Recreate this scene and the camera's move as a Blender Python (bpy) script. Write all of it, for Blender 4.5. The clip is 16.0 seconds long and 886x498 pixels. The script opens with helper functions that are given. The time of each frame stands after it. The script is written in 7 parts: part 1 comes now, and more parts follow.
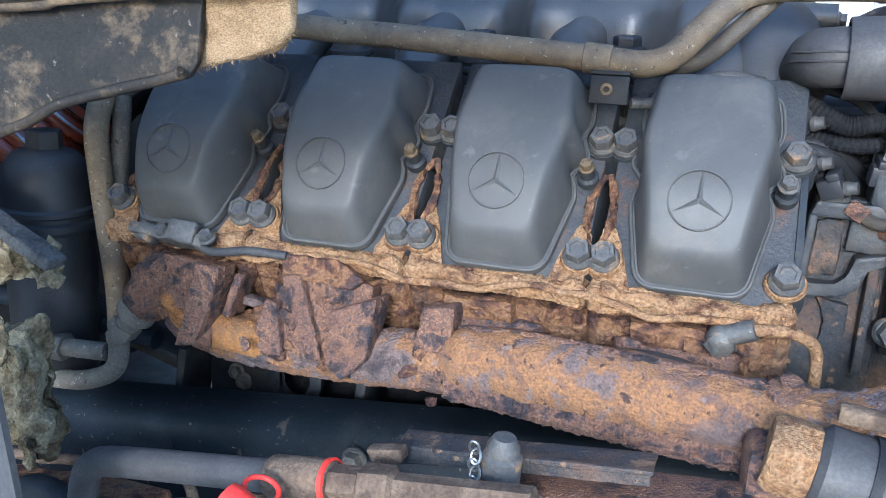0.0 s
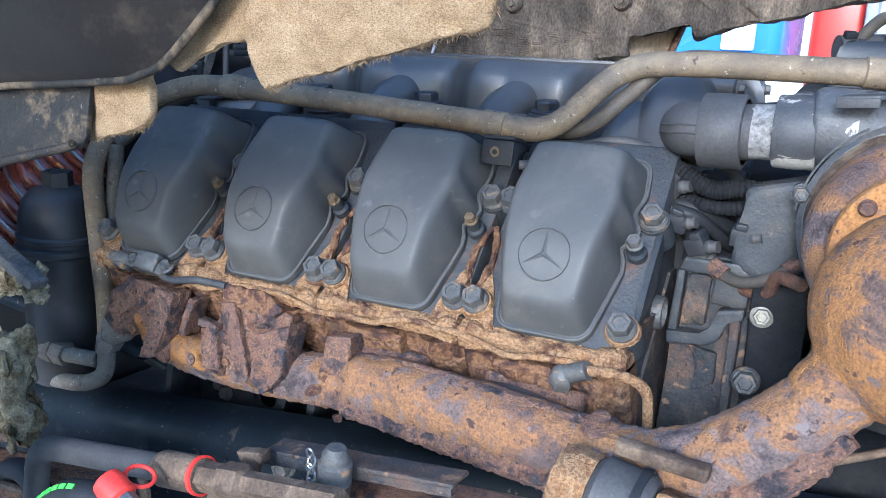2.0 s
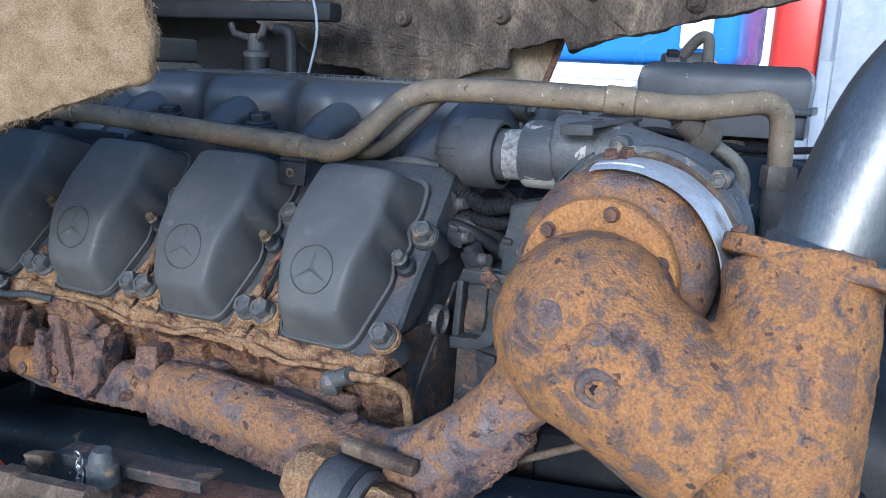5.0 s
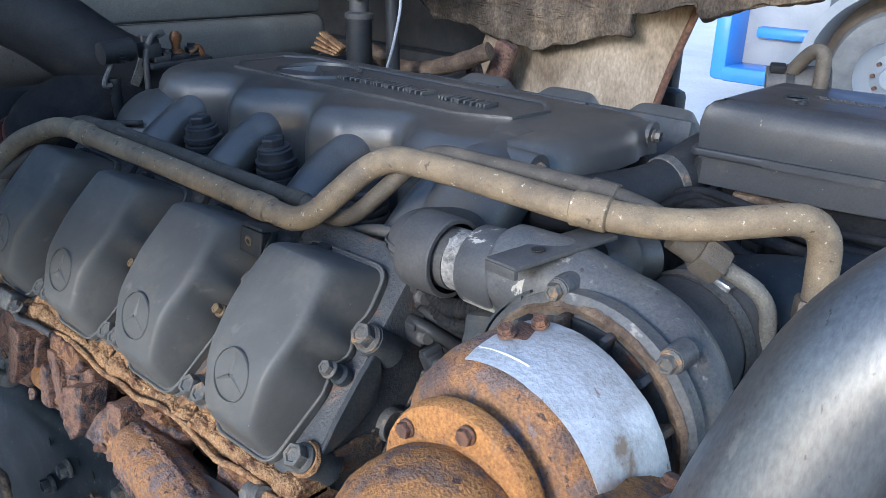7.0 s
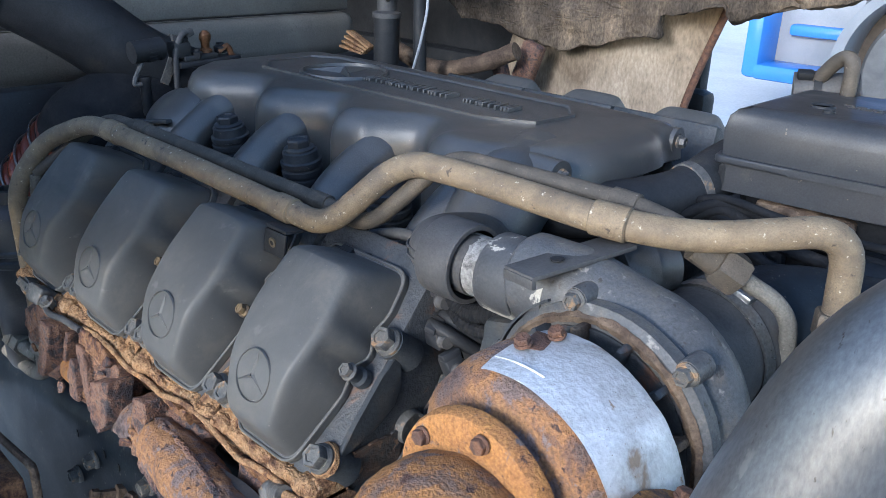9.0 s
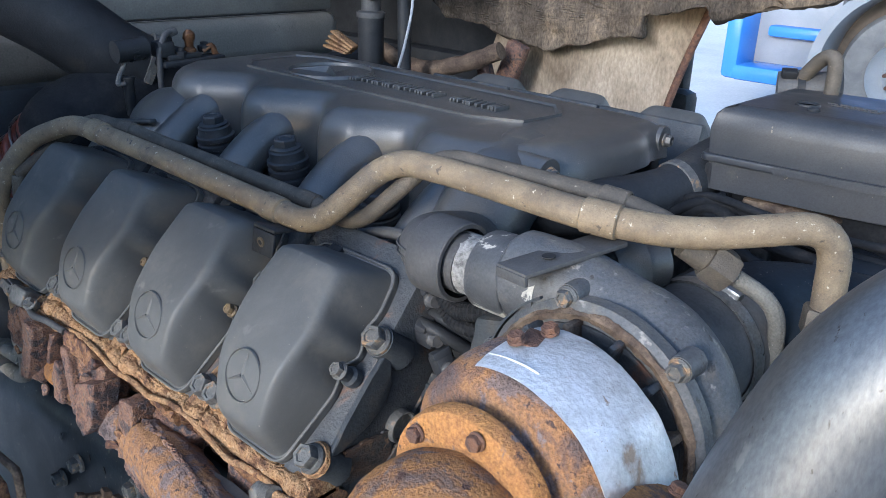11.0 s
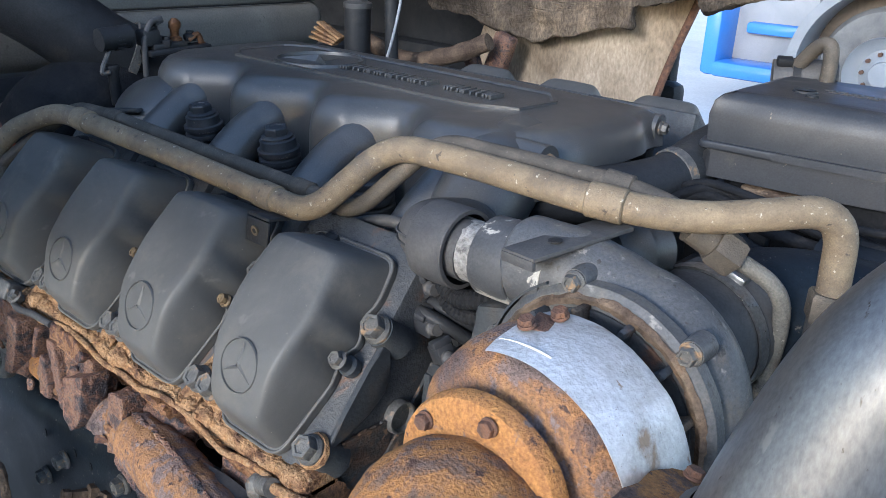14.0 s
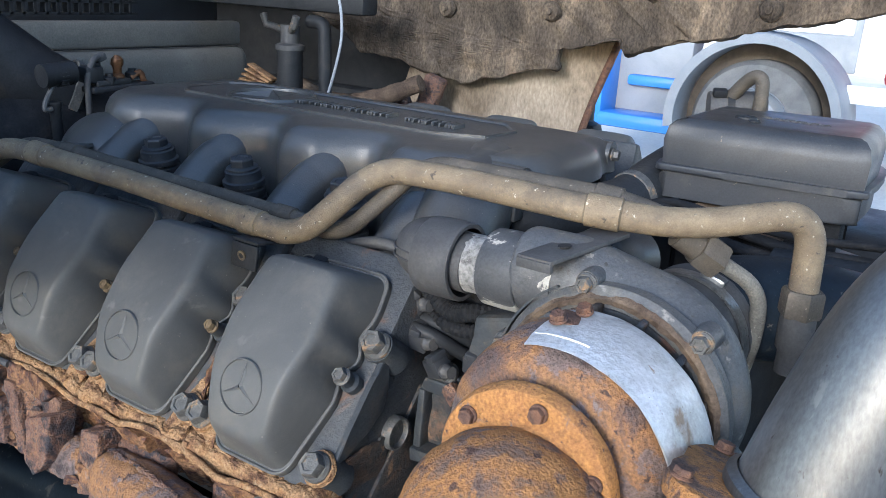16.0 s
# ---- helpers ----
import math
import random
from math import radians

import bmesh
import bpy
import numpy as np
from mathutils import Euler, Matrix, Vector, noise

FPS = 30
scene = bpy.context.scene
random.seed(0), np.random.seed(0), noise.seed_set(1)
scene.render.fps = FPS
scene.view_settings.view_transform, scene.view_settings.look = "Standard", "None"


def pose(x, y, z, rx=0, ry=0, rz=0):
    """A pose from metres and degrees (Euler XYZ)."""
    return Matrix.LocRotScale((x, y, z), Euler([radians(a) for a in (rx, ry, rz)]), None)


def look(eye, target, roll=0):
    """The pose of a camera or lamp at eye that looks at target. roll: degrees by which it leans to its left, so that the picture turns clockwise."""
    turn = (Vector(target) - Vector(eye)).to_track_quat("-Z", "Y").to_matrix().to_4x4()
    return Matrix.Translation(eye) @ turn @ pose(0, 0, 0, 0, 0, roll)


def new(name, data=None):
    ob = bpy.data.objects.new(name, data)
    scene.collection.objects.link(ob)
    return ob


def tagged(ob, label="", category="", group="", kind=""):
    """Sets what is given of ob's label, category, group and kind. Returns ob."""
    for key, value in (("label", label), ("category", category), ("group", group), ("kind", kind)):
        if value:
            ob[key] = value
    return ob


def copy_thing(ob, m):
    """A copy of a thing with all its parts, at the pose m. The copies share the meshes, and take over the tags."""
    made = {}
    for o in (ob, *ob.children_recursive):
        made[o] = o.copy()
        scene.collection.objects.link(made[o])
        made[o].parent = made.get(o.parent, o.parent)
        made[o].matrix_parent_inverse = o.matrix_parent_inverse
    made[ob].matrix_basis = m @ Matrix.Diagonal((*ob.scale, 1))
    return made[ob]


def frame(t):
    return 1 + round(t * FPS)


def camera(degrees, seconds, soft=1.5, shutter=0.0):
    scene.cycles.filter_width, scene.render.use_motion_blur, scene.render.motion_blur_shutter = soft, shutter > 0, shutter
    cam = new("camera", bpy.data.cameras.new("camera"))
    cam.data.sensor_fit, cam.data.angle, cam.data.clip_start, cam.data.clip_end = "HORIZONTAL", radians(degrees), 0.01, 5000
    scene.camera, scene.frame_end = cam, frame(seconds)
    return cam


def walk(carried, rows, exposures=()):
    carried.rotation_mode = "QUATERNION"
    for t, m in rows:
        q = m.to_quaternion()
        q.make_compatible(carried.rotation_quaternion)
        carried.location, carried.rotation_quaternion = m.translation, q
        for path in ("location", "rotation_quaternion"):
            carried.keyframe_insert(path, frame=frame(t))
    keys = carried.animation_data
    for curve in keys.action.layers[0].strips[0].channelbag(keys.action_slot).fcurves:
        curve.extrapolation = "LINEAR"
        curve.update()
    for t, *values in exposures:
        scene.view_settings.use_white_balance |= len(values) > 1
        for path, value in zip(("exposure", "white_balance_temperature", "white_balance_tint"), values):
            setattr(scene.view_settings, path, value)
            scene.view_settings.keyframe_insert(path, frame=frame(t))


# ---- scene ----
cam = camera(56.0, 16.0, 0.5)
METRES, TILT, LEAN, TURN = 1.05, -13.74, -2.61, 19.79
EYE = (0.0245, -0.685, 1.407)
ROWS = [
    (0.0, 0.0, 0.0, 0.0, 0.0, 0.0, -0.0),
    (0.5, 0.0356, -0.023, 0.0115, 4.48, 0.84, -1.51),
    (1.0, 0.0809, -0.0514, 0.0153, 5.12, 1.16, -1.78),
    (1.5, 0.1446, -0.081, 0.0147, 6.5, 1.66, -2.22),
    (2.0, 0.2039, -0.0964, 0.0156, 7.47, 1.75, -2.38),
    (2.5, 0.2326, -0.1074, 0.0167, 7.73, 2.02, -2.29),
    (3.0, 0.2589, -0.1112, 0.0222, 8.31, 2.16, -2.32),
    (3.5, 0.2932, -0.1188, 0.0233, 8.93, 2.05, -2.31),
    (4.0, 0.3351, -0.1291, 0.0209, 9.25, 1.85, -2.28),
    (4.5, 0.3599, -0.1384, 0.0279, 9.23, 1.66, -2.14),
    (5.0, 0.4126, -0.1371, 0.0383, 6.71, 1.57, -1.71),
    (5.2, 0.4457, -0.1325, 0.0507, 5.42, 1.31, -1.19),
    (7.3, 0.6216, 0.0583, 0.2641, 24.01, -8.31, -4.94),
    (7.5, 0.6243, 0.054, 0.2661, 24.49, -8.6, -5.09),
    (8.0, 0.619, 0.052, 0.262, 24.83, -9.0, -5.32),
    (8.5, 0.6185, 0.0503, 0.2608, 24.96, -8.12, -5.34),
    (9.0, 0.617, 0.0504, 0.2605, 24.04, -7.88, -5.25),
    (11.5, 0.6062, 0.0483, 0.2558, 22.61, -7.68, -5.12),
    (12.0, 0.5985, 0.0512, 0.2532, 22.36, -7.66, -5.09),
    (12.5, 0.5996, 0.0532, 0.2512, 22.08, -7.63, -5.08),
    (13.0, 0.6011, 0.0537, 0.2517, 21.82, -7.67, -5.11),
    (13.5, 0.6001, 0.054, 0.2492, 21.57, -7.75, -5.12),
    (14.0, 0.5909, 0.0506, 0.2456, 21.3, -7.75, -5.13),
    (14.5, 0.5818, 0.039, 0.2425, 20.68, -7.73, -5.18),
    (15.0, 0.5443, 0.0321, 0.2335, 17.69, -7.04, -5.15),
    (15.5, 0.5098, 0.0171, 0.2165, 16.74, -4.27, -4.8),
    (16.0, 0.5145, -0.0053, 0.21, 13.59, -3.59, -4.21),
]
walk(cam, [(t, pose(*EYE, TILT, LEAN, TURN) @ pose(METRES * x, METRES * y, METRES * z, 90 + pitch, roll, yaw)) for t, x, y, z, yaw, pitch, roll in ROWS],
     [(0.0, 1.2, 4950, 8), (3.8, 0.92, 4800, 9), (5.0, 0.55, 4800, 8), (5.3, 0.55, 4850, 8), (7.3, 0.9, 5300, 9), (13.5, 0.9, 5300, 9), (14.8, 0.95, 5900, 10), (15.4, 0.95, 5750, 10), (16.0, 0.88, 5400, 8)])

# ---- light ----
SUN_EL, SUN_AZ = 18.0, 171.0  # elevation; azimuth from +Y, clockwise, of the sun's place
world = bpy.data.worlds.new("world")
scene.world = world
world.use_nodes = True
wn = world.node_tree
sky = wn.nodes.new("ShaderNodeTexSky")
sky.sky_type, sky.sun_disc = "NISHITA", False
sky.sun_elevation, sky.sun_rotation = radians(SUN_EL), radians(SUN_AZ)
wn.links.new(sky.outputs[0], wn.nodes["Background"].inputs[0])
wn.nodes["Background"].inputs[1].default_value = 0.28
sun = new("sun", bpy.data.lights.new("sun", "SUN"))
sun.data.energy, sun.data.angle, sun.data.color = 2.2, radians(12), (1.0, 0.92, 0.83)
az, el = radians(SUN_AZ), radians(SUN_EL)
SUN_FROM = Vector((math.sin(az) * math.cos(el), math.cos(az) * math.cos(el), math.sin(el)))
sun.matrix_world = look(SUN_FROM * 20, (0, 0, 0))


# ---- materials ----
def surf(name, ramp, scale=20.0, detail=6.0, rough=(0.45, 0.7), metal=0.0, grain=350.0, grain_amt=0.25, bump=0.3,
         speck=None, coat=0.0, distort=0.4, stretch=None, crisp=0.6, spec=0.4, pits=None, stain=None):
    """A worn surface: a ramp of colours over a broad noise, fine grain, optional specks (colour, scale, threshold)."""
    m = bpy.data.materials.new(name)
    m.use_nodes = True
    nt = m.node_tree
    N, L = nt.nodes, nt.links
    b = N["Principled BSDF"]
    tc, info, add = N.new("ShaderNodeTexCoord"), N.new("ShaderNodeObjectInfo"), N.new("ShaderNodeVectorMath")
    shift = N.new("ShaderNodeMath")
    shift.operation, shift.inputs[1].default_value = "MULTIPLY", 7.0
    L.new(info.outputs["Random"], shift.inputs[0])
    L.new(tc.outputs["Object"], add.inputs[0])
    L.new(shift.outputs[0], add.inputs[1])
    vec = add.outputs[0]
    if stretch:
        mp = N.new("ShaderNodeMapping")
        mp.inputs["Scale"].default_value = stretch
        L.new(vec, mp.inputs[0])
        vec = mp.outputs[0]

    def noi(sc, de, di=0.0, ro=0.6):
        n = N.new("ShaderNodeTexNoise")
        n.inputs["Scale"].default_value, n.inputs["Detail"].default_value = sc, de
        n.inputs["Roughness"].default_value, n.inputs["Distortion"].default_value = ro, di
        L.new(vec, n.inputs["Vector"])
        return n.outputs[0]

    def ranged(src, a, z, lo=0.25, hi=0.75):
        r = N.new("ShaderNodeMapRange")
        r.inputs[1].default_value, r.inputs[2].default_value = lo, hi
        r.inputs[3].default_value, r.inputs[4].default_value = a, z
        L.new(src, r.inputs[0])
        return r.outputs[0]

    broad, fine = noi(scale, detail, distort, crisp), noi(grain, 3.0)
    cr = N.new("ShaderNodeValToRGB")
    while len(cr.color_ramp.elements) < len(ramp):
        cr.color_ramp.elements.new(0.5)
    for e, (p, c) in zip(cr.color_ramp.elements, ramp):
        e.position, e.color = p, (*c, 1)
    L.new(broad, cr.inputs[0])
    hsv = N.new("ShaderNodeHueSaturation")
    L.new(cr.outputs[0], hsv.inputs["Color"])
    L.new(ranged(fine, 1 - grain_amt, 1 + grain_amt), hsv.inputs["Value"])
    col = hsv.outputs[0]
    for k, (sc, th, colr) in enumerate((stain or (0, 0, 0), speck or (0, 0, 0), pits or (0, 0, 0))):
        if not sc:
            continue
        mx = N.new("ShaderNodeMix")
        mx.data_type = "RGBA"
        L.new(ranged(noi(sc, 4.0 if k else 9.0, 0.2, 0.6 if k else 0.74), 0.0, 1.0 if k else 0.85, th, th + (0.06 if k else 0.14)), mx.inputs[0])
        L.new(col, mx.inputs[6])
        mx.inputs[7].default_value = (*colr, 1)
        col = mx.outputs[2]
    L.new(col, b.inputs["Base Color"])
    L.new(ranged(broad, rough[1], rough[0]), b.inputs["Roughness"])
    b.inputs["Metallic"].default_value = metal
    b.inputs["Coat Weight"].default_value = coat
    b.inputs["Specular IOR Level"].default_value = spec
    if bump:
        bp, sm = N.new("ShaderNodeBump"), N.new("ShaderNodeMath")
        sm.operation = "ADD"
        L.new(broad, sm.inputs[0])
        L.new(fine, sm.inputs[1])
        bp.inputs["Strength"].default_value, bp.inputs["Distance"].default_value = bump, 0.002
        L.new(sm.outputs[0], bp.inputs["Height"])
        L.new(bp.outputs[0], b.inputs["Normal"])
    return m


COVER = surf("cover_plastic", [(0.3, (0.05, 0.051, 0.051)), (0.55, (0.066, 0.066, 0.064)), (0.75, (0.09, 0.087, 0.081))], 9, 10,
             (0.44, 0.62), grain=900, grain_amt=0.1, bump=0.07, spec=0.28, stain=(14, 0.53, (0.088, 0.083, 0.074)), speck=(34, 0.65, (0.092, 0.09, 0.085)), pits=(330, 0.7, (0.24, 0.22, 0.18)), crisp=0.72)
PLENUM = surf("manifold_plastic", [(0.3, (0.036, 0.037, 0.039)), (0.6, (0.056, 0.055, 0.053)), (0.74, (0.09, 0.082, 0.07))], 8, 10, (0.27, 0.42),
              grain=520, grain_amt=0.2, bump=0.14, speck=(24, 0.67, (0.1, 0.09, 0.074)), pits=(300, 0.69, (0.2, 0.175, 0.14)), crisp=0.72, spec=0.5)
PAINT = surf("engine_paint", [(0.3, (0.0165, 0.02, 0.025)), (0.55, (0.032, 0.036, 0.04)), (0.68, (0.05, 0.046, 0.042))], 22, 10,
             (0.35, 0.65), grain=300, bump=0.3, stain=(18, 0.57, (0.07, 0.052, 0.036)), speck=(90, 0.65, (0.09, 0.075, 0.058)), spec=0.3)
PAINT_RUST = surf("engine_paint_rusting", [(0.36, (0.0195, 0.0234, 0.0292)), (0.56, (0.0358, 0.0377, 0.0403)), (0.63, (0.0715, 0.039, 0.026)),
                                           (0.74, (0.13, 0.065, 0.0325))], 22, 10, (0.4, 0.85), grain=260, bump=0.6, crisp=0.72)
CAST_STAIN = surf("stained_casting", [(0.32, (0.014, 0.017, 0.021)), (0.5, (0.028, 0.03, 0.033)), (0.58, (0.05, 0.042, 0.036)), (0.64, (0.1, 0.06, 0.038)), (0.74, (0.06, 0.04, 0.03))], 16, 14,
                  (0.4, 0.8), grain=300, grain_amt=0.35, bump=0.8, stain=(13, 0.5, (0.115, 0.062, 0.036)), speck=(60, 0.6, (0.16, 0.1, 0.06)), pits=(150, 0.62, (0.018, 0.015, 0.014)), crisp=0.78, spec=0.3)
RUST = surf("rust_orange", [(0.34, (0.045, 0.036, 0.038)), (0.42, (0.1, 0.076, 0.07)), (0.47, (0.135, 0.098, 0.086)), (0.49, (0.16, 0.09, 0.053)), (0.55, (0.22, 0.115, 0.05)), (0.59, (0.15, 0.082, 0.048)),
                            (0.66, (0.08, 0.058, 0.053))], 16, 9, (0.65, 0.9), grain=420, grain_amt=0.4, bump=1.0, stain=(12, 0.53, (0.12, 0.093, 0.088)), speck=(60, 0.62, (0.15, 0.122, 0.115)), pits=(90, 0.61, (0.05, 0.032, 0.028)), crisp=0.68, spec=0.2)
RUST_BRIGHT = surf("rust_bright", [(0.3, (0.11, 0.055, 0.033)), (0.42, (0.22, 0.105, 0.042)), (0.56, (0.3, 0.145, 0.046)), (0.66, (0.22, 0.105, 0.045)), (0.72, (0.085, 0.05, 0.038))], 16, 14, (0.65, 0.9),
                   grain=420, grain_amt=0.4, bump=0.9, stain=(14, 0.54, (0.12, 0.075, 0.05)), speck=(45, 0.62, (0.12, 0.095, 0.088)), pits=(130, 0.64, (0.07, 0.04, 0.032)), crisp=0.78, spec=0.2)
RUST_GREY = surf("rust_grey_orange", [(0.34, (0.05, 0.036, 0.033)), (0.42, (0.105, 0.068, 0.052)), (0.455, (0.15, 0.085, 0.05)), (0.475, (0.21, 0.102, 0.04)), (0.54, (0.26, 0.126, 0.042)), (0.565, (0.19, 0.094, 0.042)),
                                      (0.6, (0.14, 0.08, 0.048)), (0.63, (0.12, 0.078, 0.056)), (0.68, (0.1, 0.07, 0.058))], 26, 11, (0.6, 0.85), grain=420, grain_amt=0.35,
                 bump=1.0, stain=(9, 0.55, (0.12, 0.076, 0.053)), speck=(48, 0.615, (0.115, 0.086, 0.075)), pits=(110, 0.62, (0.065, 0.036, 0.027)), crisp=0.72, spec=0.2)
RUST_BARE = surf("bare_scaled_iron", [(0.3, (0.07, 0.05, 0.043)), (0.5, (0.115, 0.085, 0.074)), (0.58, (0.2, 0.095, 0.035)), (0.72, (0.1, 0.06, 0.04))], 60, 10, (0.5, 0.8), grain=420,
                 grain_amt=0.4, bump=1.2, pits=(180, 0.62, (0.07, 0.04, 0.03)), crisp=0.76, spec=0.25)
RUST_DARK = surf("rust_dark", [(0.34, (0.012, 0.011, 0.014)), (0.42, (0.04, 0.028, 0.029)), (0.455, (0.1, 0.053, 0.038)), (0.5, (0.15, 0.078, 0.048)), (0.525, (0.075, 0.046, 0.04)),
                               (0.56, (0.2, 0.105, 0.055)), (0.6, (0.07, 0.043, 0.037)), (0.66, (0.02, 0.018, 0.023))], 34, 9, (0.32, 0.8), grain=420, grain_amt=0.4, bump=1.4, stain=(22, 0.56, (0.2, 0.1, 0.05)),
                 speck=(42, 0.59, (0.028, 0.025, 0.031)), pits=(120, 0.62, (0.02, 0.014, 0.014)), crisp=0.68, spec=0.42)
RUST_SAND = surf("rust_sandy", [(0.34, (0.05, 0.03, 0.024)), (0.41, (0.115, 0.064, 0.038)), (0.46, (0.19, 0.112, 0.06)), (0.53, (0.255, 0.158, 0.083)), (0.58, (0.205, 0.115, 0.054)),
                                (0.66, (0.09, 0.046, 0.03))], 26, 10, (0.8, 0.95), grain=360, grain_amt=0.5, bump=1.4, crisp=0.7, stain=(14, 0.55, (0.14, 0.068, 0.034)), speck=(90, 0.62, (0.27, 0.185, 0.11)), spec=0.1)
RUST_BROWN = surf("rust_brown", [(0.34, (0.018, 0.012, 0.012)), (0.43, (0.05, 0.026, 0.02)), (0.48, (0.11, 0.056, 0.029)), (0.54, (0.16, 0.09, 0.046)), (0.59, (0.075, 0.036, 0.026)),
                                 (0.66, (0.035, 0.028, 0.03))], 30, 9, (0.6, 0.9), grain=300, grain_amt=0.4, bump=1.0, stain=(16, 0.56, (0.19, 0.125, 0.075)), crisp=0.68, spec=0.2)
KHAKI = surf("pipe_paint", [(0.3, (0.085, 0.064, 0.042)), (0.45, (0.142, 0.108, 0.069)), (0.58, (0.188, 0.144, 0.09)), (0.72, (0.245, 0.19, 0.118))], 16, 14, (0.48, 0.72),
             grain=700, grain_amt=0.22, bump=0.35, stain=(12, 0.5, (0.085, 0.07, 0.054)), speck=(170, 0.645, (0.42, 0.38, 0.3)), pits=(110, 0.64, (0.055, 0.043, 0.034)), crisp=0.78, spec=0.3)
KHAKI_DARK = surf("pipe_paint_dark", [(0.3, (0.038, 0.0334, 0.0272)), (0.6, (0.0712, 0.0598, 0.0464)), (0.75, (0.114, 0.0924, 0.068))], 30, 8, (0.5, 0.8),
                  grain=600, bump=0.35, speck=(300, 0.68, (0.26, 0.23, 0.18)), spec=0.3)
PIPE_GREY = surf("weathered_grey_pipe", [(0.3, (0.075, 0.07, 0.06)), (0.5, (0.118, 0.11, 0.094)), (0.7, (0.175, 0.162, 0.136))], 22, 13, (0.45, 0.7), grain=500, grain_amt=0.3, bump=0.4,
                 stain=(15, 0.54, (0.08, 0.065, 0.05)), speck=(150, 0.64, (0.3, 0.28, 0.24)), pits=(110, 0.64, (0.05, 0.042, 0.036)), crisp=0.76, spec=0.3)
# tan-grey of the strip; on the beam it paints a reflected sheen
TAN_GREY_SHEEN = surf("tan_grey_sheen", [(0.3, (0.1, 0.094, 0.084)), (0.7, (0.16, 0.149, 0.13))], 6, 12, (0.6, 0.8), grain=300, grain_amt=0.2, bump=0.15, speck=(90, 0.66, (0.08, 0.075, 0.068)), spec=0.3)
IRON = surf("crusted_iron", [(0.3, (0.034, 0.023, 0.017)), (0.5, (0.078, 0.055, 0.039)), (0.64, (0.135, 0.098, 0.066)), (0.75, (0.1, 0.056, 0.03))], 30, 13, (0.7, 0.9), grain=300,
            grain_amt=0.35, bump=0.8, spec=0.2)
BOX = surf("box_plastic", [(0.3, (0.018, 0.02, 0.024)), (0.58, (0.03, 0.031, 0.034)), (0.72, (0.08, 0.07, 0.055))], 12, 9, (0.35, 0.55), grain=500, bump=0.1,
           speck=(150, 0.68, (0.12, 0.1, 0.075)), spec=0.35)
BOLT = surf("bolt_painted", [(0.35, (0.05, 0.05, 0.05)), (0.58, (0.085, 0.082, 0.076)), (0.64, (0.196, 0.126, 0.0697)), (0.75, (0.255, 0.162, 0.082))], 70, 8, (0.4, 0.65),
            metal=0.1, bump=0.4, pits=(300, 0.66, (0.2, 0.18, 0.15)))
BOLT_BRASS = surf("bolt_yellow", [(0.35, (0.06, 0.042, 0.027)), (0.7, (0.18, 0.132, 0.072))], 120, 6, (0.4, 0.7), metal=0.3)
BOLT_RUST = surf("bolt_rust", [(0.3, (0.049, 0.0294, 0.0245)), (0.7, (0.127, 0.0588, 0.0294))], 90, 6, (0.6, 0.9), bump=0.8)
SHIELD = surf("aluminium_shield", [(0.3, (0.25, 0.19, 0.14)), (0.38, (0.42, 0.41, 0.4)), (0.5, (0.54, 0.54, 0.54)), (0.65, (0.62, 0.62, 0.63))], 24, 9, (0.34, 0.56),
              metal=0.6, grain=260, grain_amt=0.16, bump=0.45, speck=(95, 0.655, (0.3, 0.22, 0.16)), pits=(210, 0.68, (0.2, 0.15, 0.11)))
STEEL = surf("dull_steel", [(0.3, (0.095, 0.098, 0.102)), (0.45, (0.125, 0.126, 0.128)), (0.58, (0.15, 0.149, 0.147)), (0.7, (0.175, 0.172, 0.166))], 9, 14, (0.3, 0.5), metal=0.8, grain=420,
             grain_amt=0.2, bump=0.07, stretch=(1, 1, 0.35), stain=(10, 0.54, (0.09, 0.085, 0.08)), speck=(60, 0.64, (0.2, 0.195, 0.185)), pits=(150, 0.66, (0.06, 0.05, 0.042)), crisp=0.76)
ALU = surf("cast_aluminium", [(0.33, (0.036, 0.038, 0.042)), (0.5, (0.062, 0.063, 0.065)), (0.6, (0.086, 0.08, 0.07)), (0.68, (0.12, 0.1, 0.078)), (0.8, (0.2, 0.16, 0.115))],
           13, 14, (0.34, 0.6), grain=420, grain_amt=0.32, bump=0.24, stain=(14, 0.56, (0.1, 0.082, 0.06)), speck=(60, 0.64, (0.17, 0.16, 0.145)), pits=(95, 0.63, (0.03, 0.026, 0.022)), crisp=0.76)
FLAKE = surf("bare_flaking_metal", [(0.36, (0.036, 0.033, 0.03)), (0.46, (0.15, 0.144, 0.135)), (0.6, (0.24, 0.234, 0.222)), (0.72, (0.18, 0.156, 0.12))], 60, 12, (0.45, 0.7), grain=300,
             grain_amt=0.3, bump=0.8, crisp=0.72)
PEEL = surf("peeling_paint", [(0.44, (0.04, 0.041, 0.043)), (0.545, (0.055, 0.055, 0.056)), (0.555, (0.3, 0.285, 0.25)), (0.8, (0.36, 0.345, 0.31))], 17, 9,
            (0.42, 0.58), grain=400, bump=0.2, crisp=0.62)
RUBBER = surf("rubber", [(0.3, (0.028, 0.028, 0.03)), (0.7, (0.06, 0.058, 0.056))], 20, 5, (0.5, 0.75), bump=0.2)
# oil black, and the shade of gaps and recesses put into the colour
OILY_SHADE = surf("oily_shade_black", [(0.35, (0.008, 0.009, 0.011)), (0.6, (0.016, 0.016, 0.017)), (0.75, (0.035, 0.03, 0.026))], 24, 8, (0.75, 0.95), grain=260, bump=0.5, spec=0.12)
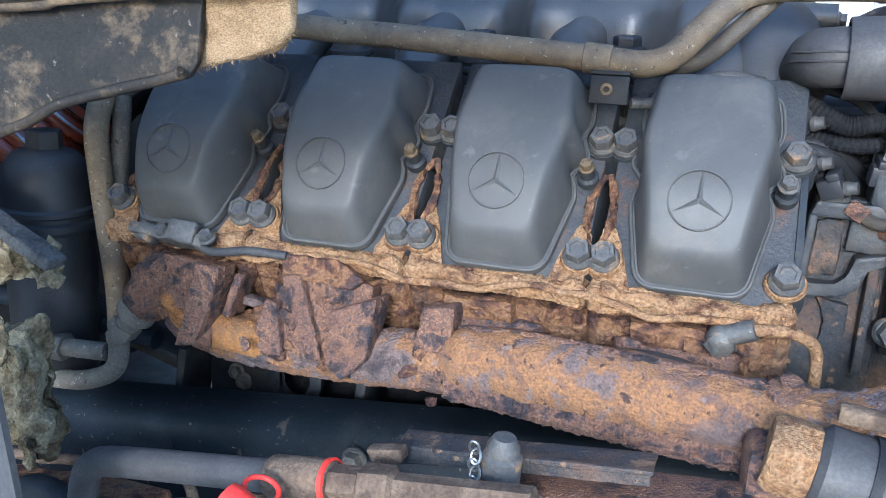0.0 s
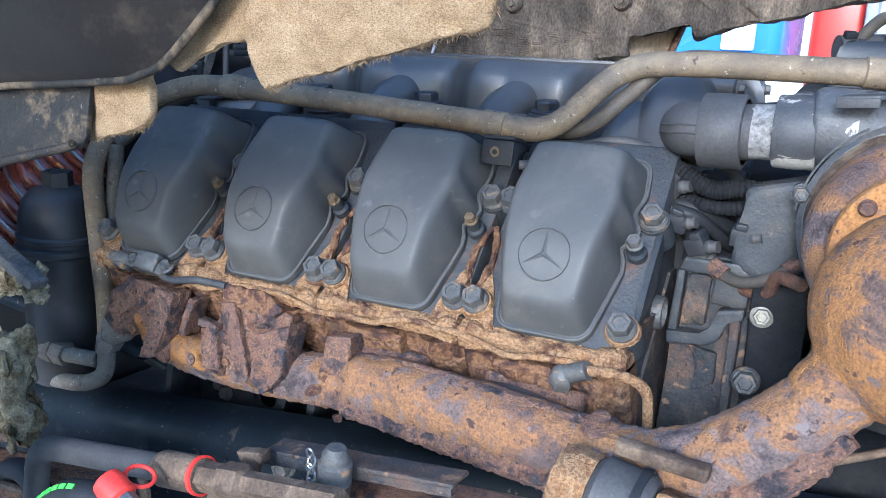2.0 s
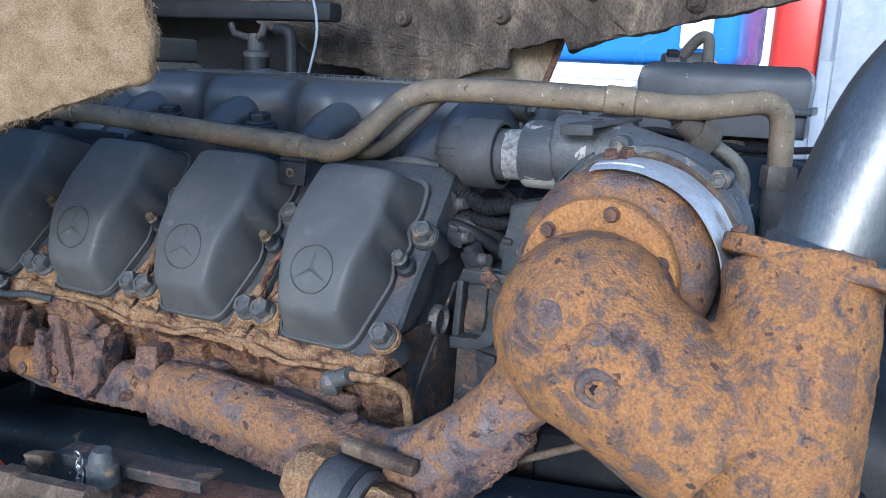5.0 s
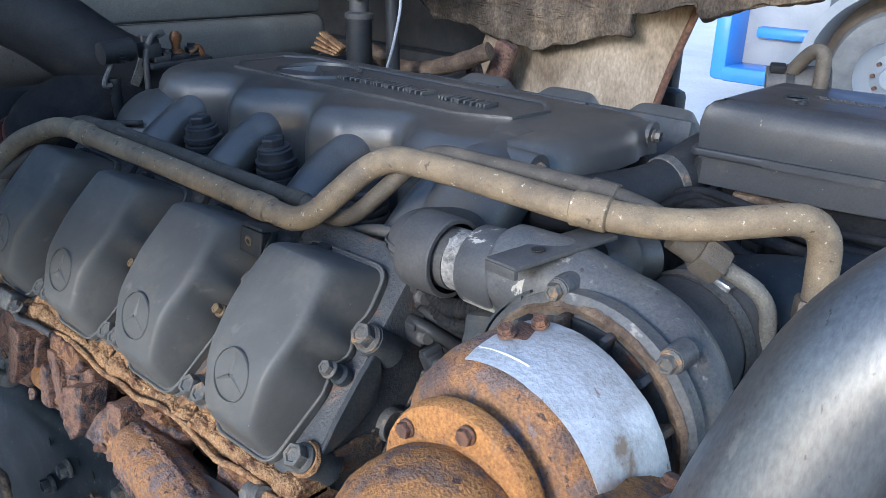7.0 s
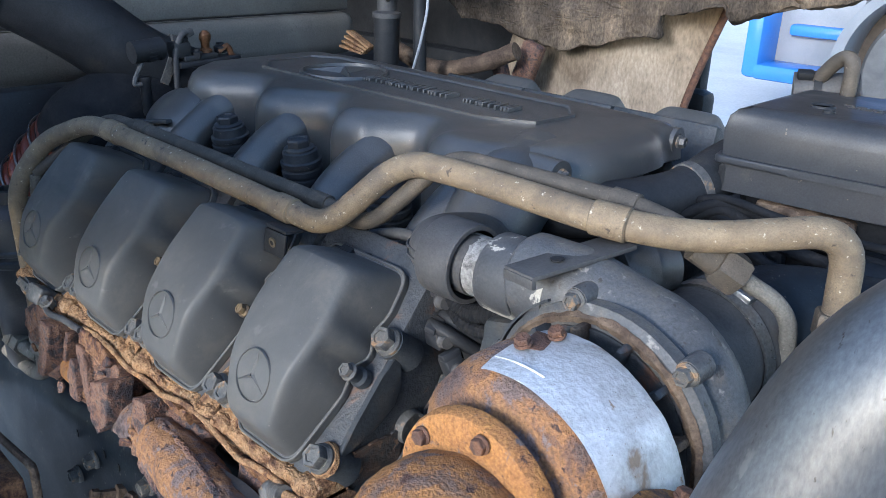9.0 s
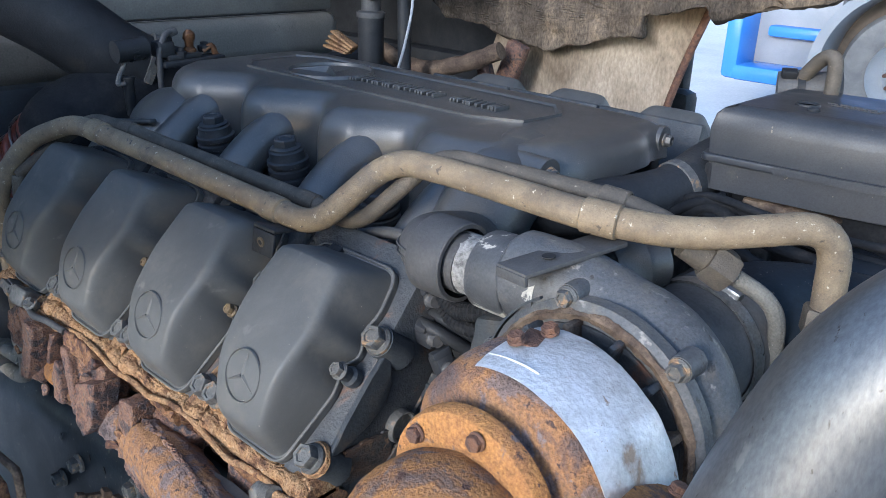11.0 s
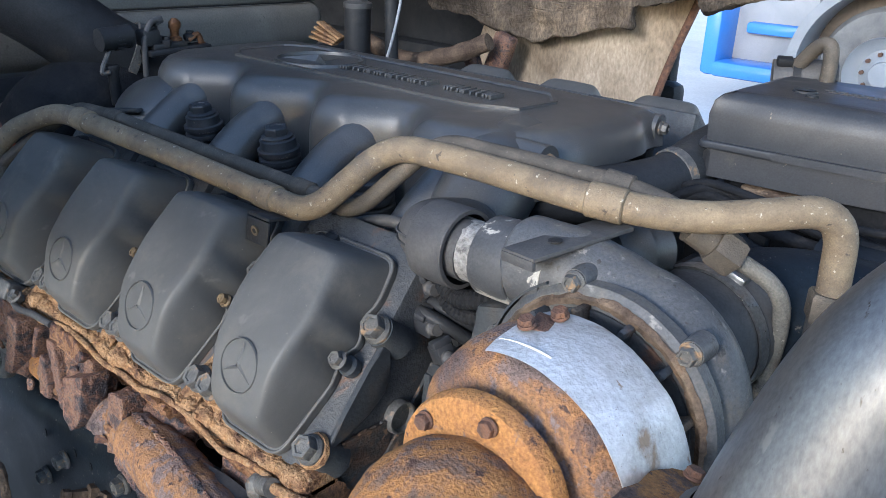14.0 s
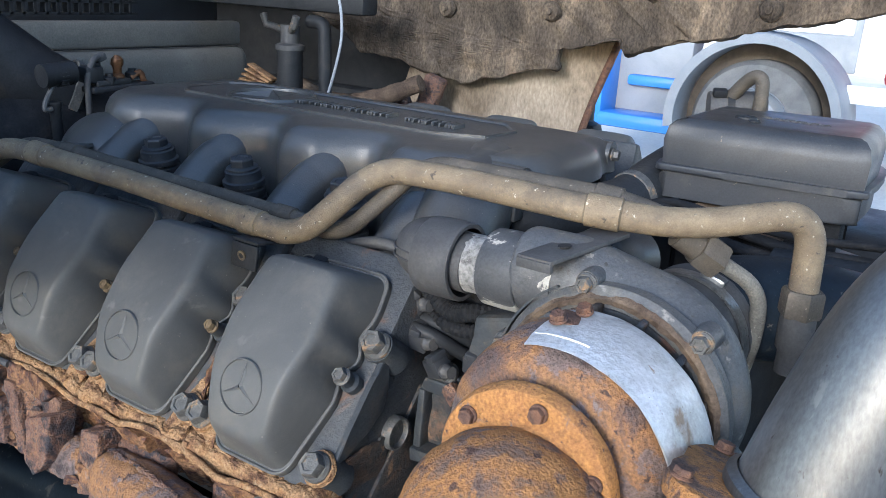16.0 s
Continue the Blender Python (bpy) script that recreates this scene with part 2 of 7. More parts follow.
DARK = surf("dark_plastic", [(0.3, (0.0095, 0.0105, 0.0125)), (0.6, (0.019, 0.02, 0.022)), (0.72, (0.034, 0.031, 0.027))], 16, 9, (0.4, 0.7), bump=0.2, spec=0.2)
RAIL = surf("frame_paint", [(0.3, (0.0055, 0.0088, 0.0135)), (0.55, (0.0085, 0.0125, 0.018)), (0.64, (0.018, 0.022, 0.026)), (0.8, (0.07, 0.062, 0.05))], 7, 12, (0.36, 0.52), grain=260,
            bump=0.15, speck=(30, 0.66, (0.05, 0.046, 0.04)), stain=(16, 0.6, (0.04, 0.04, 0.04)), pits=(120, 0.65, (0.1, 0.09, 0.075)), spec=0.15)
FENDER = surf("fender_plastic", [(0.36, (0.01, 0.0095, 0.009)), (0.5, (0.016, 0.015, 0.0135)), (0.6, (0.026, 0.022, 0.018)), (0.66, (0.05, 0.038, 0.026))], 7, 12,
              (0.45, 0.7), grain=300, bump=0.35, stain=(10, 0.5, (0.15, 0.108, 0.064)), speck=(120, 0.65, (0.1, 0.085, 0.068)), pits=(420, 0.7, (0.16, 0.145, 0.12)), crisp=0.7, spec=0.14)
FENDER_GLOSS = surf("fender_paint", [(0.3, (0.02, 0.017, 0.0145)), (0.6, (0.034, 0.029, 0.024)), (0.72, (0.055, 0.046, 0.037))], 5, 10, (0.25, 0.42), grain=300, grain_amt=0.15, bump=0.05,
                    stain=(11, 0.52, (0.085, 0.066, 0.047)), speck=(260, 0.7, (0.2, 0.18, 0.15)), spec=0.3)
FELT = surf("felt", [(0.28, (0.15, 0.098, 0.052)), (0.5, (0.225, 0.155, 0.085)), (0.75, (0.28, 0.2, 0.118))], 28, 12, (0.9, 1.0), grain=800,
            grain_amt=0.55, bump=0.8, stretch=(1, 1, 1.6), spec=0.05)
FELT_DARK = surf("felt_sooty", [(0.3, (0.028, 0.024, 0.0208)), (0.5, (0.068, 0.0544, 0.0416)), (0.62, (0.112, 0.088, 0.064)), (0.75, (0.24, 0.184, 0.12))], 13, 12,
                 (0.85, 1.0), grain=260, grain_amt=0.5, bump=1.0, stretch=(1, 1, 0.5), spec=0.05)
ARCH = surf("muddy_arch", [(0.3, (0.1, 0.075, 0.05)), (0.5, (0.23, 0.184, 0.134)), (0.72, (0.34, 0.283, 0.214))], 7, 12, (0.8, 1.0), grain=200,
            grain_amt=0.3, bump=0.7, stretch=(1, 1, 0.4), spec=0.1)
FOAM = surf("foam", [(0.34, (0.04, 0.03, 0.018)), (0.43, (0.12, 0.095, 0.055)), (0.5, (0.19, 0.16, 0.1)), (0.56, (0.26, 0.225, 0.145)), (0.62, (0.15, 0.118, 0.07)), (0.68, (0.3, 0.27, 0.19))], 24, 10, (0.9, 1.0), grain=300,
            grain_amt=0.4, bump=1.2, stain=(14, 0.57, (0.06, 0.045, 0.026)), crisp=0.7, spec=0.05)
FOIL = surf("grey_lining", [(0.3, (0.042, 0.042, 0.042)), (0.7, (0.0924, 0.0924, 0.0903))], 60, 10, (0.6, 0.85), bump=0.9, grain=300, grain_amt=0.4, spec=0.2)
SIDE = surf("scratched_panel", [(0.3, (0.036, 0.037, 0.039)), (0.7, (0.052, 0.053, 0.054))], 5, 10, (0.45, 0.6), bump=0.1, speck=(160, 0.7, (0.13, 0.125, 0.12)), stretch=(1, 1, 0.4), spec=0.25)
PANEL = surf("dark_panel", [(0.3, (0.018, 0.02, 0.024)), (0.7, (0.03, 0.033, 0.038))], 5, 8, (0.4, 0.55), bump=0.08, speck=(160, 0.73, (0.2, 0.19, 0.18)), spec=0.3)
REDHOSE = surf("copper_red_silicone", [(0.3, (0.075, 0.014, 0.007)), (0.7, (0.16, 0.036, 0.017))], 16, 6, (0.2, 0.4), coat=0.2, bump=0.1)
RED = surf("red_plastic", [(0.3, (0.55, 0.03, 0.02)), (0.7, (0.65, 0.05, 0.035))], 30, 3, (0.35, 0.5), bump=0.05)
ZINC = surf("zinc_steel", [(0.3, (0.17, 0.175, 0.18)), (0.7, (0.27, 0.27, 0.265))], 40, 5, (0.22, 0.42), metal=0.85, bump=0.15)
ZINC_DULL = surf("dull_zinc", [(0.3, (0.13, 0.122, 0.1)), (0.6, (0.2, 0.186, 0.15)), (0.72, (0.12, 0.085, 0.055))], 60, 8, (0.4, 0.6), metal=0.3, bump=0.2)
TYRE = surf("dusty_tyre", [(0.3, (0.1, 0.1, 0.1)), (0.7, (0.17, 0.165, 0.16))], 6, 6, (0.8, 0.95), bump=0.3, spec=0.1)
MUD = surf("mud_brown", [(0.3, (0.07, 0.06, 0.05)), (0.7, (0.16, 0.13, 0.1))], 4, 8, (0.85, 1.0), bump=0.4, spec=0.1)
GREEN = surf("green_print", [(0.3, (0.1, 0.6, 0.05)), (0.7, (0.16, 0.7, 0.08))], 30, 2, (0.5, 0.6), bump=0.0)
BRASS = surf("brown_brass", [(0.3, (0.0576, 0.0252, 0.0108)), (0.7, (0.13, 0.0648, 0.0288))], 60, 5, (0.35, 0.6), metal=0.5)
BLUE = surf("blue_truck_paint", [(0.3, (0.045, 0.17, 0.5)), (0.7, (0.06, 0.21, 0.57))], 2, 3, (0.2, 0.3), bump=0.0)
REDP = surf("red_truck_paint", [(0.3, (0.55, 0.04, 0.03)), (0.7, (0.62, 0.06, 0.04))], 2, 3, (0.25, 0.35), bump=0.0)
WHITE = surf("white_paint", [(0.3, (0.72, 0.72, 0.71)), (0.7, (0.8, 0.8, 0.79))], 2, 4, (0.3, 0.45), bump=0.0)
GREYP = surf("grey_plastic_light", [(0.3, (0.195, 0.208, 0.227)), (0.7, (0.26, 0.273, 0.293))], 3, 5, (0.5, 0.6), bump=0.05)
GROUND = surf("concrete_ground", [(0.3, (0.48, 0.47, 0.435)), (0.55, (0.57, 0.554, 0.52)), (0.75, (0.64, 0.623, 0.586))], 0.6, 12, (0.8, 0.95), grain=40, grain_amt=0.12, bump=0.3)
AMBER = surf("amber_lens", [(0.3, (0.8, 0.3, 0.03)), (0.7, (0.85, 0.36, 0.05))], 9, 2, (0.15, 0.25), bump=0.0)


# ---- building tools ----
def thing(name, at, label, category, group="", kind="", turn=None):
    ob = new(name)
    ob.empty_display_size = 0.02
    ob.matrix_world = Matrix.Translation(at) if turn is None else turn
    return tagged(ob, label, category, group, kind)


def finish(me, mat, angle=38.0):
    me.materials.append(mat)
    for p in me.polygons:
        p.use_smooth = True
    me.set_sharp_from_angle(angle=radians(angle))
    return me


def root(ob):
    while ob.parent:
        ob = ob.parent
    return ob


def part(name, bm, mat, parent, label="", local=False, angle=38.0):
    """Links a bmesh as one mesh under a thing or part. Vertices are in world places, or the thing's own if local."""
    me = bpy.data.meshes.new(name)
    if not local:
        bm.transform(root(parent).matrix_basis.inverted())
    bmesh.ops.recalc_face_normals(bm, faces=bm.faces)
    bm.to_mesh(me)
    bm.free()
    ob = new(name, finish(me, mat, angle))
    ob.parent = parent
    return tagged(ob, label)


def single(name, bm, mat, label, category, group="", kind="", angle=38.0):
    """A thing that is one mesh; its origin goes to the middle of its base."""
    lo = [min(v.co[i] for v in bm.verts) for i in range(3)]
    hi = [max(v.co[i] for v in bm.verts) for i in range(3)]
    at = Vector(((lo[0] + hi[0]) / 2, (lo[1] + hi[1]) / 2, lo[2]))
    bm.transform(Matrix.Translation(-at))
    me = bpy.data.meshes.new(name)
    bmesh.ops.recalc_face_normals(bm, faces=bm.faces)
    bm.to_mesh(me)
    bm.free()
    ob = new(name, finish(me, mat, angle))
    ob.location = at
    return tagged(ob, label, category, group, kind)


def piece(name, me, m, parent, label=""):
    """A shared mesh as a part, at the world pose m."""
    ob = new(name, me)
    ob.parent = parent
    ob.matrix_basis = root(parent).matrix_basis.inverted() @ m
    return tagged(ob, label)


def frame_of(at, axis, spin=0.0):
    """A pose at a place with its z along an axis."""
    z = Vector(axis).normalized()
    return Matrix.Translation(at) @ z.to_track_quat("Z", "Y").to_matrix().to_4x4() @ pose(0, 0, 0, 0, 0, spin)


def smooth_line(pts, steps=8):
    """A Catmull-Rom line through the points."""
    P = [Vector(p) for p in pts]
    if len(P) < 3:
        return P
    out = []
    Q = [P[0] * 2 - P[1]] + P + [P[-1] * 2 - P[-2]]
    for i in range(1, len(Q) - 2):
        a, b, c, d = Q[i - 1:i + 3]
        for k in range(steps):
            t = k / steps
            out.append(0.5 * (2 * b + (c - a) * t + (2 * a - 5 * b + 4 * c - d) * t * t + (3 * b - a - 3 * c + d) * t ** 3))
    return out + [P[-1]]


def rounded_line(pts, radius, steps=7):
    """Straight runs with rounded corners, as a bent tube has."""
    P = [Vector(p) for p in pts]
    out = [P[0]]
    for a, b, c in zip(P, P[1:], P[2:]):
        u, w = (a - b), (c - b)
        d = min(radius, u.length * 0.48, w.length * 0.48)
        s, e = b + u.normalized() * d, b + w.normalized() * d
        for k in range(steps + 1):
            t = k / steps
            out.append((1 - t) ** 2 * s + 2 * t * (1 - t) * b + t * t * e)
    return out + [P[-1]]


def tube(bm, line, r, segs=18, cap=True):
    """A tube along a line; r is a number or one for each point."""
    P = [Vector(p) for p in line]
    R = [r] * len(P) if isinstance(r, (int, float)) else list(r)
    t0 = (P[1] - P[0]).normalized()
    n = t0.orthogonal().normalized()
    rings, prev = [], t0
    for i, p in enumerate(P):
        t = (P[min(i + 1, len(P) - 1)] - P[max(i - 1, 0)]).normalized()
        n = (prev.rotation_difference(t) @ n).normalized()
        prev, q = t, t.cross(n)
        rings.append([bm.verts.new(p + R[i] * (math.cos(a) * n + math.sin(a) * q)) for a in [2 * math.pi * k / segs for k in range(segs)]])
    for a, b in zip(rings, rings[1:]):
        for k in range(segs):
            bm.faces.new((a[k], a[(k + 1) % segs], b[(k + 1) % segs], b[k]))
    if cap:
        bm.faces.new(rings[0][::-1])
        bm.faces.new(rings[-1])
    return bm


def lathe(bm, profile, m, segs=32, a0=0.0, a1=360.0):
    """A turned form: profile of (radius, height) about the z of the pose m; an arc of it if a0, a1 are given. Closed profiles for arcs."""
    full = abs(a1 - a0) >= 360
    count = segs if full else segs + 1
    rings = []
    for k in range(count):
        a = radians(a0 + (a1 - a0) * k / segs)
        rings.append([bm.verts.new(m @ Vector((r * math.cos(a), r * math.sin(a), h))) for r, h in profile])
    n = len(profile)
    for k in range(segs):
        a, b = rings[k], rings[(k + 1) % count]
        for j in range(n - 1 if full else n):
            bm.faces.new((a[j], b[j], b[(j + 1) % n], a[(j + 1) % n]))
    if full:
        bmesh.ops.remove_doubles(bm, verts=[v for ring in rings for v in ring], dist=1e-6)
    else:
        bm.faces.new(rings[0][::-1])
        bm.faces.new(rings[-1])
    return bm


def box(bm, size, m, bevel=0.004, segs=2):
    """A box of that size about the pose m, with rounded edges."""
    got = bmesh.ops.create_cube(bm, size=1.0, matrix=m @ Matrix.Diagonal((*size, 1)))
    if bevel:
        edges = list({e for v in got["verts"] for e in v.link_edges})
        bmesh.ops.bevel(bm, geom=edges, offset=bevel, segments=segs, affect="EDGES", profile=0.5)
    return bm


def slab(bm, outline, depth, m, bevel=0.0):
    """A plate: the outline (x, y) in the pose m, with that depth along its z."""
    low = [bm.verts.new(m @ Vector((x, y, 0))) for x, y in outline]
    high = [bm.verts.new(m @ Vector((x, y, depth))) for x, y in outline]
    faces = [bm.faces.new(low[::-1]), bm.faces.new(high)]
    n = len(outline)
    for k in range(n):
        faces.append(bm.faces.new((low[k], low[(k + 1) % n], high[(k + 1) % n], high[k])))
    if bevel:
        edges = list({e for f in faces for e in f.edges})
        bmesh.ops.bevel(bm, geom=edges, offset=bevel, segments=2, affect="EDGES", profile=0.5)
    return bm


def dice(bm, cuts):
    bmesh.ops.triangulate(bm, faces=bm.faces[:])
    for _ in range(cuts):
        bmesh.ops.subdivide_edges(bm, edges=bm.edges[:], cuts=1, use_grid_fill=True)
    return bm


def roughen(bm, amount, scale, seed=0.0):
    """Pushes the vertices about by a noise, for worn and rusted forms."""
    bm.normal_update()
    for v in bm.verts:
        q = v.co * scale + Vector((seed, seed * 1.7, -seed))
        v.co += v.normal * amount * (noise.fractal(q, 0.9, 2.0, 4) * 1.2)
    return bm


def flake_skin(bm, amount=1.0, seed=0.0):
    """Lifts and sinks small plates of a surface, like scale breaking off rusted iron."""
    bm.normal_update()
    for v in bm.verts:
        c = v.co
        w = c + 0.006 * noise.noise_vector(c * 60 + Vector((seed, 0, 0)))
        plate = noise.cell(Vector((w.x * 45 + seed, w.y * 80, w.z * 80))) * 0.5 + noise.cell(Vector((w.x * 110 - seed, w.y * 150, w.z * 150))) * 0.3
        v.co = c + v.normal * amount * (0.0017 * (plate - 0.4) + 0.0008 * noise.fractal(c * 150, 0.7, 2.0, 3))
    return bm


def mold(ob, voxel, passes=4, rough=0.0, size=0.03, basis="BLENDER_ORIGINAL", smooth=True):
    """Melts the pieces of a part into one casting with soft fillets and a rough skin, coarse and fine."""
    md = ob.modifiers.new("melt", "REMESH")
    md.mode, md.voxel_size, md.use_smooth_shade = "VOXEL", voxel, smooth
    if passes:
        sm = ob.modifiers.new("fillet", "SMOOTH")
        sm.iterations, sm.factor = passes, 0.5
    for k, (amount, grain) in enumerate(((rough, size), (rough * 0.45, size * 0.3))):
        if rough:
            tex = bpy.data.textures.new("skin", "CLOUDS")
            tex.noise_scale, tex.noise_depth = grain, 3
            tex.noise_basis = basis if k == 0 else "BLENDER_ORIGINAL"
            dp = ob.modifiers.new("skin", "DISPLACE")
            dp.texture, dp.strength, dp.mid_level = tex, amount, 0.5
    return ob


def flaky_sheet(profile, x0, x1, nx, ny, bulge, seed):
    """A rusted casting's face from x0 to x1 along a profile of (y, z), with flat flaking plates, pits and bulges (x, z) -> metres."""
    bm = bmesh.new()
    line = smooth_line([(0, y, z) for y, z in profile], 8)
    rows = []
    for j in range(ny + 1):
        f = j / ny * (len(line) - 1)
        k = min(int(f), len(line) - 2)
        p = Vector(line[k]).lerp(Vector(line[k + 1]), f - k)
        q = (Vector(line[k + 1]) - Vector(line[k])).normalized()
        n = Vector((0, q.z, -q.y))
        if n.y > 0:
            n = -n
        row = []
        for i in range(nx + 1):
            x = x0 + (x1 - x0) * i / nx
            c = Vector((x, p.y, p.z))
            w = c + 0.006 * noise.noise_vector(c * 60 + Vector((seed, 0, 0)))
            plate = noise.cell(Vector((w.x * 55 + seed, w.y * 70, w.z * 90))) * 0.5 + noise.cell(Vector((w.x * 120 - seed, w.y * 130, w.z * 170))) * 0.25
            d = 0.0026 * (plate - 0.35) + 0.0013 * noise.fractal(c * 130, 0.7, 2.0, 4) + 0.002 * noise.noise(c * 35) + bulge(x, p.z)
            row.append(bm.verts.new(c + n * d))
        rows.append(row)
    for a, b in zip(rows, rows[1:]):
        for i in range(nx):
            bm.faces.new((a[i], a[i + 1], b[i + 1], b[i]))
    rim = [e for e in bm.edges if e.is_boundary]
    back = bmesh.ops.extrude_edge_only(bm, edges=rim)["geom"]
    for v in back:
        if isinstance(v, bmesh.types.BMVert):
            v.co.y += 0.03
    return bm


def ball(bm, at, r, squash=(1, 1, 1), m=None):
    mm = (m or Matrix.Translation(at)) @ Matrix.Diagonal((*squash, 1))
    bmesh.ops.create_uvsphere(bm, u_segments=20, v_segments=14, radius=r, matrix=mm)
    return bm


def bolt_mesh(name, mat, hexr, height, flange_r, flange_h, dish=True):
    """A hexagon head on a flange, chamfered, with a dished top."""
    bm = bmesh.new()
    lathe(bm, [(0, 0), (flange_r, 0), (flange_r, flange_h * 0.5), (hexr * 1.02, flange_h), (0, flange_h)], Matrix(), 24)
    prof = [(1.0, flange_h), (1.0, height * 0.86), (0.9, height)] + ([(0.62, height), (0.55, height * 0.9)] if dish else [])
    rings = [[bm.verts.new((hexr * f * math.cos(radians(60 * k)), hexr * f * math.sin(radians(60 * k)), h)) for k in range(6)] for f, h in prof]
    for a, b in zip(rings, rings[1:]):
        for k in range(6):
            bm.faces.new((a[k], a[(k + 1) % 6], b[(k + 1) % 6], b[k]))
    bm.faces.new(rings[-1])
    bm.faces.new(rings[0][::-1])
    me = bpy.data.meshes.new(name)
    bmesh.ops.recalc_face_normals(bm, faces=bm.faces)
    bm.to_mesh(me)
    bm.free()
    return finish(me, mat, 30)


HEAD_BOLT = bolt_mesh("head_bolt", BOLT, 0.0118, 0.016, 0.0142, 0.006)
CAP_BOLT = bolt_mesh("cap_bolt", BOX, 0.0155, 0.014, 0.02, 0.004)
SMALL_BOLT = bolt_mesh("small_bolt", BOLT, 0.007, 0.009, 0.0088, 0.003)
GOLD_BOLT = bolt_mesh("gold_bolt", BOLT_BRASS, 0.0058, 0.009, 0.0072, 0.003)
RUST_BOLT = bolt_mesh("rust_bolt", BOLT_RUST, 0.0058, 0.006, 0.0066, 0.002, False)
ZINC_BOLT = bolt_mesh("zinc_bolt", ZINC_DULL, 0.0085, 0.01, 0.0115, 0.003)

# ---- the ground, the block and the frame ----
bm = bmesh.new()
bmesh.ops.create_grid(bm, x_segments=40, y_segments=40, size=60, matrix=Matrix.Translation((0, 0, 0.12)))
single("ground", bm, GROUND, "pale sunlit concrete yard under the trucks", "ground", kind="structure")

PITCH, VEE = 0.17, 0.43  # cylinder spacing; the engine's middle plane
BANK = Matrix(((1, 0, 0, 0), (0, 0.65, -0.76, 0.022), (0, 0.76, 0.65, 1.22), (0, 0, 0, 1)))
HALF = Matrix.Translation((0, 2 * VEE, 0.05)) @ Matrix.Rotation(math.pi, 4, "Z")
CYL = [0.0, -PITCH, -2 * PITCH, -3 * PITCH]


def bank(x):
    return Matrix.Translation((x, 0, 0)) @ BANK


def far_bank(x):
    return HALF @ bank(-x)


block = thing("engine_block", (-0.25, VEE, 0.75), "dark painted cast-iron engine block with oily dirt", "engine block")
bm = bmesh.new()
slab(bm, [(0.25, 0.86), (0.24, 1.06), (0.27, 1.2), (0.36, 1.26), (0.5, 1.26), (0.59, 1.2), (0.62, 1.06), (0.61, 0.86), (0.55, 0.75), (0.31, 0.75)], 0.72,
     Matrix(((0, 0, 1, -0.62), (1, 0, 0, 0), (0, 1, 0, 0), (0, 0, 0, 1))), 0.01)
part("crankcase", roughen(dice(bm, 3), 0.004, 18), OILY_SHADE, block)

# gear and flywheel housing at the end of the block
housing = thing("gear_housing", (0.15, 0.3, 0.9), "dark painted gear housing with rust blooming through the paint", "housing")
bm = bmesh.new()
box(bm, (0.085, 0.5, 0.36), pose(0.165, 0.43, 1.09), 0.012)
part("case", roughen(dice(bm, 1), 0.0015, 30), CAST_STAIN, housing, "rust-stained painted casting")
bm = bmesh.new()
box(bm, (0.052, 0.016, 0.13), pose(0.195, 0.148, 1.21, 4, 0, 0), 0.004)
part("cover_plate", roughen(dice(bm, 2), 0.0006, 60), OILY_SHADE, housing, "dark blue-grey steel plate")
piece("bolt", ZINC_BOLT, frame_of((0.181, 0.139, 1.238), (0.1, -1, 0.1)), housing, "pale zinc bolt")
piece("bolt", HEAD_BOLT, frame_of((0.174, 0.139, 1.17), (0.1, -1, 0.1)), housing)
XZ = Matrix(((1, 0, 0, 0), (0, 0, 1, 0), (0, 1, 0, 0), (0, 0, 0, 1)))
corner = (("end_casting", CAST_STAIN, [([(0.086, 1.05), (0.168, 1.05), (0.168, 1.284), (0.1, 1.286), (0.092, 1.2)], 0.164, 0.05)], 0.0012),
          ("rim", PAINT, [([(0.09, 1.2), (0.094, 1.27), (0.102, 1.27), (0.099, 1.2)], 0.148, 0.02), ([(0.094, 1.268), (0.1, 1.283), (0.164, 1.283), (0.166, 1.268)], 0.15, 0.02),
                          ([(0.129, 1.238), (0.131, 1.27), (0.165, 1.27), (0.164, 1.236)], 0.154, 0.014),
                          ([(0.09, 1.206), (0.124, 1.206), (0.134, 1.214), (0.138, 1.234), (0.164, 1.24), (0.164, 1.228), (0.148, 1.225), (0.143, 1.204), (0.13, 1.196), (0.092, 1.192)], 0.142, 0.026)], 0.0006),
          ("pocket", CAST_STAIN, [([(0.1, 1.209), (0.103, 1.262), (0.113, 1.266), (0.127, 1.262), (0.124, 1.212)], 0.1595, 0.01)], 0.002),
          ("rust_scab", CAST_STAIN, [([(0.112, 1.19), (0.14, 1.184), (0.142, 1.15), (0.118, 1.14), (0.122, 1.168)], 0.159, 0.01)], 0.0022),
          ("strut", CAST_STAIN, [([(0.151, 1.226), (0.161, 1.226), (0.16, 1.12), (0.15, 1.12)], 0.148, 0.02)], 0.0012))
for name, mat, plates, worn in corner:
    bm = bmesh.new()
    for outline, y, depth in plates:
        slab(bm, outline, depth, Matrix.Translation((0, y, 0)) @ XZ, 0.002)
    part(name, roughen(dice(bm, 2), worn, 70), mat, housing, "brown rust over dark paint" if mat is CAST_STAIN else "")
piece("bolt", HEAD_BOLT, frame_of((0.114, 0.165, 1.284), (-0.1, -0.6, 0.8), 12), housing)
bm = bmesh.new()
tube(bm, smooth_line([(0.128, 0.152, 1.279), (0.15, 0.142, 1.268), (0.175, 0.138, 1.272), (0.2, 0.142, 1.288), (0.215, 0.16, 1.3)], 6), 0.0058, 14)
line_p = part("oil_line", bm, KHAKI_DARK, housing, "grey bent oil line")
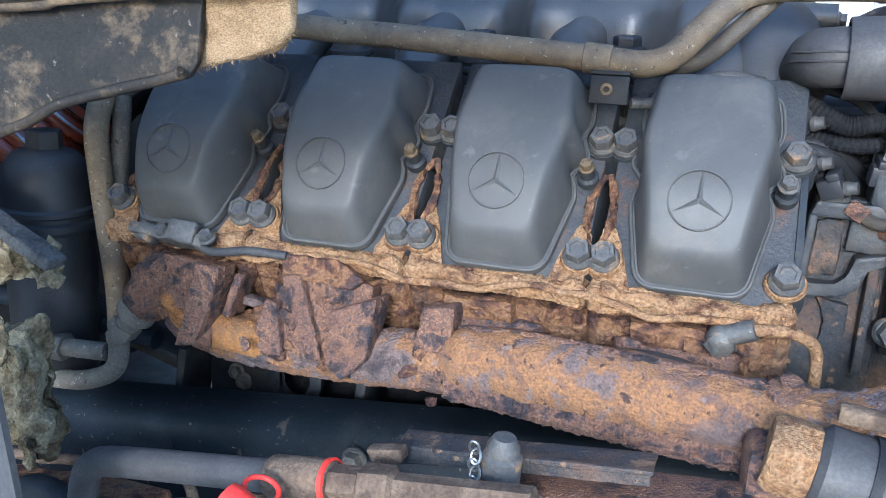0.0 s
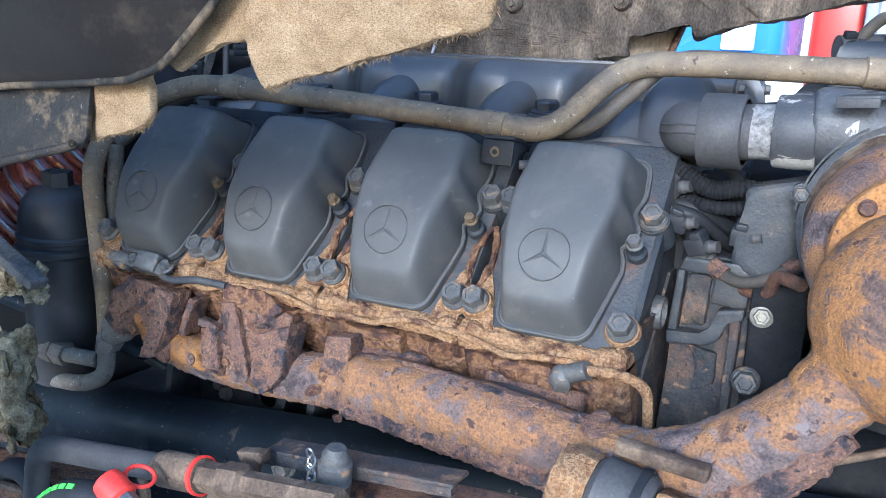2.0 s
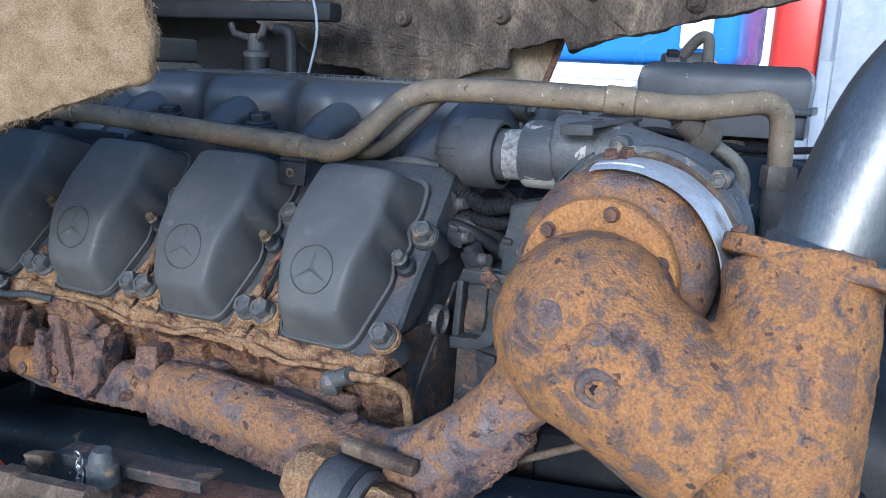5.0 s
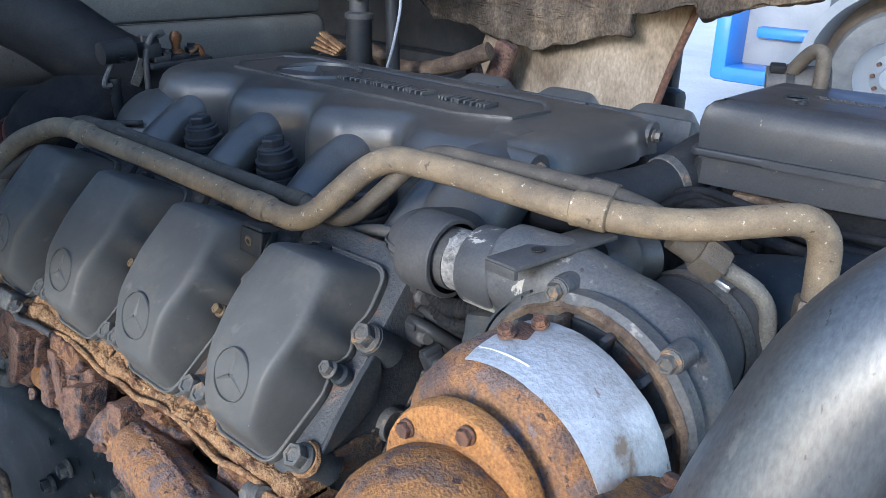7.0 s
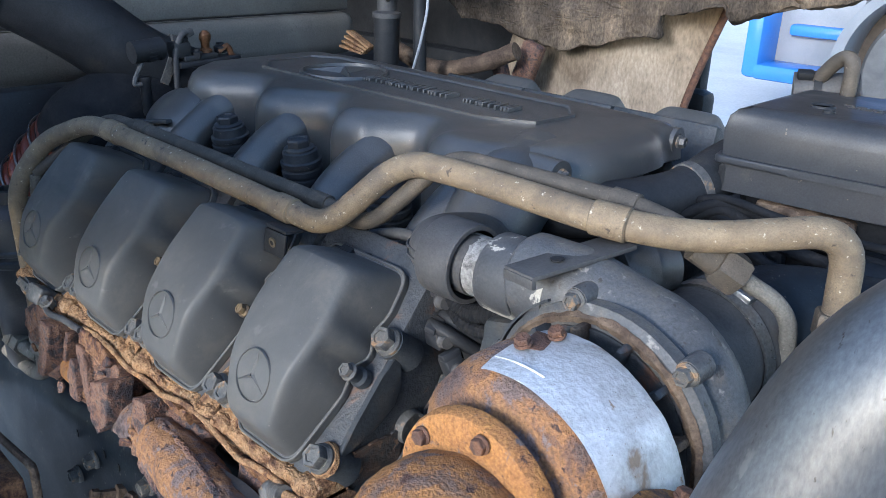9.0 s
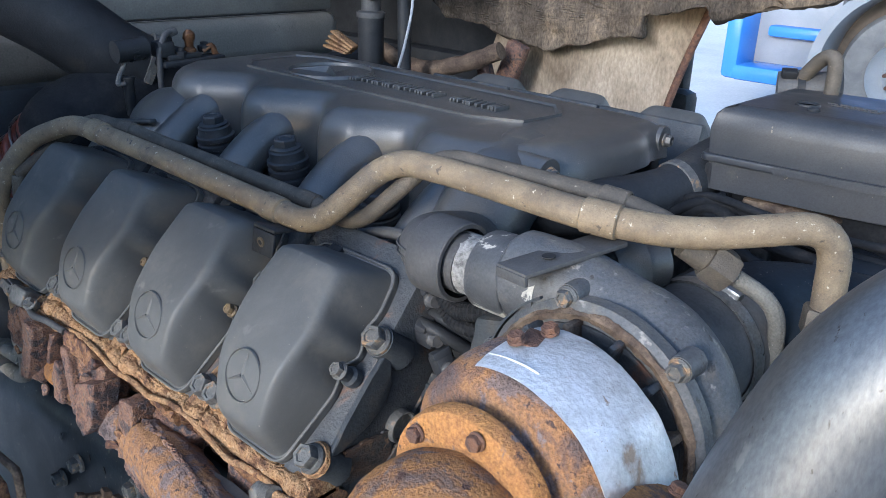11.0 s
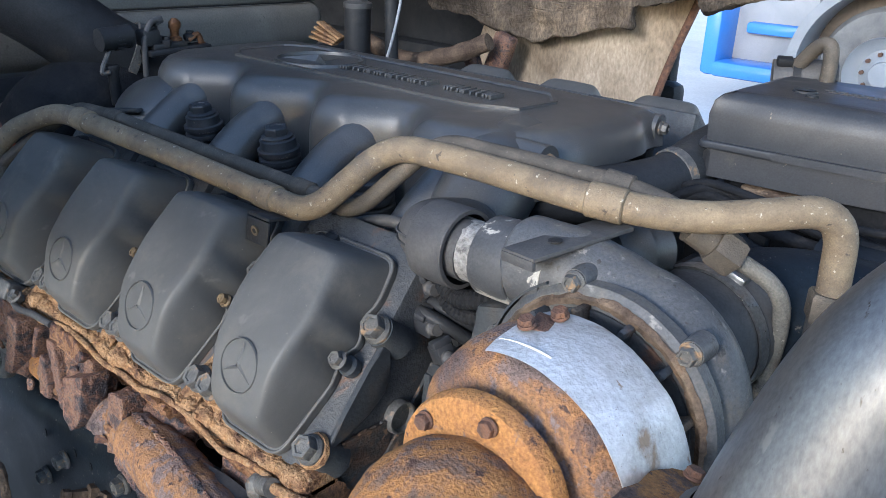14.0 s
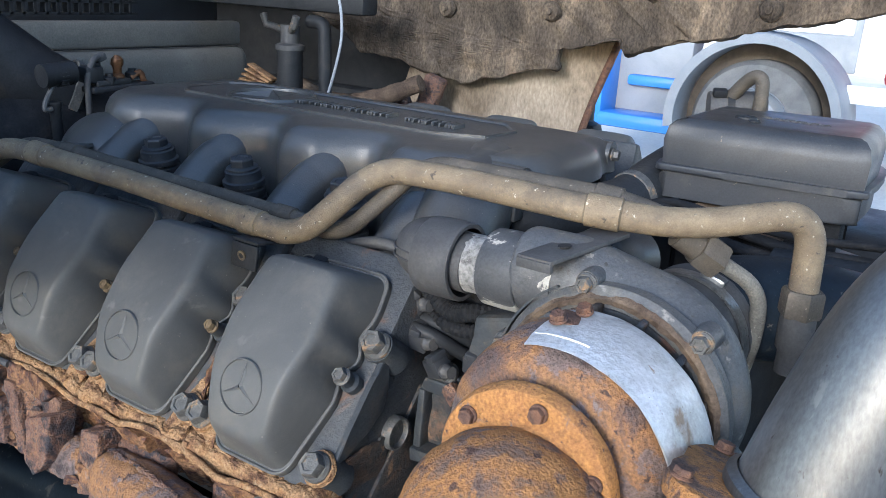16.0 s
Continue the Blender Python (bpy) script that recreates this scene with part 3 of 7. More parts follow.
for a, b in (((0.127, 0.152, 1.28), (0.141, 0.146, 1.272)), ((0.196, 0.141, 1.285), (0.206, 0.146, 1.293))):
    bm = bmesh.new()
    tube(bm, [a, b], 0.0085, 6)
    part("nut", roughen(bm, 0.0006, 80), RUST_DARK, line_p, "rusted union nut")
for p, size, mat, nm in (((0.235, 0.16, 1.2), (0.016, 0.03, 0.2), PAINT, "rib"),):
    bm = bmesh.new()
    box(bm, size, pose(*p, 5), 0.005)
    part(nm, roughen(dice(bm, 2), 0.0018, 60), mat, housing)
for p in ((0.235, 0.144, 1.26), (0.235, 0.144, 1.15)):
    piece("bolt", RUST_BOLT, frame_of(p, (0, -1, 0.1), p[2] * 300), housing)

# ---- cylinder heads ----
def head_at(x, gold):
    t = thing("cylinder_head", (x, 0.1, 1.15), "dark painted cylinder head with a sandy rusted outer edge", "cylinder head", "cylinder heads of the near bank")
    bm = bmesh.new()
    slab(bm, [(0.0105, 1.2034), (0.03, 1.192), (0.07, 1.14), (0.12, 1.05), (0.235, 1.17), (0.1697, 1.3911), (0.1637, 1.3865)], 0.16,
         Matrix(((0, 0, 1, x - 0.08), (1, 0, 0, 0), (0, 1, 0, 0), (0, 0, 0, 1))), 0.003)
    part("body", bm, PAINT_RUST, t)
    m = bank(x)
    for sx in ((-1,) if x == 0 else (-1, 1)):
        bm = bmesh.new()
        tube(bm, smooth_line([m @ Vector((sx * (0.083 - 0.009 * math.sin(k / 5 * math.pi)), 0.02 + 0.016 * k, 0.001)) for k in range(6)], 4), 0.0036, 8)
        part("edge", roughen(bm, 0.003, 90, x), RUST_BROWN, t, "brown rusted inner edge", angle=20)
    for sx in (-1, 1):
        for s in (0.012, 0.133):
            bm = bmesh.new()
            lathe(bm, [(0, -0.03), (0.018, -0.03), (0.0155, 0.003), (0, 0.003)], m @ Matrix.Translation((sx * 0.074, s, 0)), 20)
            part("boss", bm, PAINT, t)
    for sx in (-1, 1):
        bm = bmesh.new()
        lathe(bm, [(0, 0), (0.0172, 0), (0.0158, 0.0045), (0.0125, 0.0055), (0, 0.0055)], m @ Matrix.Translation((sx * 0.074, 0.012, 0.001)), 22)
        part("washer", roughen(bm, 0.0012, 90, x), RUST_SAND, t, "sand-caked washer")
        if x == 0 and sx == 1:
            piece("bolt", HEAD_BOLT, m @ pose(0.074, 0.012, 0.0055, 0, 0, 17), t)
            piece("bolt", HEAD_BOLT, m @ pose(0.074, 0.133, 0.003, 0, 0, 11), t)
            continue
        bm = bmesh.new()
        slab(bm, [(sx * 0.046, -0.021), (sx * 0.0815, -0.021), (sx * 0.081, 0.035), (sx * 0.077, 0.05), (sx * 0.07, 0.048), (sx * 0.062, 0.03)][::sx], 0.002, m @ Matrix.Translation((0, 0, -0.0008)))
        part("dirt_film", roughen(dice(bm, 3), 0.0016, 110, x), RUST_SAND, t, "caked sandy dirt", angle=20)
        piece("bolt", HEAD_BOLT, m @ pose(sx * 0.074, 0.012, 0.0055, 0, 0, 17 * sx + x * 900), t)
        piece("bolt", HEAD_BOLT, m @ pose(sx * 0.074, 0.133, 0.003, 0, 0, 11 * sx + x * 700), t)
    bm = bmesh.new()
    lathe(bm, [(0, 0), (0.0098, 0), (0.0098, 0.008), (0.0072, 0.011), (0.0072, 0.022), (0, 0.022)], m @ Matrix.Translation((0.068, 0.092, 0.002)), 20)
    stud = part("stud", bm, PAINT, t)
    piece("bolt", GOLD_BOLT if gold else SMALL_BOLT, m @ pose(0.068, 0.092, 0.024, 0, 0, 20), stud)
    # sandy ledge below the cover, and the flaking wall of the ports under it
    def ledge(px, z):
        near = min(abs(px - x - 0.074), abs(px - x + 0.074))
        return 0.004 * math.exp(-(near / 0.016) ** 2) - 0.006 * math.exp(-((abs(px - x) - 0.085) / 0.003) ** 2)

    def port_wall(px, z):
        u = abs(px - x + 0.012)
        return (0.012 if u < 0.032 else 0.0) * (1 if 1.15 < z < 1.187 else 0.4) - 0.007 * math.exp(-((abs(px - x) - 0.085) / 0.003) ** 2) + 0.006 * math.exp(-((px - x - 0.055) / 0.01) ** 2)

    bm = flaky_sheet([(0.016, 1.2125), (0.009, 1.2115), (0.0055, 1.207), (0.0055, 1.201), (0.009, 1.192)], x - 0.085, x + 0.085, 130, 32, ledge, 10 + 7 * x)
    part("skirt", bm, RUST_SAND, t, "sandy rusted outer edge", angle=20)
    # rust brown, made darker to carry the shade under the ledge
    bm = flaky_sheet([(0.007, 1.192), (0.019, 1.184), (0.027, 1.168), (0.037, 1.15), (0.052, 1.13), (0.07, 1.118)], x - 0.085, x + 0.085, 120, 46, port_wall, 3 + 5 * x)
    part("port_wall", bm, RUST_BROWN, t, "brown flaking rusted port wall, darkened for the ledge's shade", angle=20)
    # exhaust port casting under the edge
    bm = bmesh.new()
    box(bm, (0.075, 0.06, 0.05), pose(x - 0.01, 0.045, 1.148, 20), 0.01)
    tube(bm, [(x - 0.045, 0.03, 1.165), (x - 0.04, 0.02, 1.13)], 0.016, 12)
    tube(bm, [(x + 0.035, 0.03, 1.165), (x + 0.03, 0.022, 1.13)], 0.014, 12)
    ob = part("port", bm, RUST_DARK, t, "brown rusted exhaust port")
    mold(ob, 0.003, 1, 0.004, 0.012)
    return t


for k, x in enumerate(CYL):
    end = head_at(x, k in (1, 2, 3))
    if k == 0:
        # core plug and end lug
        bm = bmesh.new()
        lathe(bm, [(0, 0.002), (0.013, 0.001), (0.0145, 0.006), (0.0165, 0.006), (0.0175, 0.0), (0.0175, -0.004), (0, -0.004)], frame_of((0.084, 0.126, 1.227), (1, 0, 0)), 28)
        part("core_plug", bm, BOLT, end, "grey steel core plug")
        for name, outline, x0, depth, mat, worn in (("end_wall", [(0.05, 1.12), (0.17, 1.26), (0.2, 1.26), (0.21, 1.08), (0.1, 1.0), (0.03, 1.05)], 0.066, 0.0175, CAST_STAIN, 0.0009),):
            bm = bmesh.new()
            slab(bm, outline, depth, Matrix(((0, 0, 1, x0), (1, 0, 0, 0), (0, 1, 0, 0), (0, 0, 0, 1))), 0.001)
            part(name, roughen(dice(bm, 3), worn, 80), mat, end, "rust-stained end wall")
        bm = bmesh.new()
        slab(bm, [(0.012, -0.002), (0.03, -0.012), (0.06, -0.03), (0.085, -0.036), (0.105, -0.03), (0.12, -0.014), (0.132, -0.002), (0.1, 0.0), (0.05, 0.0)], 0.006,
             bank(0) @ Matrix(((0, 0, 1, 0.0795), (1, 0, 0, 0), (0, 1, 0, 0), (0, 0, 0, 1))), 0.002)
        part("lug", roughen(dice(bm, 1), 0.0004, 60), PAINT, end)
        bm = flaky_sheet([(0.03, 1.2), (0.05, 1.18), (0.08, 1.15)], 0.0, 0.06, 30, 30, lambda px, z: 0.0, 4)
        bm.transform(Matrix(((0, -0.12, 0, 0.089), (1, 0, 0, 0.055), (0, 0, 1, 0.03), (0, 0, 0, 1))))
        part("dirt_crust", bm, CAST_STAIN, end, "crust of sandy dirt", angle=20)

for x in CYL[:3]:
    t = thing("cylinder_head", (x, 0.76, 1.15), "dark painted cylinder head of the far bank", "cylinder head", "cylinder heads of the far bank")
    bm = bmesh.new()
    slab(bm, [(0.84, 1.267), (0.8, 1.12), (0.75, 1.05), (0.625, 1.17), (0.692, 1.445), (0.705, 1.442)], 0.166,
         Matrix(((0, 0, 1, x - 0.083), (1, 0, 0, 0), (0, 1, 0, 0), (0, 0, 0, 1))), 0.003)
    part("body", bm, PAINT, t)


# ---- valve covers ----
def ring_outline(wa, wb, wc, s0, sm, s1, radius, n=7):
    """A rounded six-sided outline: half-widths wa, wb, wc at s0, sm, s1."""
    corners = [Vector(p) for p in ((-wa, s0), (wa, s0), (wb, sm), (wc, s1), (-wc, s1), (-wb, sm))]
    pts = []
    for i, c in enumerate(corners):
        a, b = corners[i - 1], corners[(i + 1) % 6]
        u, v = (a - c).normalized(), (b - c).normalized()
        for k in range(n):
            t = k / (n - 1)
            pts.append(c + u * radius * (1 - t) ** 2 + v * radius * t ** 2)
        for k in range(1, n):
            pts.append((c + v * radius).lerp(b - v * radius, k / n))
    return pts


def cover_height(x, s):
    """The height of the hood's skin over the head's plane."""
    low = 0.041 + 0.5 * (s - 0.002)
    high = 0.0765 - 0.075 * (s - 0.066)
    back = 0.0690 - 1.2 * max(0.0, s - 0.170)
    k = 0.0035
    h = -k * math.log(math.exp(-low / k) + math.exp(-high / k) + math.exp(-back / k))
    return h - 0.6 * x * x


def notched(p, f):
    """The outline drawn in round the stud and the upper bolt."""
    d = 0.0125 * math.exp(-((p.y - 0.094) / 0.012) ** 2) + 0.009 * math.exp(-((p.y - 0.134) / 0.014) ** 2)
    return p.x - math.copysign(d * f, p.x) * (abs(p.x) > 0.03)


def valve_cover():
    t = thing("valve_cover", (0, 0, 0), "dark grey moulded plastic valve cover with a raised round emblem", "valve cover", "valve covers of the near bank", turn=bank(0))
    bm = bmesh.new()
    rings = []
    side = [(0, 0), (0.02, 0.06), (0.07, 0.16), (0.15, 0.3), (0.24, 0.44), (0.33, 0.57), (0.41, 0.68), (0.48, 0.765), (0.55, 0.835), (0.63, 0.895), (0.72, 0.942), (0.81, 0.973), (0.91, 0.992), (1, 1)]
    steps = len(side) - 1
    for inset, rise_f in side:
        ring = []
        for p in ring_outline(0.042 - 0.0095 * inset, 0.0655 - 0.0195 * inset, 0.0545 - 0.0155 * inset, -0.006 + 0.018 * inset, 0.11, 0.196 - 0.026 * inset, 0.015):
            ring.append(bm.verts.new((notched(p, max(0.0, 1 - inset * 1.6)), p.y, 0.006 + (cover_height(p.x, p.y) - 0.006) * rise_f)))
        rings.append(ring)
    mid = Vector((0, 0.09))
    for i in range(1, 9):
        f = 1 - i / 9
        ring = []
        for v in rings[steps]:
            q = mid + (Vector((v.co.x, v.co.y)) - mid) * f
            ring.append(bm.verts.new((q.x, q.y, cover_height(q.x, q.y))))
        rings.append(ring)
    for a, b in zip(rings, rings[1:]):
        n = len(a)
        for k in range(n):
            bm.faces.new((a[k], a[(k + 1) % n], b[(k + 1) % n], b[k]))
    bm.faces.new(rings[-1])
    part("shell", bm, COVER, t, local=True, angle=80)
    # the rim on the head
    bm = bmesh.new()
    outer = ring_outline(0.0455, 0.069, 0.0585, -0.010, 0.11, 0.2, 0.017)
    slab(bm, [(notched(p, 1), p.y) for p in outer], 0.0075, Matrix.Translation((0, 0, -0.0005)), 0.0015)
    part("rim", bm, COVER, t, local=True)
    bm = bmesh.new()
    lip = ring_outline(0.0446, 0.0681, 0.0576, -0.0092, 0.11, 0.1992, 0.017)
    tube(bm, [(notched(p, 1), p.y, 0.0074) for p in lip + lip[:1]], 0.0016, 8, cap=False)
    part("lip", bm, COVER, t, local=True)
    # emblem, on the lower face
    slope = math.degrees(math.atan(0.38))
    m = pose(0, 0.047, cover_height(0, 0.047) - 0.0012, slope)
    bm = bmesh.new()
    lathe(bm, [(0.0238, 0), (0.0243, 0.0016), (0.0249, 0.0016), (0.0256, 0)], m, 44)
    for k in range(3):
        a = m @ pose(0, 0, 0, 0, 0, 120 * k + 90)
        tip, l, r, top = (a @ Vector(p) for p in ((0.0232, 0, 0.0006), (0.0018, 0.0034, 0.0002), (0.0018, -0.0034, 0.0002), (0.0008, 0, 0.0032)))
        v = [bm.verts.new(p) for p in (tip, l, r, top)]
        for q in ((0, 1, 3), (0, 3, 2), (1, 2, 3), (0, 2, 1)):
            bm.faces.new([v[j] for j in q])
    part("emblem", bm, COVER, t, "raised ring with three bars", local=True, angle=20)
    return t


first = valve_cover()
for x in CYL[1:]:
    copy_thing(first, bank(x))
for x in CYL[:3]:
    ob = copy_thing(first, far_bank(x))
    ob["group"], ob["label"] = "valve covers of the far bank", "dark grey plastic valve cover behind the intake manifold"

# bare rusted cable clips along the outer edge
wire = thing("sensor_cable", (-0.3, 0.0, 1.2), "rust-crusted cable sagging along the head edges", "cable")
bm = bmesh.new()
pts = []
for i in range(25):
    x = -0.55 + i * 0.0248
    pts.append((x, 0.0015 - 0.002 * math.sin(i * 1.3), 1.202 + 0.006 * math.sin(i * 0.75 + 1) - 0.003 * (i % 3 == 0)))
tube(bm, smooth_line(pts, 4), 0.0034, 10)
part("cable", roughen(bm, 0.0009, 60), RUST_SAND, wire)
bm = bmesh.new()
tube(bm, smooth_line([(-0.475, -0.006, 1.206), (-0.45, -0.009, 1.199), (-0.41, -0.008, 1.205), (-0.37, -0.004, 1.204)], 6), 0.0043, 12)
part("sleeve", bm, RUBBER, wire, "bare grey rubber sleeve")

# thin gasket plate arched over the exhaust pipe
for x0 in (-0.02,):
    bm = bmesh.new()
    pts = [Vector((x0 - 0.05 + 0.014 * k, -0.014 + 0.0008 * k, 1.158 + 0.012 * math.sin(k / 9 * math.pi) - 0.0022 * k)) for k in range(10)]
    rows = [[bm.verts.new(p + Vector((0, dy, dz))) for dy, dz in ((-0.015, 0), (0.015, 0), (0.015, 0.0025), (-0.015, 0.0025))] for p in smooth_line(pts, 3)]
    for a, b in zip(rows, rows[1:]):
        for k in range(4):
            bm.faces.new((a[k], a[(k + 1) % 4], b[(k + 1) % 4], b[k]))
    bm.faces.new(rows[0])
    bm.faces.new(rows[-1])
    single("gasket_plate", bm, RUBBER, "thin black arched gasket plate over the exhaust pipe", "gasket")

# ---- exhaust manifold and pipe ----
manifold = thing("exhaust_manifold", (-0.36, 0.02, 1.07), "flaking dark rusted exhaust manifold bolted under the heads", "exhaust manifold")
bm = bmesh.new()
tube(bm, smooth_line([(-0.535, 0.05, 1.11), (-0.46, 0.035, 1.1), (-0.34, 0.02, 1.105), (-0.2, 0.008, 1.12)], 6), [0.024] + [0.03] * 17 + [0.031], 20)
for x, y, z in ((-0.5, 0.03, 1.145), (-0.33, 0.02, 1.15)):
    tube(bm, [(x, y - 0.004, z - 0.035), (x + 0.004, y + 0.01, z + 0.01), (x + 0.01, y + 0.04, z + 0.035)], 0.024, 16)
ob = part("log", bm, RUST, manifold, "orange rusted pipe")
mold(ob, 0.0024, 0, 0.005, 0.016, "VORONOI_F2_F1", smooth=False)
bm = bmesh.new()
tube(bm, smooth_line([(-0.505, 0.02, 1.165), (-0.51, 0.016, 1.145), (-0.494, 0.014, 1.121), (-0.455, 0.014, 1.11), (-0.4, 0.016, 1.105)], 6), 0.02, 18)
ob = part("branch", bm, RUST_BRIGHT, manifold, "orange rusted curved branch")
mold(ob, 0.0028, 1, 0.003, 0.02)
chunks = (
    ("port_flange", RUST_DARK, [([(-0.552, 1.168), (-0.52, 1.19), (-0.45, 1.186), (-0.462, 1.15), (-0.474, 1.13), (-0.494, 1.134), (-0.508, 1.156), (-0.535, 1.14), (-0.556, 1.142)], -0.01, 0.036, 6),
                                ([(-0.464, 1.188), (-0.437, 1.186), (-0.45, 1.138), (-0.464, 1.104), (-0.488, 1.1), (-0.475, 1.14)], -0.022, 0.034, 4),
                                ([(-0.43, 1.18), (-0.421, 1.178), (-0.437, 1.13), (-0.446, 1.134)], -0.004, 0.03, 4)]),
    ("shield", RUST_DARK, [([(-0.39, 1.125), (-0.382, 1.165), (-0.364, 1.196), (-0.33, 1.203), (-0.28, 1.184), (-0.284, 1.15), (-0.292, 1.115), (-0.31, 1.104), (-0.33, 1.104), (-0.36, 1.106)], -0.006, 0.035, 7),
                           ([(-0.372, 1.188), (-0.352, 1.19), (-0.324, 1.11), (-0.34, 1.106)], -0.017, 0.03, 5),
                           ([(-0.396, 1.135), (-0.386, 1.162), (-0.374, 1.16), (-0.368, 1.108), (-0.392, 1.106)], -0.018, 0.03, 4)]),
    ("flake", RUST_DARK, [([(-0.314, 1.162), (-0.268, 1.181), (-0.276, 1.12), (-0.3, 1.097), (-0.317, 1.11)], -0.024, 0.034, 5)]),
    ("saddle", RUST_BROWN, [([(-0.379, 1.208), (-0.316, 1.209), (-0.288, 1.192), (-0.3, 1.182), (-0.372, 1.186)], -0.018, 0.03, 12)]),
    ("collar", RUST_DARK, [([(-0.226, 1.176), (-0.196, 1.181), (-0.198, 1.141), (-0.206, 1.105), (-0.234, 1.096), (-0.236, 1.125)], -0.014, 0.06, 4)]),
    ("stay", RUST, [([(-0.445, 1.152), (-0.38, 1.142), (-0.38, 1.134), (-0.445, 1.142)], 0.016, 0.014, 0), ([(-0.45, 1.128), (-0.38, 1.12), (-0.38, 1.11), (-0.455, 1.116)], 0.01, 0.014, 0)]),
)
for name, mat, plates in chunks:
    bm = bmesh.new()
    for outline, y, depth, tilt in plates:
        slab(bm, outline, depth, Matrix.Translation((0, y, 1.14)) @ Matrix.Rotation(radians(-tilt), 4, "X") @ Matrix.Translation((0, 0, -1.14)) @ XZ, 0.002)
    ob = part(name, bm, mat, manifold, "dark flaking rust" if mat is RUST_DARK else "")
    mold(ob, 0.0016, 0, 0.0032, 0.012, smooth=False)
for k, p in enumerate(((-0.466, 0.01, 1.118), (-0.379, 0.012, 1.12), (-0.305, 0.012, 1.116))):
    bm = bmesh.new()
    lathe(bm, [(0, 0), (0.0135, 0.0), (0.014, 0.012), (0.013, 0.026), (0.0105, 0.0285), (0, 0.029)], frame_of(p, (-0.15, -0.75, -0.62)), 20)
    stub = part("stud_end", roughen(dice(bm, 1), 0.0022, 90, 3.0 * k), RUST_DARK, manifold, "stubby rust-eaten stud end", angle=50)
bm = bmesh.new()
tube(bm, [(-0.512, 0.024, 1.168), (-0.535, 0.022, 1.15), (-0.561, 0.02, 1.12)], [0.034, 0.03, 0.025], 20)
ob = part("outlet", bm, RUST_DARK, manifold)
mold(ob, 0.002, 0, 0.0035, 0.009, smooth=False)

# painted clamp plate over the first port
clamp = thing("cable_clamp", (-0.505, 0.0, 1.19), "grey bolted clamp plate crusted with rust beside the first head", "clamp")
bm = bmesh.new()
box(bm, (0.088, 0.026, 0.012), pose(-0.505, 0.0, 1.206, -30, 4, 0), 0.002)
box(bm, (0.03, 0.03, 0.022), pose(-0.486, -0.002, 1.211, -30, 4, 6), 0.003)
box(bm, (0.02, 0.02, 0.02), pose(-0.533, 0.0, 1.207, -30, 8, -8), 0.003)
part("plate", roughen(dice(bm, 1), 0.0016, 70), BOLT, clamp)
for x in (-0.458, -0.51):
    piece("bolt", SMALL_BOLT, frame_of((x, -0.006, 1.211), (0, -0.6, 0.8), 15), clamp)

# scale lifting off the manifold in chips
rnd = random.Random(41)
for mat, lab in ((RUST_DARK, "dark lifting scale"), (RUST_BROWN, "brown lifting scale")):
    for k in range(9):
        bm = bmesh.new()
        x = rnd.uniform(-0.53, -0.2)
        z = rnd.uniform(1.098, 1.178) - (0.02 if x > -0.26 else 0)
        r = rnd.uniform(0.006, 0.015)
        n = rnd.randint(5, 8)
        outline = [(r * rnd.uniform(0.6, 1.2) * math.cos(2 * math.pi * i / n), 0.8 * r * rnd.uniform(0.5, 1.3) * math.sin(2 * math.pi * i / n)) for i in range(n)]
        y = -0.008 - 0.02 * math.exp(-((z - 1.115) / 0.03) ** 2) + 0.02 * rnd.random()
        slab(bm, outline, rnd.uniform(0.002, 0.005), Matrix.Translation((x, y, z)) @ Matrix.Rotation(radians(rnd.uniform(-35, 35)), 4, "X") @ Matrix.Rotation(radians(rnd.uniform(-30, 30)), 4, "Z") @ Matrix.Rotation(radians(rnd.uniform(-60, 60)), 4, "Y") @ XZ, 0.0012)
        part("scale", roughen(dice(bm, 1), 0.0012, 120), mat, manifold, lab, angle=35)

pipe = thing("exhaust_pipe", (0.0, -0.03, 1.1), "orange and grey rusted exhaust pipe leading to the turbocharger", "exhaust pipe")
line = smooth_line([(-0.215, 0.006, 1.126), (-0.12, -0.008, 1.133), (0.0, -0.026, 1.135), (0.08, -0.04, 1.135), (0.14, -0.052, 1.146), (0.19, -0.062, 1.176),
                    (0.235, -0.068, 1.219), (0.275, -0.068, 1.27)], 26)
bm = bmesh.new()
tube(bm, line, [0.0335 * min(1.0, 0.3 + 0.7 * math.sqrt(min(1.0, i / 9))) - 0.004 * min(1, max(0, (i / len(line) - 0.6) / 0.3)) for i in range(len(line))], 72)
ob = part("pipe", flake_skin(roughen(bm, 0.0012, 45), 1.0, 3.0), RUST, pipe)
bm = bmesh.new()
tube(bm, smooth_line([(-0.195, 0.0, 1.157), (-0.1, -0.013, 1.165), (0.0, -0.032, 1.166), (0.075, -0.046, 1.166)], 8), 0.0055, 10)
ob = part("ridge", bm, RUST_DARK, pipe, "dark flaking ridge")
mold(ob, 0.0018, 0, 0.005, 0.009, "VORONOI_F2_F1", smooth=False)
bm = bmesh.new()
tube(bm, smooth_line([(-0.2, -0.012, 1.108), (-0.1, -0.027, 1.108), (0.0, -0.043, 1.109), (0.07, -0.056, 1.112)], 8), 0.016, 12)
ob = part("seam", bm, RUST_DARK, pipe, "dark flaking seam")
mold(ob, 0.0022, 0, 0.007, 0.012, "VORONOI_F2_F1", smooth=False)
bm = bmesh.new()
lathe(bm, [(0, 0), (0.018, 0), (0.016, 0.004), (0.008, 0.006), (0.008, 0.012), (0, 0.012)], frame_of((0.083, -0.046, 1.165), (0, -0.3, 1)), 18)
part("boss", roughen(bm, 0.001, 80), RUST_DARK, pipe)

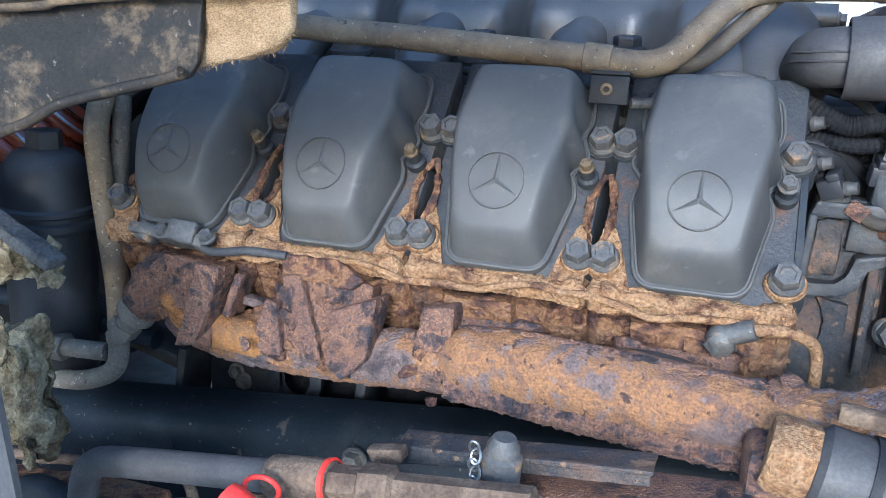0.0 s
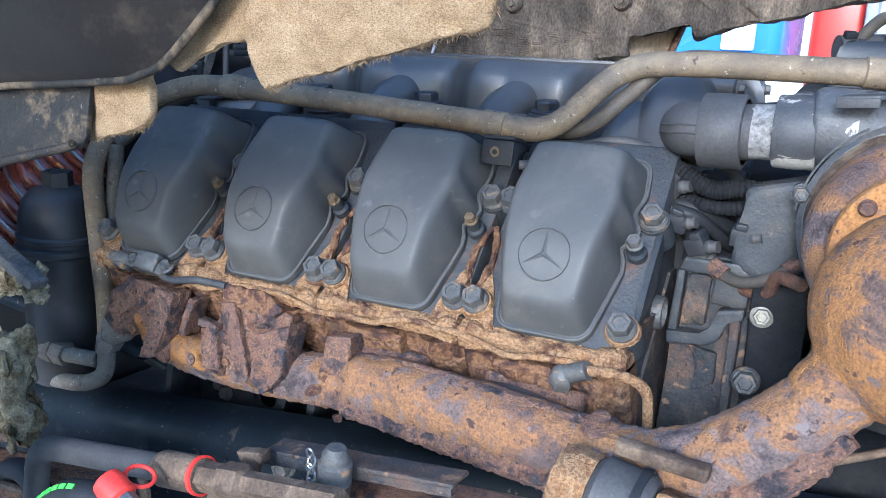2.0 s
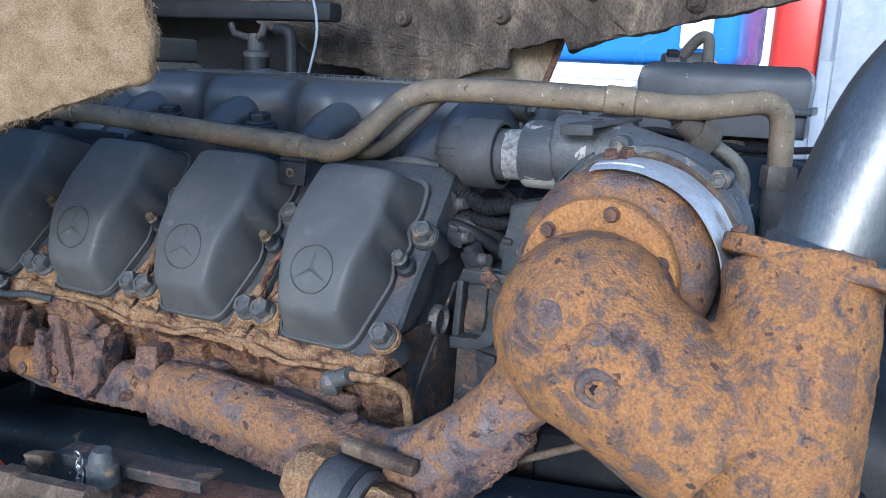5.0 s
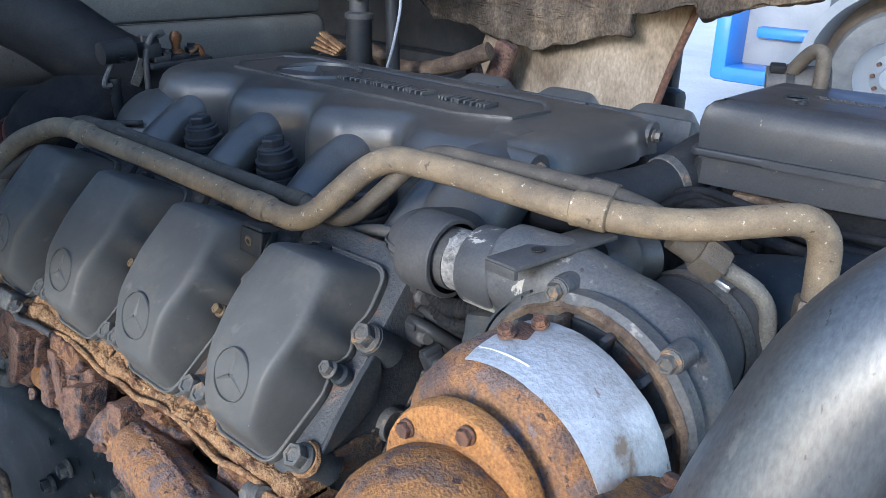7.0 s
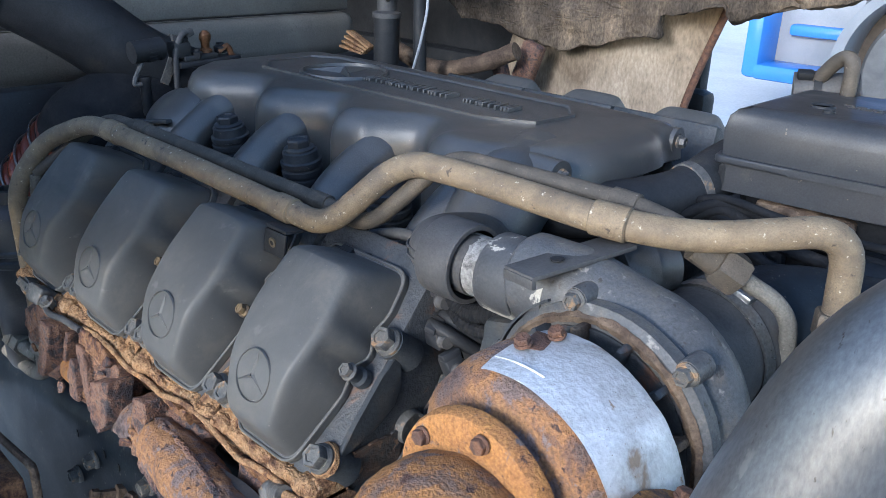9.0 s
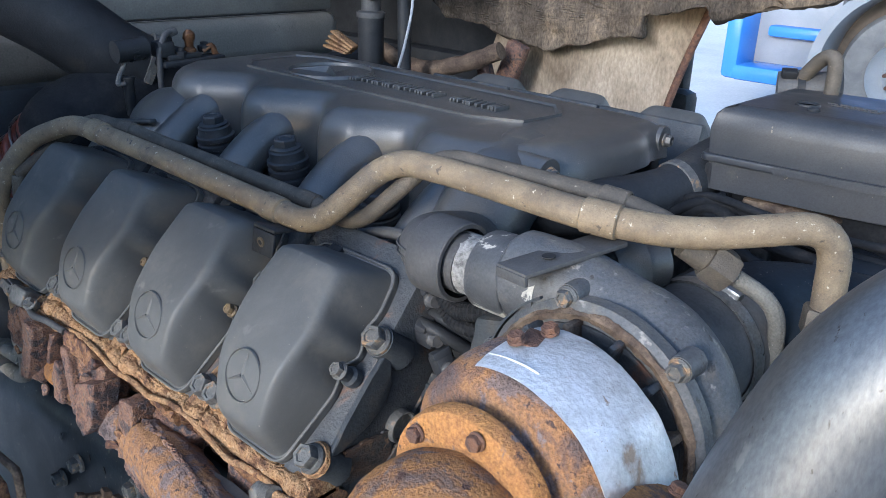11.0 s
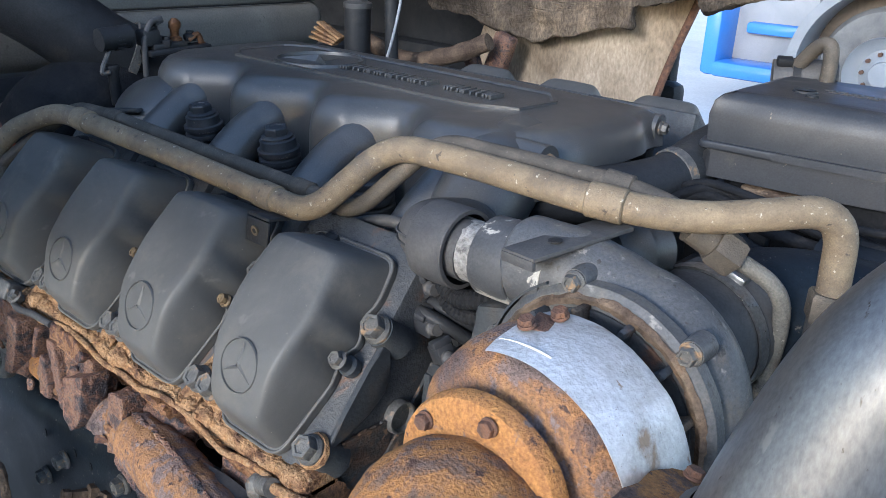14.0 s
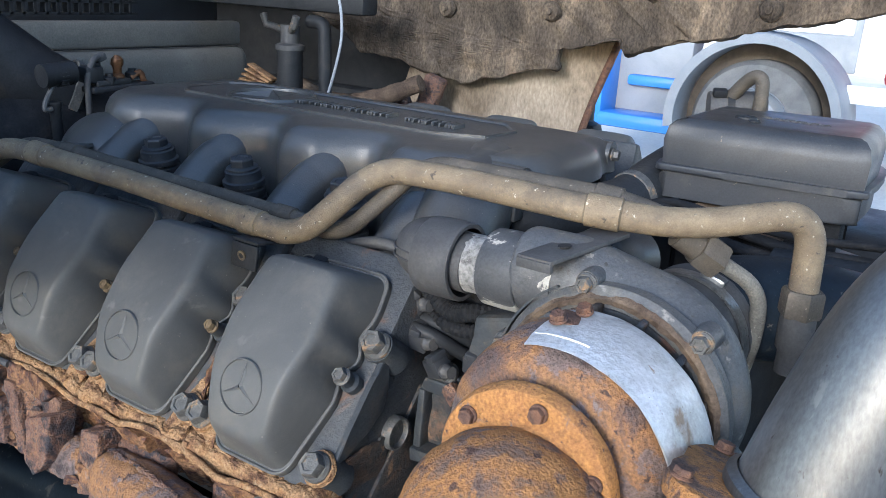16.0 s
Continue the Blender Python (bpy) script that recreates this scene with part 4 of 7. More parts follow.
# crust along the underside; its dark colour also holds the bend's shade
bm = bmesh.new()
tube(bm, smooth_line([(0.1, -0.066, 1.112), (0.15, -0.075, 1.122), (0.2, -0.08, 1.15), (0.25, -0.08, 1.2), (0.268, -0.078, 1.222)], 8), [0.012] * 8 + [0.017] * 17 + [0.014] * 8, 14)
ob = part("scale", bm, RUST_DARK, pipe, "dark purple-brown scale and painted shade under the bend")
mold(ob, 0.0022, 0, 0.006, 0.012, "VORONOI_F2_F1", smooth=False)

# ---- exhaust elbow: a big rusted casting in front of the turbine ----
elbow = thing("exhaust_elbow", (0.34, -0.06, 1.12), "large orange rusted cast exhaust elbow with round bosses", "exhaust elbow")
bm = bmesh.new()
ball(bm, (0.302, -0.052, 1.306), 0.075, (1.0, 0.98, 1.02))
tube(bm, [(0.298, -0.03, 1.325), (0.298, 0.0, 1.335)], 0.05, 24)
tube(bm, [(0.305, -0.062, 1.3), (0.355, -0.062, 1.272), (0.41, -0.058, 1.235)], [0.07, 0.066, 0.06], 28)
tube(bm, smooth_line([(0.445, -0.012, 1.368), (0.45, -0.03, 1.33), (0.45, -0.052, 1.26), (0.448, -0.06, 1.16), (0.447, -0.062, 1.05)], 5), 0.055, 28)
tube(bm, [(0.246, -0.067, 1.232), (0.29, -0.062, 1.3)], 0.03, 20)
ob = part("casting", bm, RUST_GREY, elbow)
mold(ob, 0.004, 6, 0.0036, 0.014)
bm = bmesh.new()
outline = [(0.062 * math.cos(a) * (1.18 + 0.12 * math.cos(4 * a + math.pi)), 0.062 * math.sin(a) * (1.05 + 0.1 * math.cos(4 * a + math.pi))) for a in [2 * math.pi * k / 40 for k in range(40)]]
slab(bm, outline, 0.014, pose(0.456, -0.005, 1.362, -14, 8, 0), 0.003)
part("flange", roughen(bm, 0.0008, 60), RUST_GREY, elbow)
for dx, dy in ((-0.056, -0.042), (0.058, -0.04), (-0.05, 0.045), (0.06, 0.045)):
    piece("bolt", RUST_BOLT, pose(0.456, -0.005, 1.362, -14, 8, 0) @ pose(dx, dy, 0.014, 0, 0, 25), elbow)
for p, ax, r, hole in (((0.288, -0.124, 1.328), (-0.15, -1, 0.25), 0.0145, 0), ((0.329, -0.128, 1.322), (0.2, -1, 0.2), 0.0105, 0), ((0.334, -0.131, 1.287), (0.25, -1, -0.1), 0.014, 1)):
    bm = bmesh.new()
    prof = [(0, -0.02), (r * 1.3, -0.02), (r * 1.15, -0.006), (r * 1.02, -0.0015)] + ([(r * 0.95, 0.0), (r * 0.7, 0.0), (0.0078, -0.001), (0.0068, -0.012), (0, -0.012)] if hole else [(r * 0.7, -0.001), (r * 0.3, 0.0008), (0, 0.001)])
    lathe(bm, prof, frame_of(Vector(p) - Vector(ax).normalized() * (0.0 if hole else 0.003), ax), 28)
    boss = part("boss", roughen(dice(bm, 1), 0.0007, 60), RUST_BARE, elbow, "grey bare boss", angle=70)
    if hole:
        bm = bmesh.new()
        lathe(bm, [(0, -0.012), (0.0052, -0.012), (0.0052, -0.003), (0.004, -0.002), (0, -0.002)], frame_of(p, ax), 6)
        part("plug", roughen(bm, 0.0004, 90), OILY_SHADE, boss, "sunken black plug")

# ---- turbocharger: turns about an axis along y ----
TX, TZ = 0.298, 1.34
turbo = thing("turbocharger", (TX, 0.07, 1.24), "turbocharger with rusted turbine side and grey cast compressor", "turbocharger")


def axis_y(y, z=TZ):
    """Lathe pose: z along +y, its x to +x."""
    return Matrix(((1, 0, 0, TX), (0, 0, 1, y), (0, -1, 0, z), (0, 0, 0, 1)))


bm = bmesh.new()
lathe(bm, [(0.03, -0.03), (0.05, -0.03), (0.063, -0.028), (0.065, -0.024), (0.065, -0.016), (0.06, -0.012), (0.05, -0.01), (0.03, -0.01)], axis_y(0), 48)
fl = part("turbine_flange", roughen(bm, 0.0006, 70), RUST_BRIGHT, turbo, "bright orange rusted flange ring")
for a in (80, 140, 200, 20):
    piece("bolt", RUST_BOLT, frame_of((TX + 0.054 * math.cos(radians(a)), -0.03, TZ + 0.054 * math.sin(radians(a))), (0, -1, 0), a), fl)
bm = bmesh.new()
lathe(bm, [(0.0, -0.012), (0.052, -0.012), (0.055, -0.004), (0.07, 0.0), (0.082, 0.012), (0.086, 0.03), (0.086, 0.06), (0.078, 0.07), (0.055, 0.078), (0, 0.078)], axis_y(0), 56)
part("turbine_housing", roughen(bm, 0.0012, 40), RUST, turbo, "brown rusted turbine housing")
bm = bmesh.new()
lathe(bm, [(0.0898, 0.001), (0.0904, 0.0004), (0.0935, 0.012), (0.0955, 0.03), (0.0955, 0.062), (0.0935, 0.073), (0.092, 0.073), (0.0938, 0.061), (0.0938, 0.03), (0.092, 0.012)], Matrix.Translation((0.004, 0, -0.005)) @ axis_y(0), 60, -106, 70)
band = part("heat_shield", roughen(bm, 0.0009, 30), SHIELD, turbo, "dented bright aluminium heat shield band")
bm = bmesh.new()
tube(bm, [Matrix.Translation((0.004, 0, -0.005)) @ axis_y(0) @ Vector((0.0932 * math.cos(radians(a)), 0.0938 * math.sin(radians(a)), 0.014)) for a in range(-105, -76, 5)], 0.001, 8)
part("bead", bm, SHIELD, band)
bm = bmesh.new()
box(bm, (0.016, 0.026, 0.006), pose(TX - 0.008, 0.045, TZ + 0.0885, 0, 10, 20), 0.002)
part("clamp_lug", roughen(dice(bm, 1), 0.001, 60), BOLT_RUST, band, "rusted clamp lug")
for p in ((TX - 0.012, 0.032, TZ + 0.092), (TX - 0.004, 0.058, TZ + 0.092)):
    piece("bolt", RUST_BOLT, frame_of(p, (-0.1, -0.3, 1)), band)
bm = bmesh.new()
lathe(bm, [(0, 0.074), (0.05, 0.074), (0.048, 0.09), (0.056, 0.104), (0.0, 0.104)], axis_y(0), 48)
part("bearing_housing", roughen(bm, 0.0008, 40), PAINT_RUST, turbo, "dirty brown bearing housing")
bm = bmesh.new()
lathe(bm, [(0, 0.104), (0.08, 0.104), (0.08, 0.114), (0.0, 0.114)], axis_y(0), 48)
part("backplate", roughen(dice(bm, 1), 0.0012, 60), PAINT_RUST, turbo, "dirty dark back plate")
bm = bmesh.new()
lathe(bm, [(0.075, 0.106), (0.092, 0.106), (0.097, 0.110), (0.097, 0.122), (0.092, 0.128), (0.075, 0.128)], axis_y(0), 56)
ring = part("backplate_ring", roughen(bm, 0.0006, 50), ALU, turbo, "grey cast ring with dirt in its groove")
for a in (106, 47, 166, -12, 228):
    c, s = math.cos(radians(a)), math.sin(radians(a))
    bm = bmesh.new()
    lathe(bm, [(0, 0), (0.0105, 0), (0.0095, 0.02), (0, 0.02)], frame_of((TX + 0.098 * c, 0.131, TZ + 0.098 * s), (0, -1, 0)), 18)
    lug = part("lug", bm, ALU, ring)
    piece("bolt", SMALL_BOLT, frame_of((TX + 0.098 * c, 0.111, TZ + 0.098 * s), (0, -1, 0), 10), lug)
# cast ribs and caked dirt in the recess behind the ring
for k in range(13):
    a = 20 + 26 * k
    bm = bmesh.new()
    box(bm, (0.022, 0.02, 0.006), pose(TX, 0.098, TZ, 0, -a, 0) @ pose(0.074, 0, 0), 0.0015)
    part("rib", roughen(dice(bm, 1), 0.0008, 80, k), PAINT_RUST if k % 3 else IRON, turbo)
bm = bmesh.new()
lathe(bm, [(0.084, 0.1035), (0.0885, 0.1015), (0.0915, 0.105), (0.088, 0.1075)], axis_y(0), 72)
part("dirt_ring", roughen(dice(bm, 1), 0.0022, 70), IRON, ring, "sandy dirt caked in the groove")
# compressor scroll, growing round to its outlet
bm = bmesh.new()
pts, rad = [], []
for i in range(33):
    a = radians(-190 + 290 * i / 32)
    r = 0.03 + 0.013 * i / 32
    pts.append((TX + 0.068 * math.cos(a), 0.155, TZ + 0.068 * math.sin(a)))
    rad.append(r * 0.85)
tube(bm, pts, rad, 18)
lathe(bm, [(0, 0.125), (0.09, 0.125), (0.094, 0.14), (0.08, 0.17), (0.055, 0.19), (0.052, 0.23), (0, 0.23)], axis_y(0), 40)
tube(bm, [(TX - 0.005, 0.155, TZ + 0.07), (TX - 0.05, 0.148, TZ + 0.082), (TX - 0.1, 0.142, TZ + 0.084)], [0.036, 0.037, 0.036], 24)
ob = part("compressor_housing", bm, ALU, turbo, "grey cast aluminium compressor scroll")
mold(ob, 0.005, 4, 0.001, 0.03)
bm = bmesh.new()
slab(bm, [(0.148, 1.36), (0.205, 1.375), (0.205, 1.275), (0.165, 1.265), (0.142, 1.285), (0.152, 1.32)], 0.05, Matrix(((1, 0, 0, 0), (0, 0, -1, 0.2), (0, 1, 0, 0), (0, 0, 0, 1))), 0.006)
part("pedestal", roughen(dice(bm, 2), 0.0008, 40), PAINT, turbo, "dark painted bracket")
# compressor clamp
bm = bmesh.new()
lathe(bm, [(0.0985, 0.108), (0.1005, 0.108), (0.1005, 0.121), (0.0985, 0.121)], axis_y(0), 40, -175, -120)
part("strap", bm, PAINT, turbo)
# oil line to the turbine
bm = bmesh.new()
tube(bm, rounded_line([(0.115, 0.19, 1.272), (0.15, 0.165, 1.255), (0.185, 0.14, 1.26), (0.19, 0.12, 1.285), (0.215, 0.09, 1.285)], 0.015), 0.0065, 12)
part("oil_line", roughen(bm, 0.0005, 90), BOLT_RUST, turbo, "rusted thin oil line")

# polished pipe on the elbow's flange
spipe = thing("steel_pipe", (0.47, 0.0, 1.375), "polished bare steel exhaust pipe bent above the flange", "exhaust pipe")
bm = bmesh.new()
tube(bm, smooth_line([(0.462, 0.0, 1.37), (0.478, 0.012, 1.43), (0.5, 0.026, 1.49), (0.535, 0.04, 1.53), (0.59, 0.05, 1.545), (0.65, 0.055, 1.53), (0.7, 0.058, 1.48), (0.72, 0.06, 1.35), (0.72, 0.06, 1.1)], 7), 0.042, 36)
part("pipe", bm, STEEL, spipe)
bm = bmesh.new()
lathe(bm, [(0.0415, 0), (0.047, 0), (0.047, 0.006), (0.0425, 0.01)], frame_of((0.4625, 0.0, 1.373), (0.25, 0.15, 1)), 32)
part("collar", bm, STEEL, spipe)

# ---- charge-air hose between turbocharger and intake ----
charge = thing("charge_air_hose", (0.12, 0.15, 1.37), "dark rubber charge-air hose with wide sleeves and bare metal between", "hose")
bm = bmesh.new()
tube(bm, smooth_line([(0.15, 0.142, 1.413), (0.112, 0.142, 1.413), (0.094, 0.147, 1.412), (0.084, 0.163, 1.411), (0.081, 0.19, 1.406), (0.078, 0.225, 1.395), (0.07, 0.26, 1.37)], 7), 0.0268, 30)
el = part("elbow", bm, RUBBER, charge)
bm = bmesh.new()
for dz in (-0.004, 0.004):
    tube(bm, smooth_line([(0.108, 0.115, 1.413 + dz), (0.09, 0.119, 1.413 + dz), (0.073, 0.128, 1.412 + dz), (0.061, 0.148, 1.411 + dz), (0.055, 0.18, 1.408 + dz)], 6), 0.0011, 6)
part("mould_seam", bm, RUBBER, el, "raised mould seam")
for x0, x1, rad, mat, zc in ((0.1435, 0.1035, 0.0358, RUBBER, 1.4128), (0.208, 0.1705, 0.0342, PEEL, 1.417)):
    bm = bmesh.new()
    d = x0 - x1
    lathe(bm, [(rad - 0.0045, 0), (rad - 0.001, 0.0), (rad, 0.0012), (rad + 0.0004, d * 0.5), (rad, d - 0.0015), (rad - 0.001, d), (rad - 0.0045, d)], frame_of((x0, 0.142, zc), (-1, 0.02, -0.02)), 40)
    part("sleeve", bm, mat, charge, "wide dark rubber sleeve standing open at its end" if mat is RUBBER else "sleeve with peeling grey paint")
bm = bmesh.new()
lathe(bm, [(0, 0), (0.027, 0), (0.0285, 0.005), (0.0262, 0.011), (0.0262, 0.04), (0.0272, 0.046), (0.0268, 0.06), (0, 0.06)], frame_of((0.182, 0.142, 1.4155), (-1, 0.02, -0.05)), 36)
part("pipe_end", roughen(bm, 0.0006, 70), FLAKE, charge, "bare flaking metal pipe end")
bm = bmesh.new()
tube(bm, [(0.24, 0.142, 1.4185), (0.205, 0.142, 1.4175), (0.17, 0.142, 1.4165)], [0.0335, 0.0318, 0.029], 28)
part("outlet_neck", bm, PEEL, charge, "painted neck with bare patches")

# ---- intake manifold ----
intake = thing("intake_manifold", (-0.25, VEE, 1.33), "large black plastic intake manifold with lettered lid and four runners", "intake manifold")
bm = bmesh.new()
Z0 = 1.395
layers = [(-0.055, 0.0), (0.0, 0.0), (0.014, 0.0002), (0.027, 0.0006), (0.036, 0.001), (0.0435, 0.0018), (0.055, 0.004), (0.067, 0.010), (0.074, 0.018), (0.0775, 0.027), (0.0785, 0.036)]
OUT = [(-0.62, 0.33), (-0.585, 0.285), (-0.54, 0.262)] + [(xb + dx, y) for xb in (-0.433, -0.269, -0.103) for dx, y in ((-0.066, 0.272), (-0.044, 0.288), (0.0, 0.314), (0.036, 0.288), (0.058, 0.266))] + [(0.03, 0.268), (0.108, 0.345), (0.118, 0.45), (0.108, 0.515), (0.05, 0.575), (-0.47, 0.58), (-0.56, 0.57), (-0.62, 0.53)]


def inset_outline(out, d):
    c = Vector((sum(p[0] for p in out) / len(out), sum(p[1] for p in out) / len(out)))
    res = []
    n = len(out)
    for i in range(n):
        a, b, e = Vector(out[i - 1]), Vector(out[i]), Vector(out[(i + 1) % n])
        n1, n2 = (b - a).normalized(), (e - b).normalized()
        nn = (Vector((-n1.y, n1.x)) + Vector((-n2.y, n2.x))).normalized()
        res.append(b + nn * d)
    return res


def corner_smooth(pts, steps=4):
    return [Vector((p.x, p.y)) for p in smooth_line([(q[0], q[1], 0) for q in list(pts) + [pts[0]]], steps)][:-1]


rings = []
for dz, d in layers:
    under = 0.05 * max(0.0, min(1.0, (0.034 - dz) / 0.022))
    rings.append([bm.verts.new((p.x - under * max(0.0, min(1.0, p.x / 0.06)), p.y, Z0 + dz)) for p in corner_smooth(inset_outline(OUT, d))])
for a, b in zip(rings, rings[1:]):
    n = len(a)
    for k in range(n):
        bm.faces.new((a[k], a[(k + 1) % n], b[(k + 1) % n], b[k]))
bm.faces.new(rings[-1])
bm.faces.new(rings[0][::-1])
# scooped shoulders between the runners
body = part("plenum", bm, PLENUM, intake, angle=55)
# raised tray on the lid
ZT = Z0 + 0.0785
bm = bmesh.new()
tray = [(-0.545, 0.40), (-0.5, 0.365), (-0.06, 0.372), (0.0, 0.40), (0.005, 0.47), (-0.03, 0.512), (-0.5, 0.52), (-0.545, 0.49)]
ins = inset_outline(tray, 0.008)
o1 = [bm.verts.new((p[0], p[1], ZT)) for p in tray]
o2 = [bm.verts.new((p[0], p[1], ZT + 0.0035)) for p in tray]
i2 = [bm.verts.new((p[0], p[1], ZT + 0.0035)) for p in inset_outline(tray, 0.005)]
i1 = [bm.verts.new((p[0], p[1], ZT + 0.0006)) for p in ins]
for a, b in ((o1, o2), (o2, i2), (i2, i1)):
    for k in range(len(tray)):
        bm.faces.new((a[k], a[(k + 1) % len(tray)], b[(k + 1) % len(tray)], b[k]))
part("lid_frame", bm, PLENUM, intake, "raised frame round the lid")
bm = bmesh.new()
lathe(bm, [(0.0605, 0), (0.0615, 0.0045), (0.0655, 0.0045), (0.0672, 0)], pose(-0.396, 0.44, ZT), 56)
for k in range(3):
    a = pose(-0.396, 0.44, ZT, 0, 0, 120 * k - 30)
    v = [bm.verts.new(a @ Vector(p)) for p in ((0.061, 0, 0.001), (0.003, 0.0075, 0.0), (0.003, -0.0075, 0.0), (0.0, 0, 0.0095))]
    for q in ((0, 1, 3), (0, 3, 2), (1, 2, 3), (0, 2, 1)):
        bm.faces.new([v[j] for j in q])
part("emblem", bm, PLENUM, intake, "raised ring with three bars", angle=20)
# the lettering on the lid, as plain raised bars
for k in range(13):
    if k == 8:
        continue
    bm = bmesh.new()
    x, tall = -0.322 + k * 0.0212, 0.027 if k else 0.034
    for dx in (-0.0052, 0.0052) if k % 3 else (-0.0058, 0.0, 0.0058):
        box(bm, (0.0036, tall, 0.006), pose(x + dx, 0.436, ZT + 0.0026), 0.0008, 1)
    box(bm, (0.0118, 0.0036, 0.0055), pose(x, 0.436 + (k % 2 - 0.5) * 0.018, ZT + 0.0024), 0.0008, 1)
    part("letter_bar", bm, PLENUM, intake)
# runners down to the heads
for k in range(4):
    x = 0.008 - 0.169 * k
    bm = bmesh.new()
    line = smooth_line([(x + 0.0, 0.36, 1.43), (x - 0.003, 0.3, 1.418), (x - 0.006, 0.255, 1.393), (x - 0.008, 0.218, 1.355), (x - 0.008, 0.2, 1.3)], 6)
    tube(bm, line, [0.033] * 8 + [0.029] * (len(line) - 8), 24)
    part("runner", bm, PLENUM, intake)
    bm = bmesh.new()
    line = smooth_line([(x, 0.5, 1.438), (x - 0.004, 0.56, 1.436), (x - 0.012, 0.615, 1.412), (x - 0.016, 0.655, 1.37), (x - 0.016, 0.675, 1.31)], 6)
    tube(bm, line, 0.031, 18)
    part("runner", bm, PLENUM, intake)
bm = bmesh.new()
box(bm, (0.66, 0.2, 0.1), pose(-0.25, VEE, 1.35), 0.02)
part("base", bm, DARK, intake)
# duct down from the plenum's end to the charge-air hose
bm = bmesh.new()
tube(bm, smooth_line([(0.03, 0.37, 1.435), (0.045, 0.31, 1.425), (0.05, 0.26, 1.38), (0.045, 0.235, 1.3), (0.04, 0.23, 1.22)], 6), [0.045] * 6 + [0.05] * 19, 26)
part("inlet_duct", bm, PLENUM, intake)
# mounting lugs with bolts
for y, tilt in ((0.315, -0.3), (0.541, 0.25)):
    bm = bmesh.new()
    lathe(bm, [(0, 0), (0.0165, 0), (0.0165, 0.05), (0, 0.05)], frame_of((0.056, y, 1.452), (1, tilt * 0.3, 0)), 24)
    box(bm, (0.03, 0.02, 0.05), pose(0.085, y, 1.432), 0.004)
    lug = part("lug", bm, PLENUM, intake)
    piece("bolt", SMALL_BOLT, frame_of((0.106, y + tilt * 0.016, 1.452), (1, tilt * 0.3, 0), 15), lug)

# sprung bolts between the runners
for k in range(3):
    x = -0.103 - 0.166 * k
    t = thing("pump_cap", (x, 0.274, 1.32), "black ribbed round cap with a hexagon bolt on top", "engine cap", "ribbed caps between the intake runners")
    bm = bmesh.new()
    prof = [(0, 0), (0.031, 0), (0.031, 0.016), (0.024, 0.02)]
    for j in range(5):
        z = 0.021 + 0.0088 * j
        prof += [(0.0235, z), (0.0268, z + 0.001), (0.0268, z + 0.0052), (0.0235, z + 0.0064)]
    prof += [(0.0225, 0.067), (0.0225, 0.071), (0.016, 0.074), (0, 0.074)]
    lathe(bm, prof, pose(x, 0.274, 1.32, 8) @ Matrix.Diagonal((1.0, 1.0, 1.28, 1)), 32)
    part("cap", bm, BOX, t)
    piece("bolt", CAP_BOLT, pose(x, 0.274, 1.32, 8) @ pose(0, 0, 0.093, 0, 0, 20 * k), t)

# cabling along the valley
for k, (dy, dz, r) in enumerate(((0.0, 0.0, 0.009), (0.016, -0.006, 0.006), (-0.012, -0.012, 0.007))):
    bm = bmesh.new()
    pts = [(-0.6 + 0.05 * i, 0.172 + dy + 0.004 * math.sin(i * 1.1 + k), 1.335 + dz + 0.005 * math.sin(i * 0.8 + 2 * k)) for i in range(15)]
    pts += [(0.13, 0.2 + dy, 1.31 + dz), (0.17, 0.26 + dy, 1.27 + dz)]
    tube(bm, smooth_line(pts, 4), r, 10)
    single("wiring_loom", bm, DARK, "black cable loom lying between the heads and the intake", "cable", "cable looms in the valley")
for k in range(4):
    x = CYL[k] - 0.085
    bm = bmesh.new()
    tube(bm, smooth_line([(x, 0.172, 1.338), (x + 0.02, 0.155, 1.365), (x + 0.05, 0.14, 1.37), (x + 0.09, 0.15, 1.35)], 5), 0.0045, 8)
    box(bm, (0.018, 0.02, 0.016), pose(x + 0.055, 0.14, 1.368, 30), 0.003)
    single("injector_cable", bm, DARK, "thin black cable with a plug beside a valve cover", "cable", "injector cables")
bracket = thing("pipe_bracket", (-0.095, 0.11, 1.355), "small black bracket with a hole holding the coolant pipe", "bracket")
bm = bmesh.new()
box(bm, (0.036, 0.004, 0.026), pose(-0.094, 0.1, 1.374, -8), 0.0015)
box(bm, (0.036, 0.04, 0.004), pose(-0.094, 0.12, 1.387, -8), 0.0015)
part("plate", bm, DARK, bracket)
bm = bmesh.new()
lathe(bm, [(0.0028, 0), (0.0055, 0), (0.0055, 0.002), (0.0028, 0.002)], frame_of((-0.096, 0.0985, 1.375), (0, -1, -0.15)), 16)
part("eyelet", bm, BOLT_BRASS, bracket)
bm = bmesh.new()
tube(bm, smooth_line([(-0.075, 0.115, 1.362), (-0.045, 0.13, 1.362), (-0.02, 0.135, 1.352), (0.0, 0.15, 1.345)], 6), 0.005, 10)
part("rod", bm, BOLT, bracket)

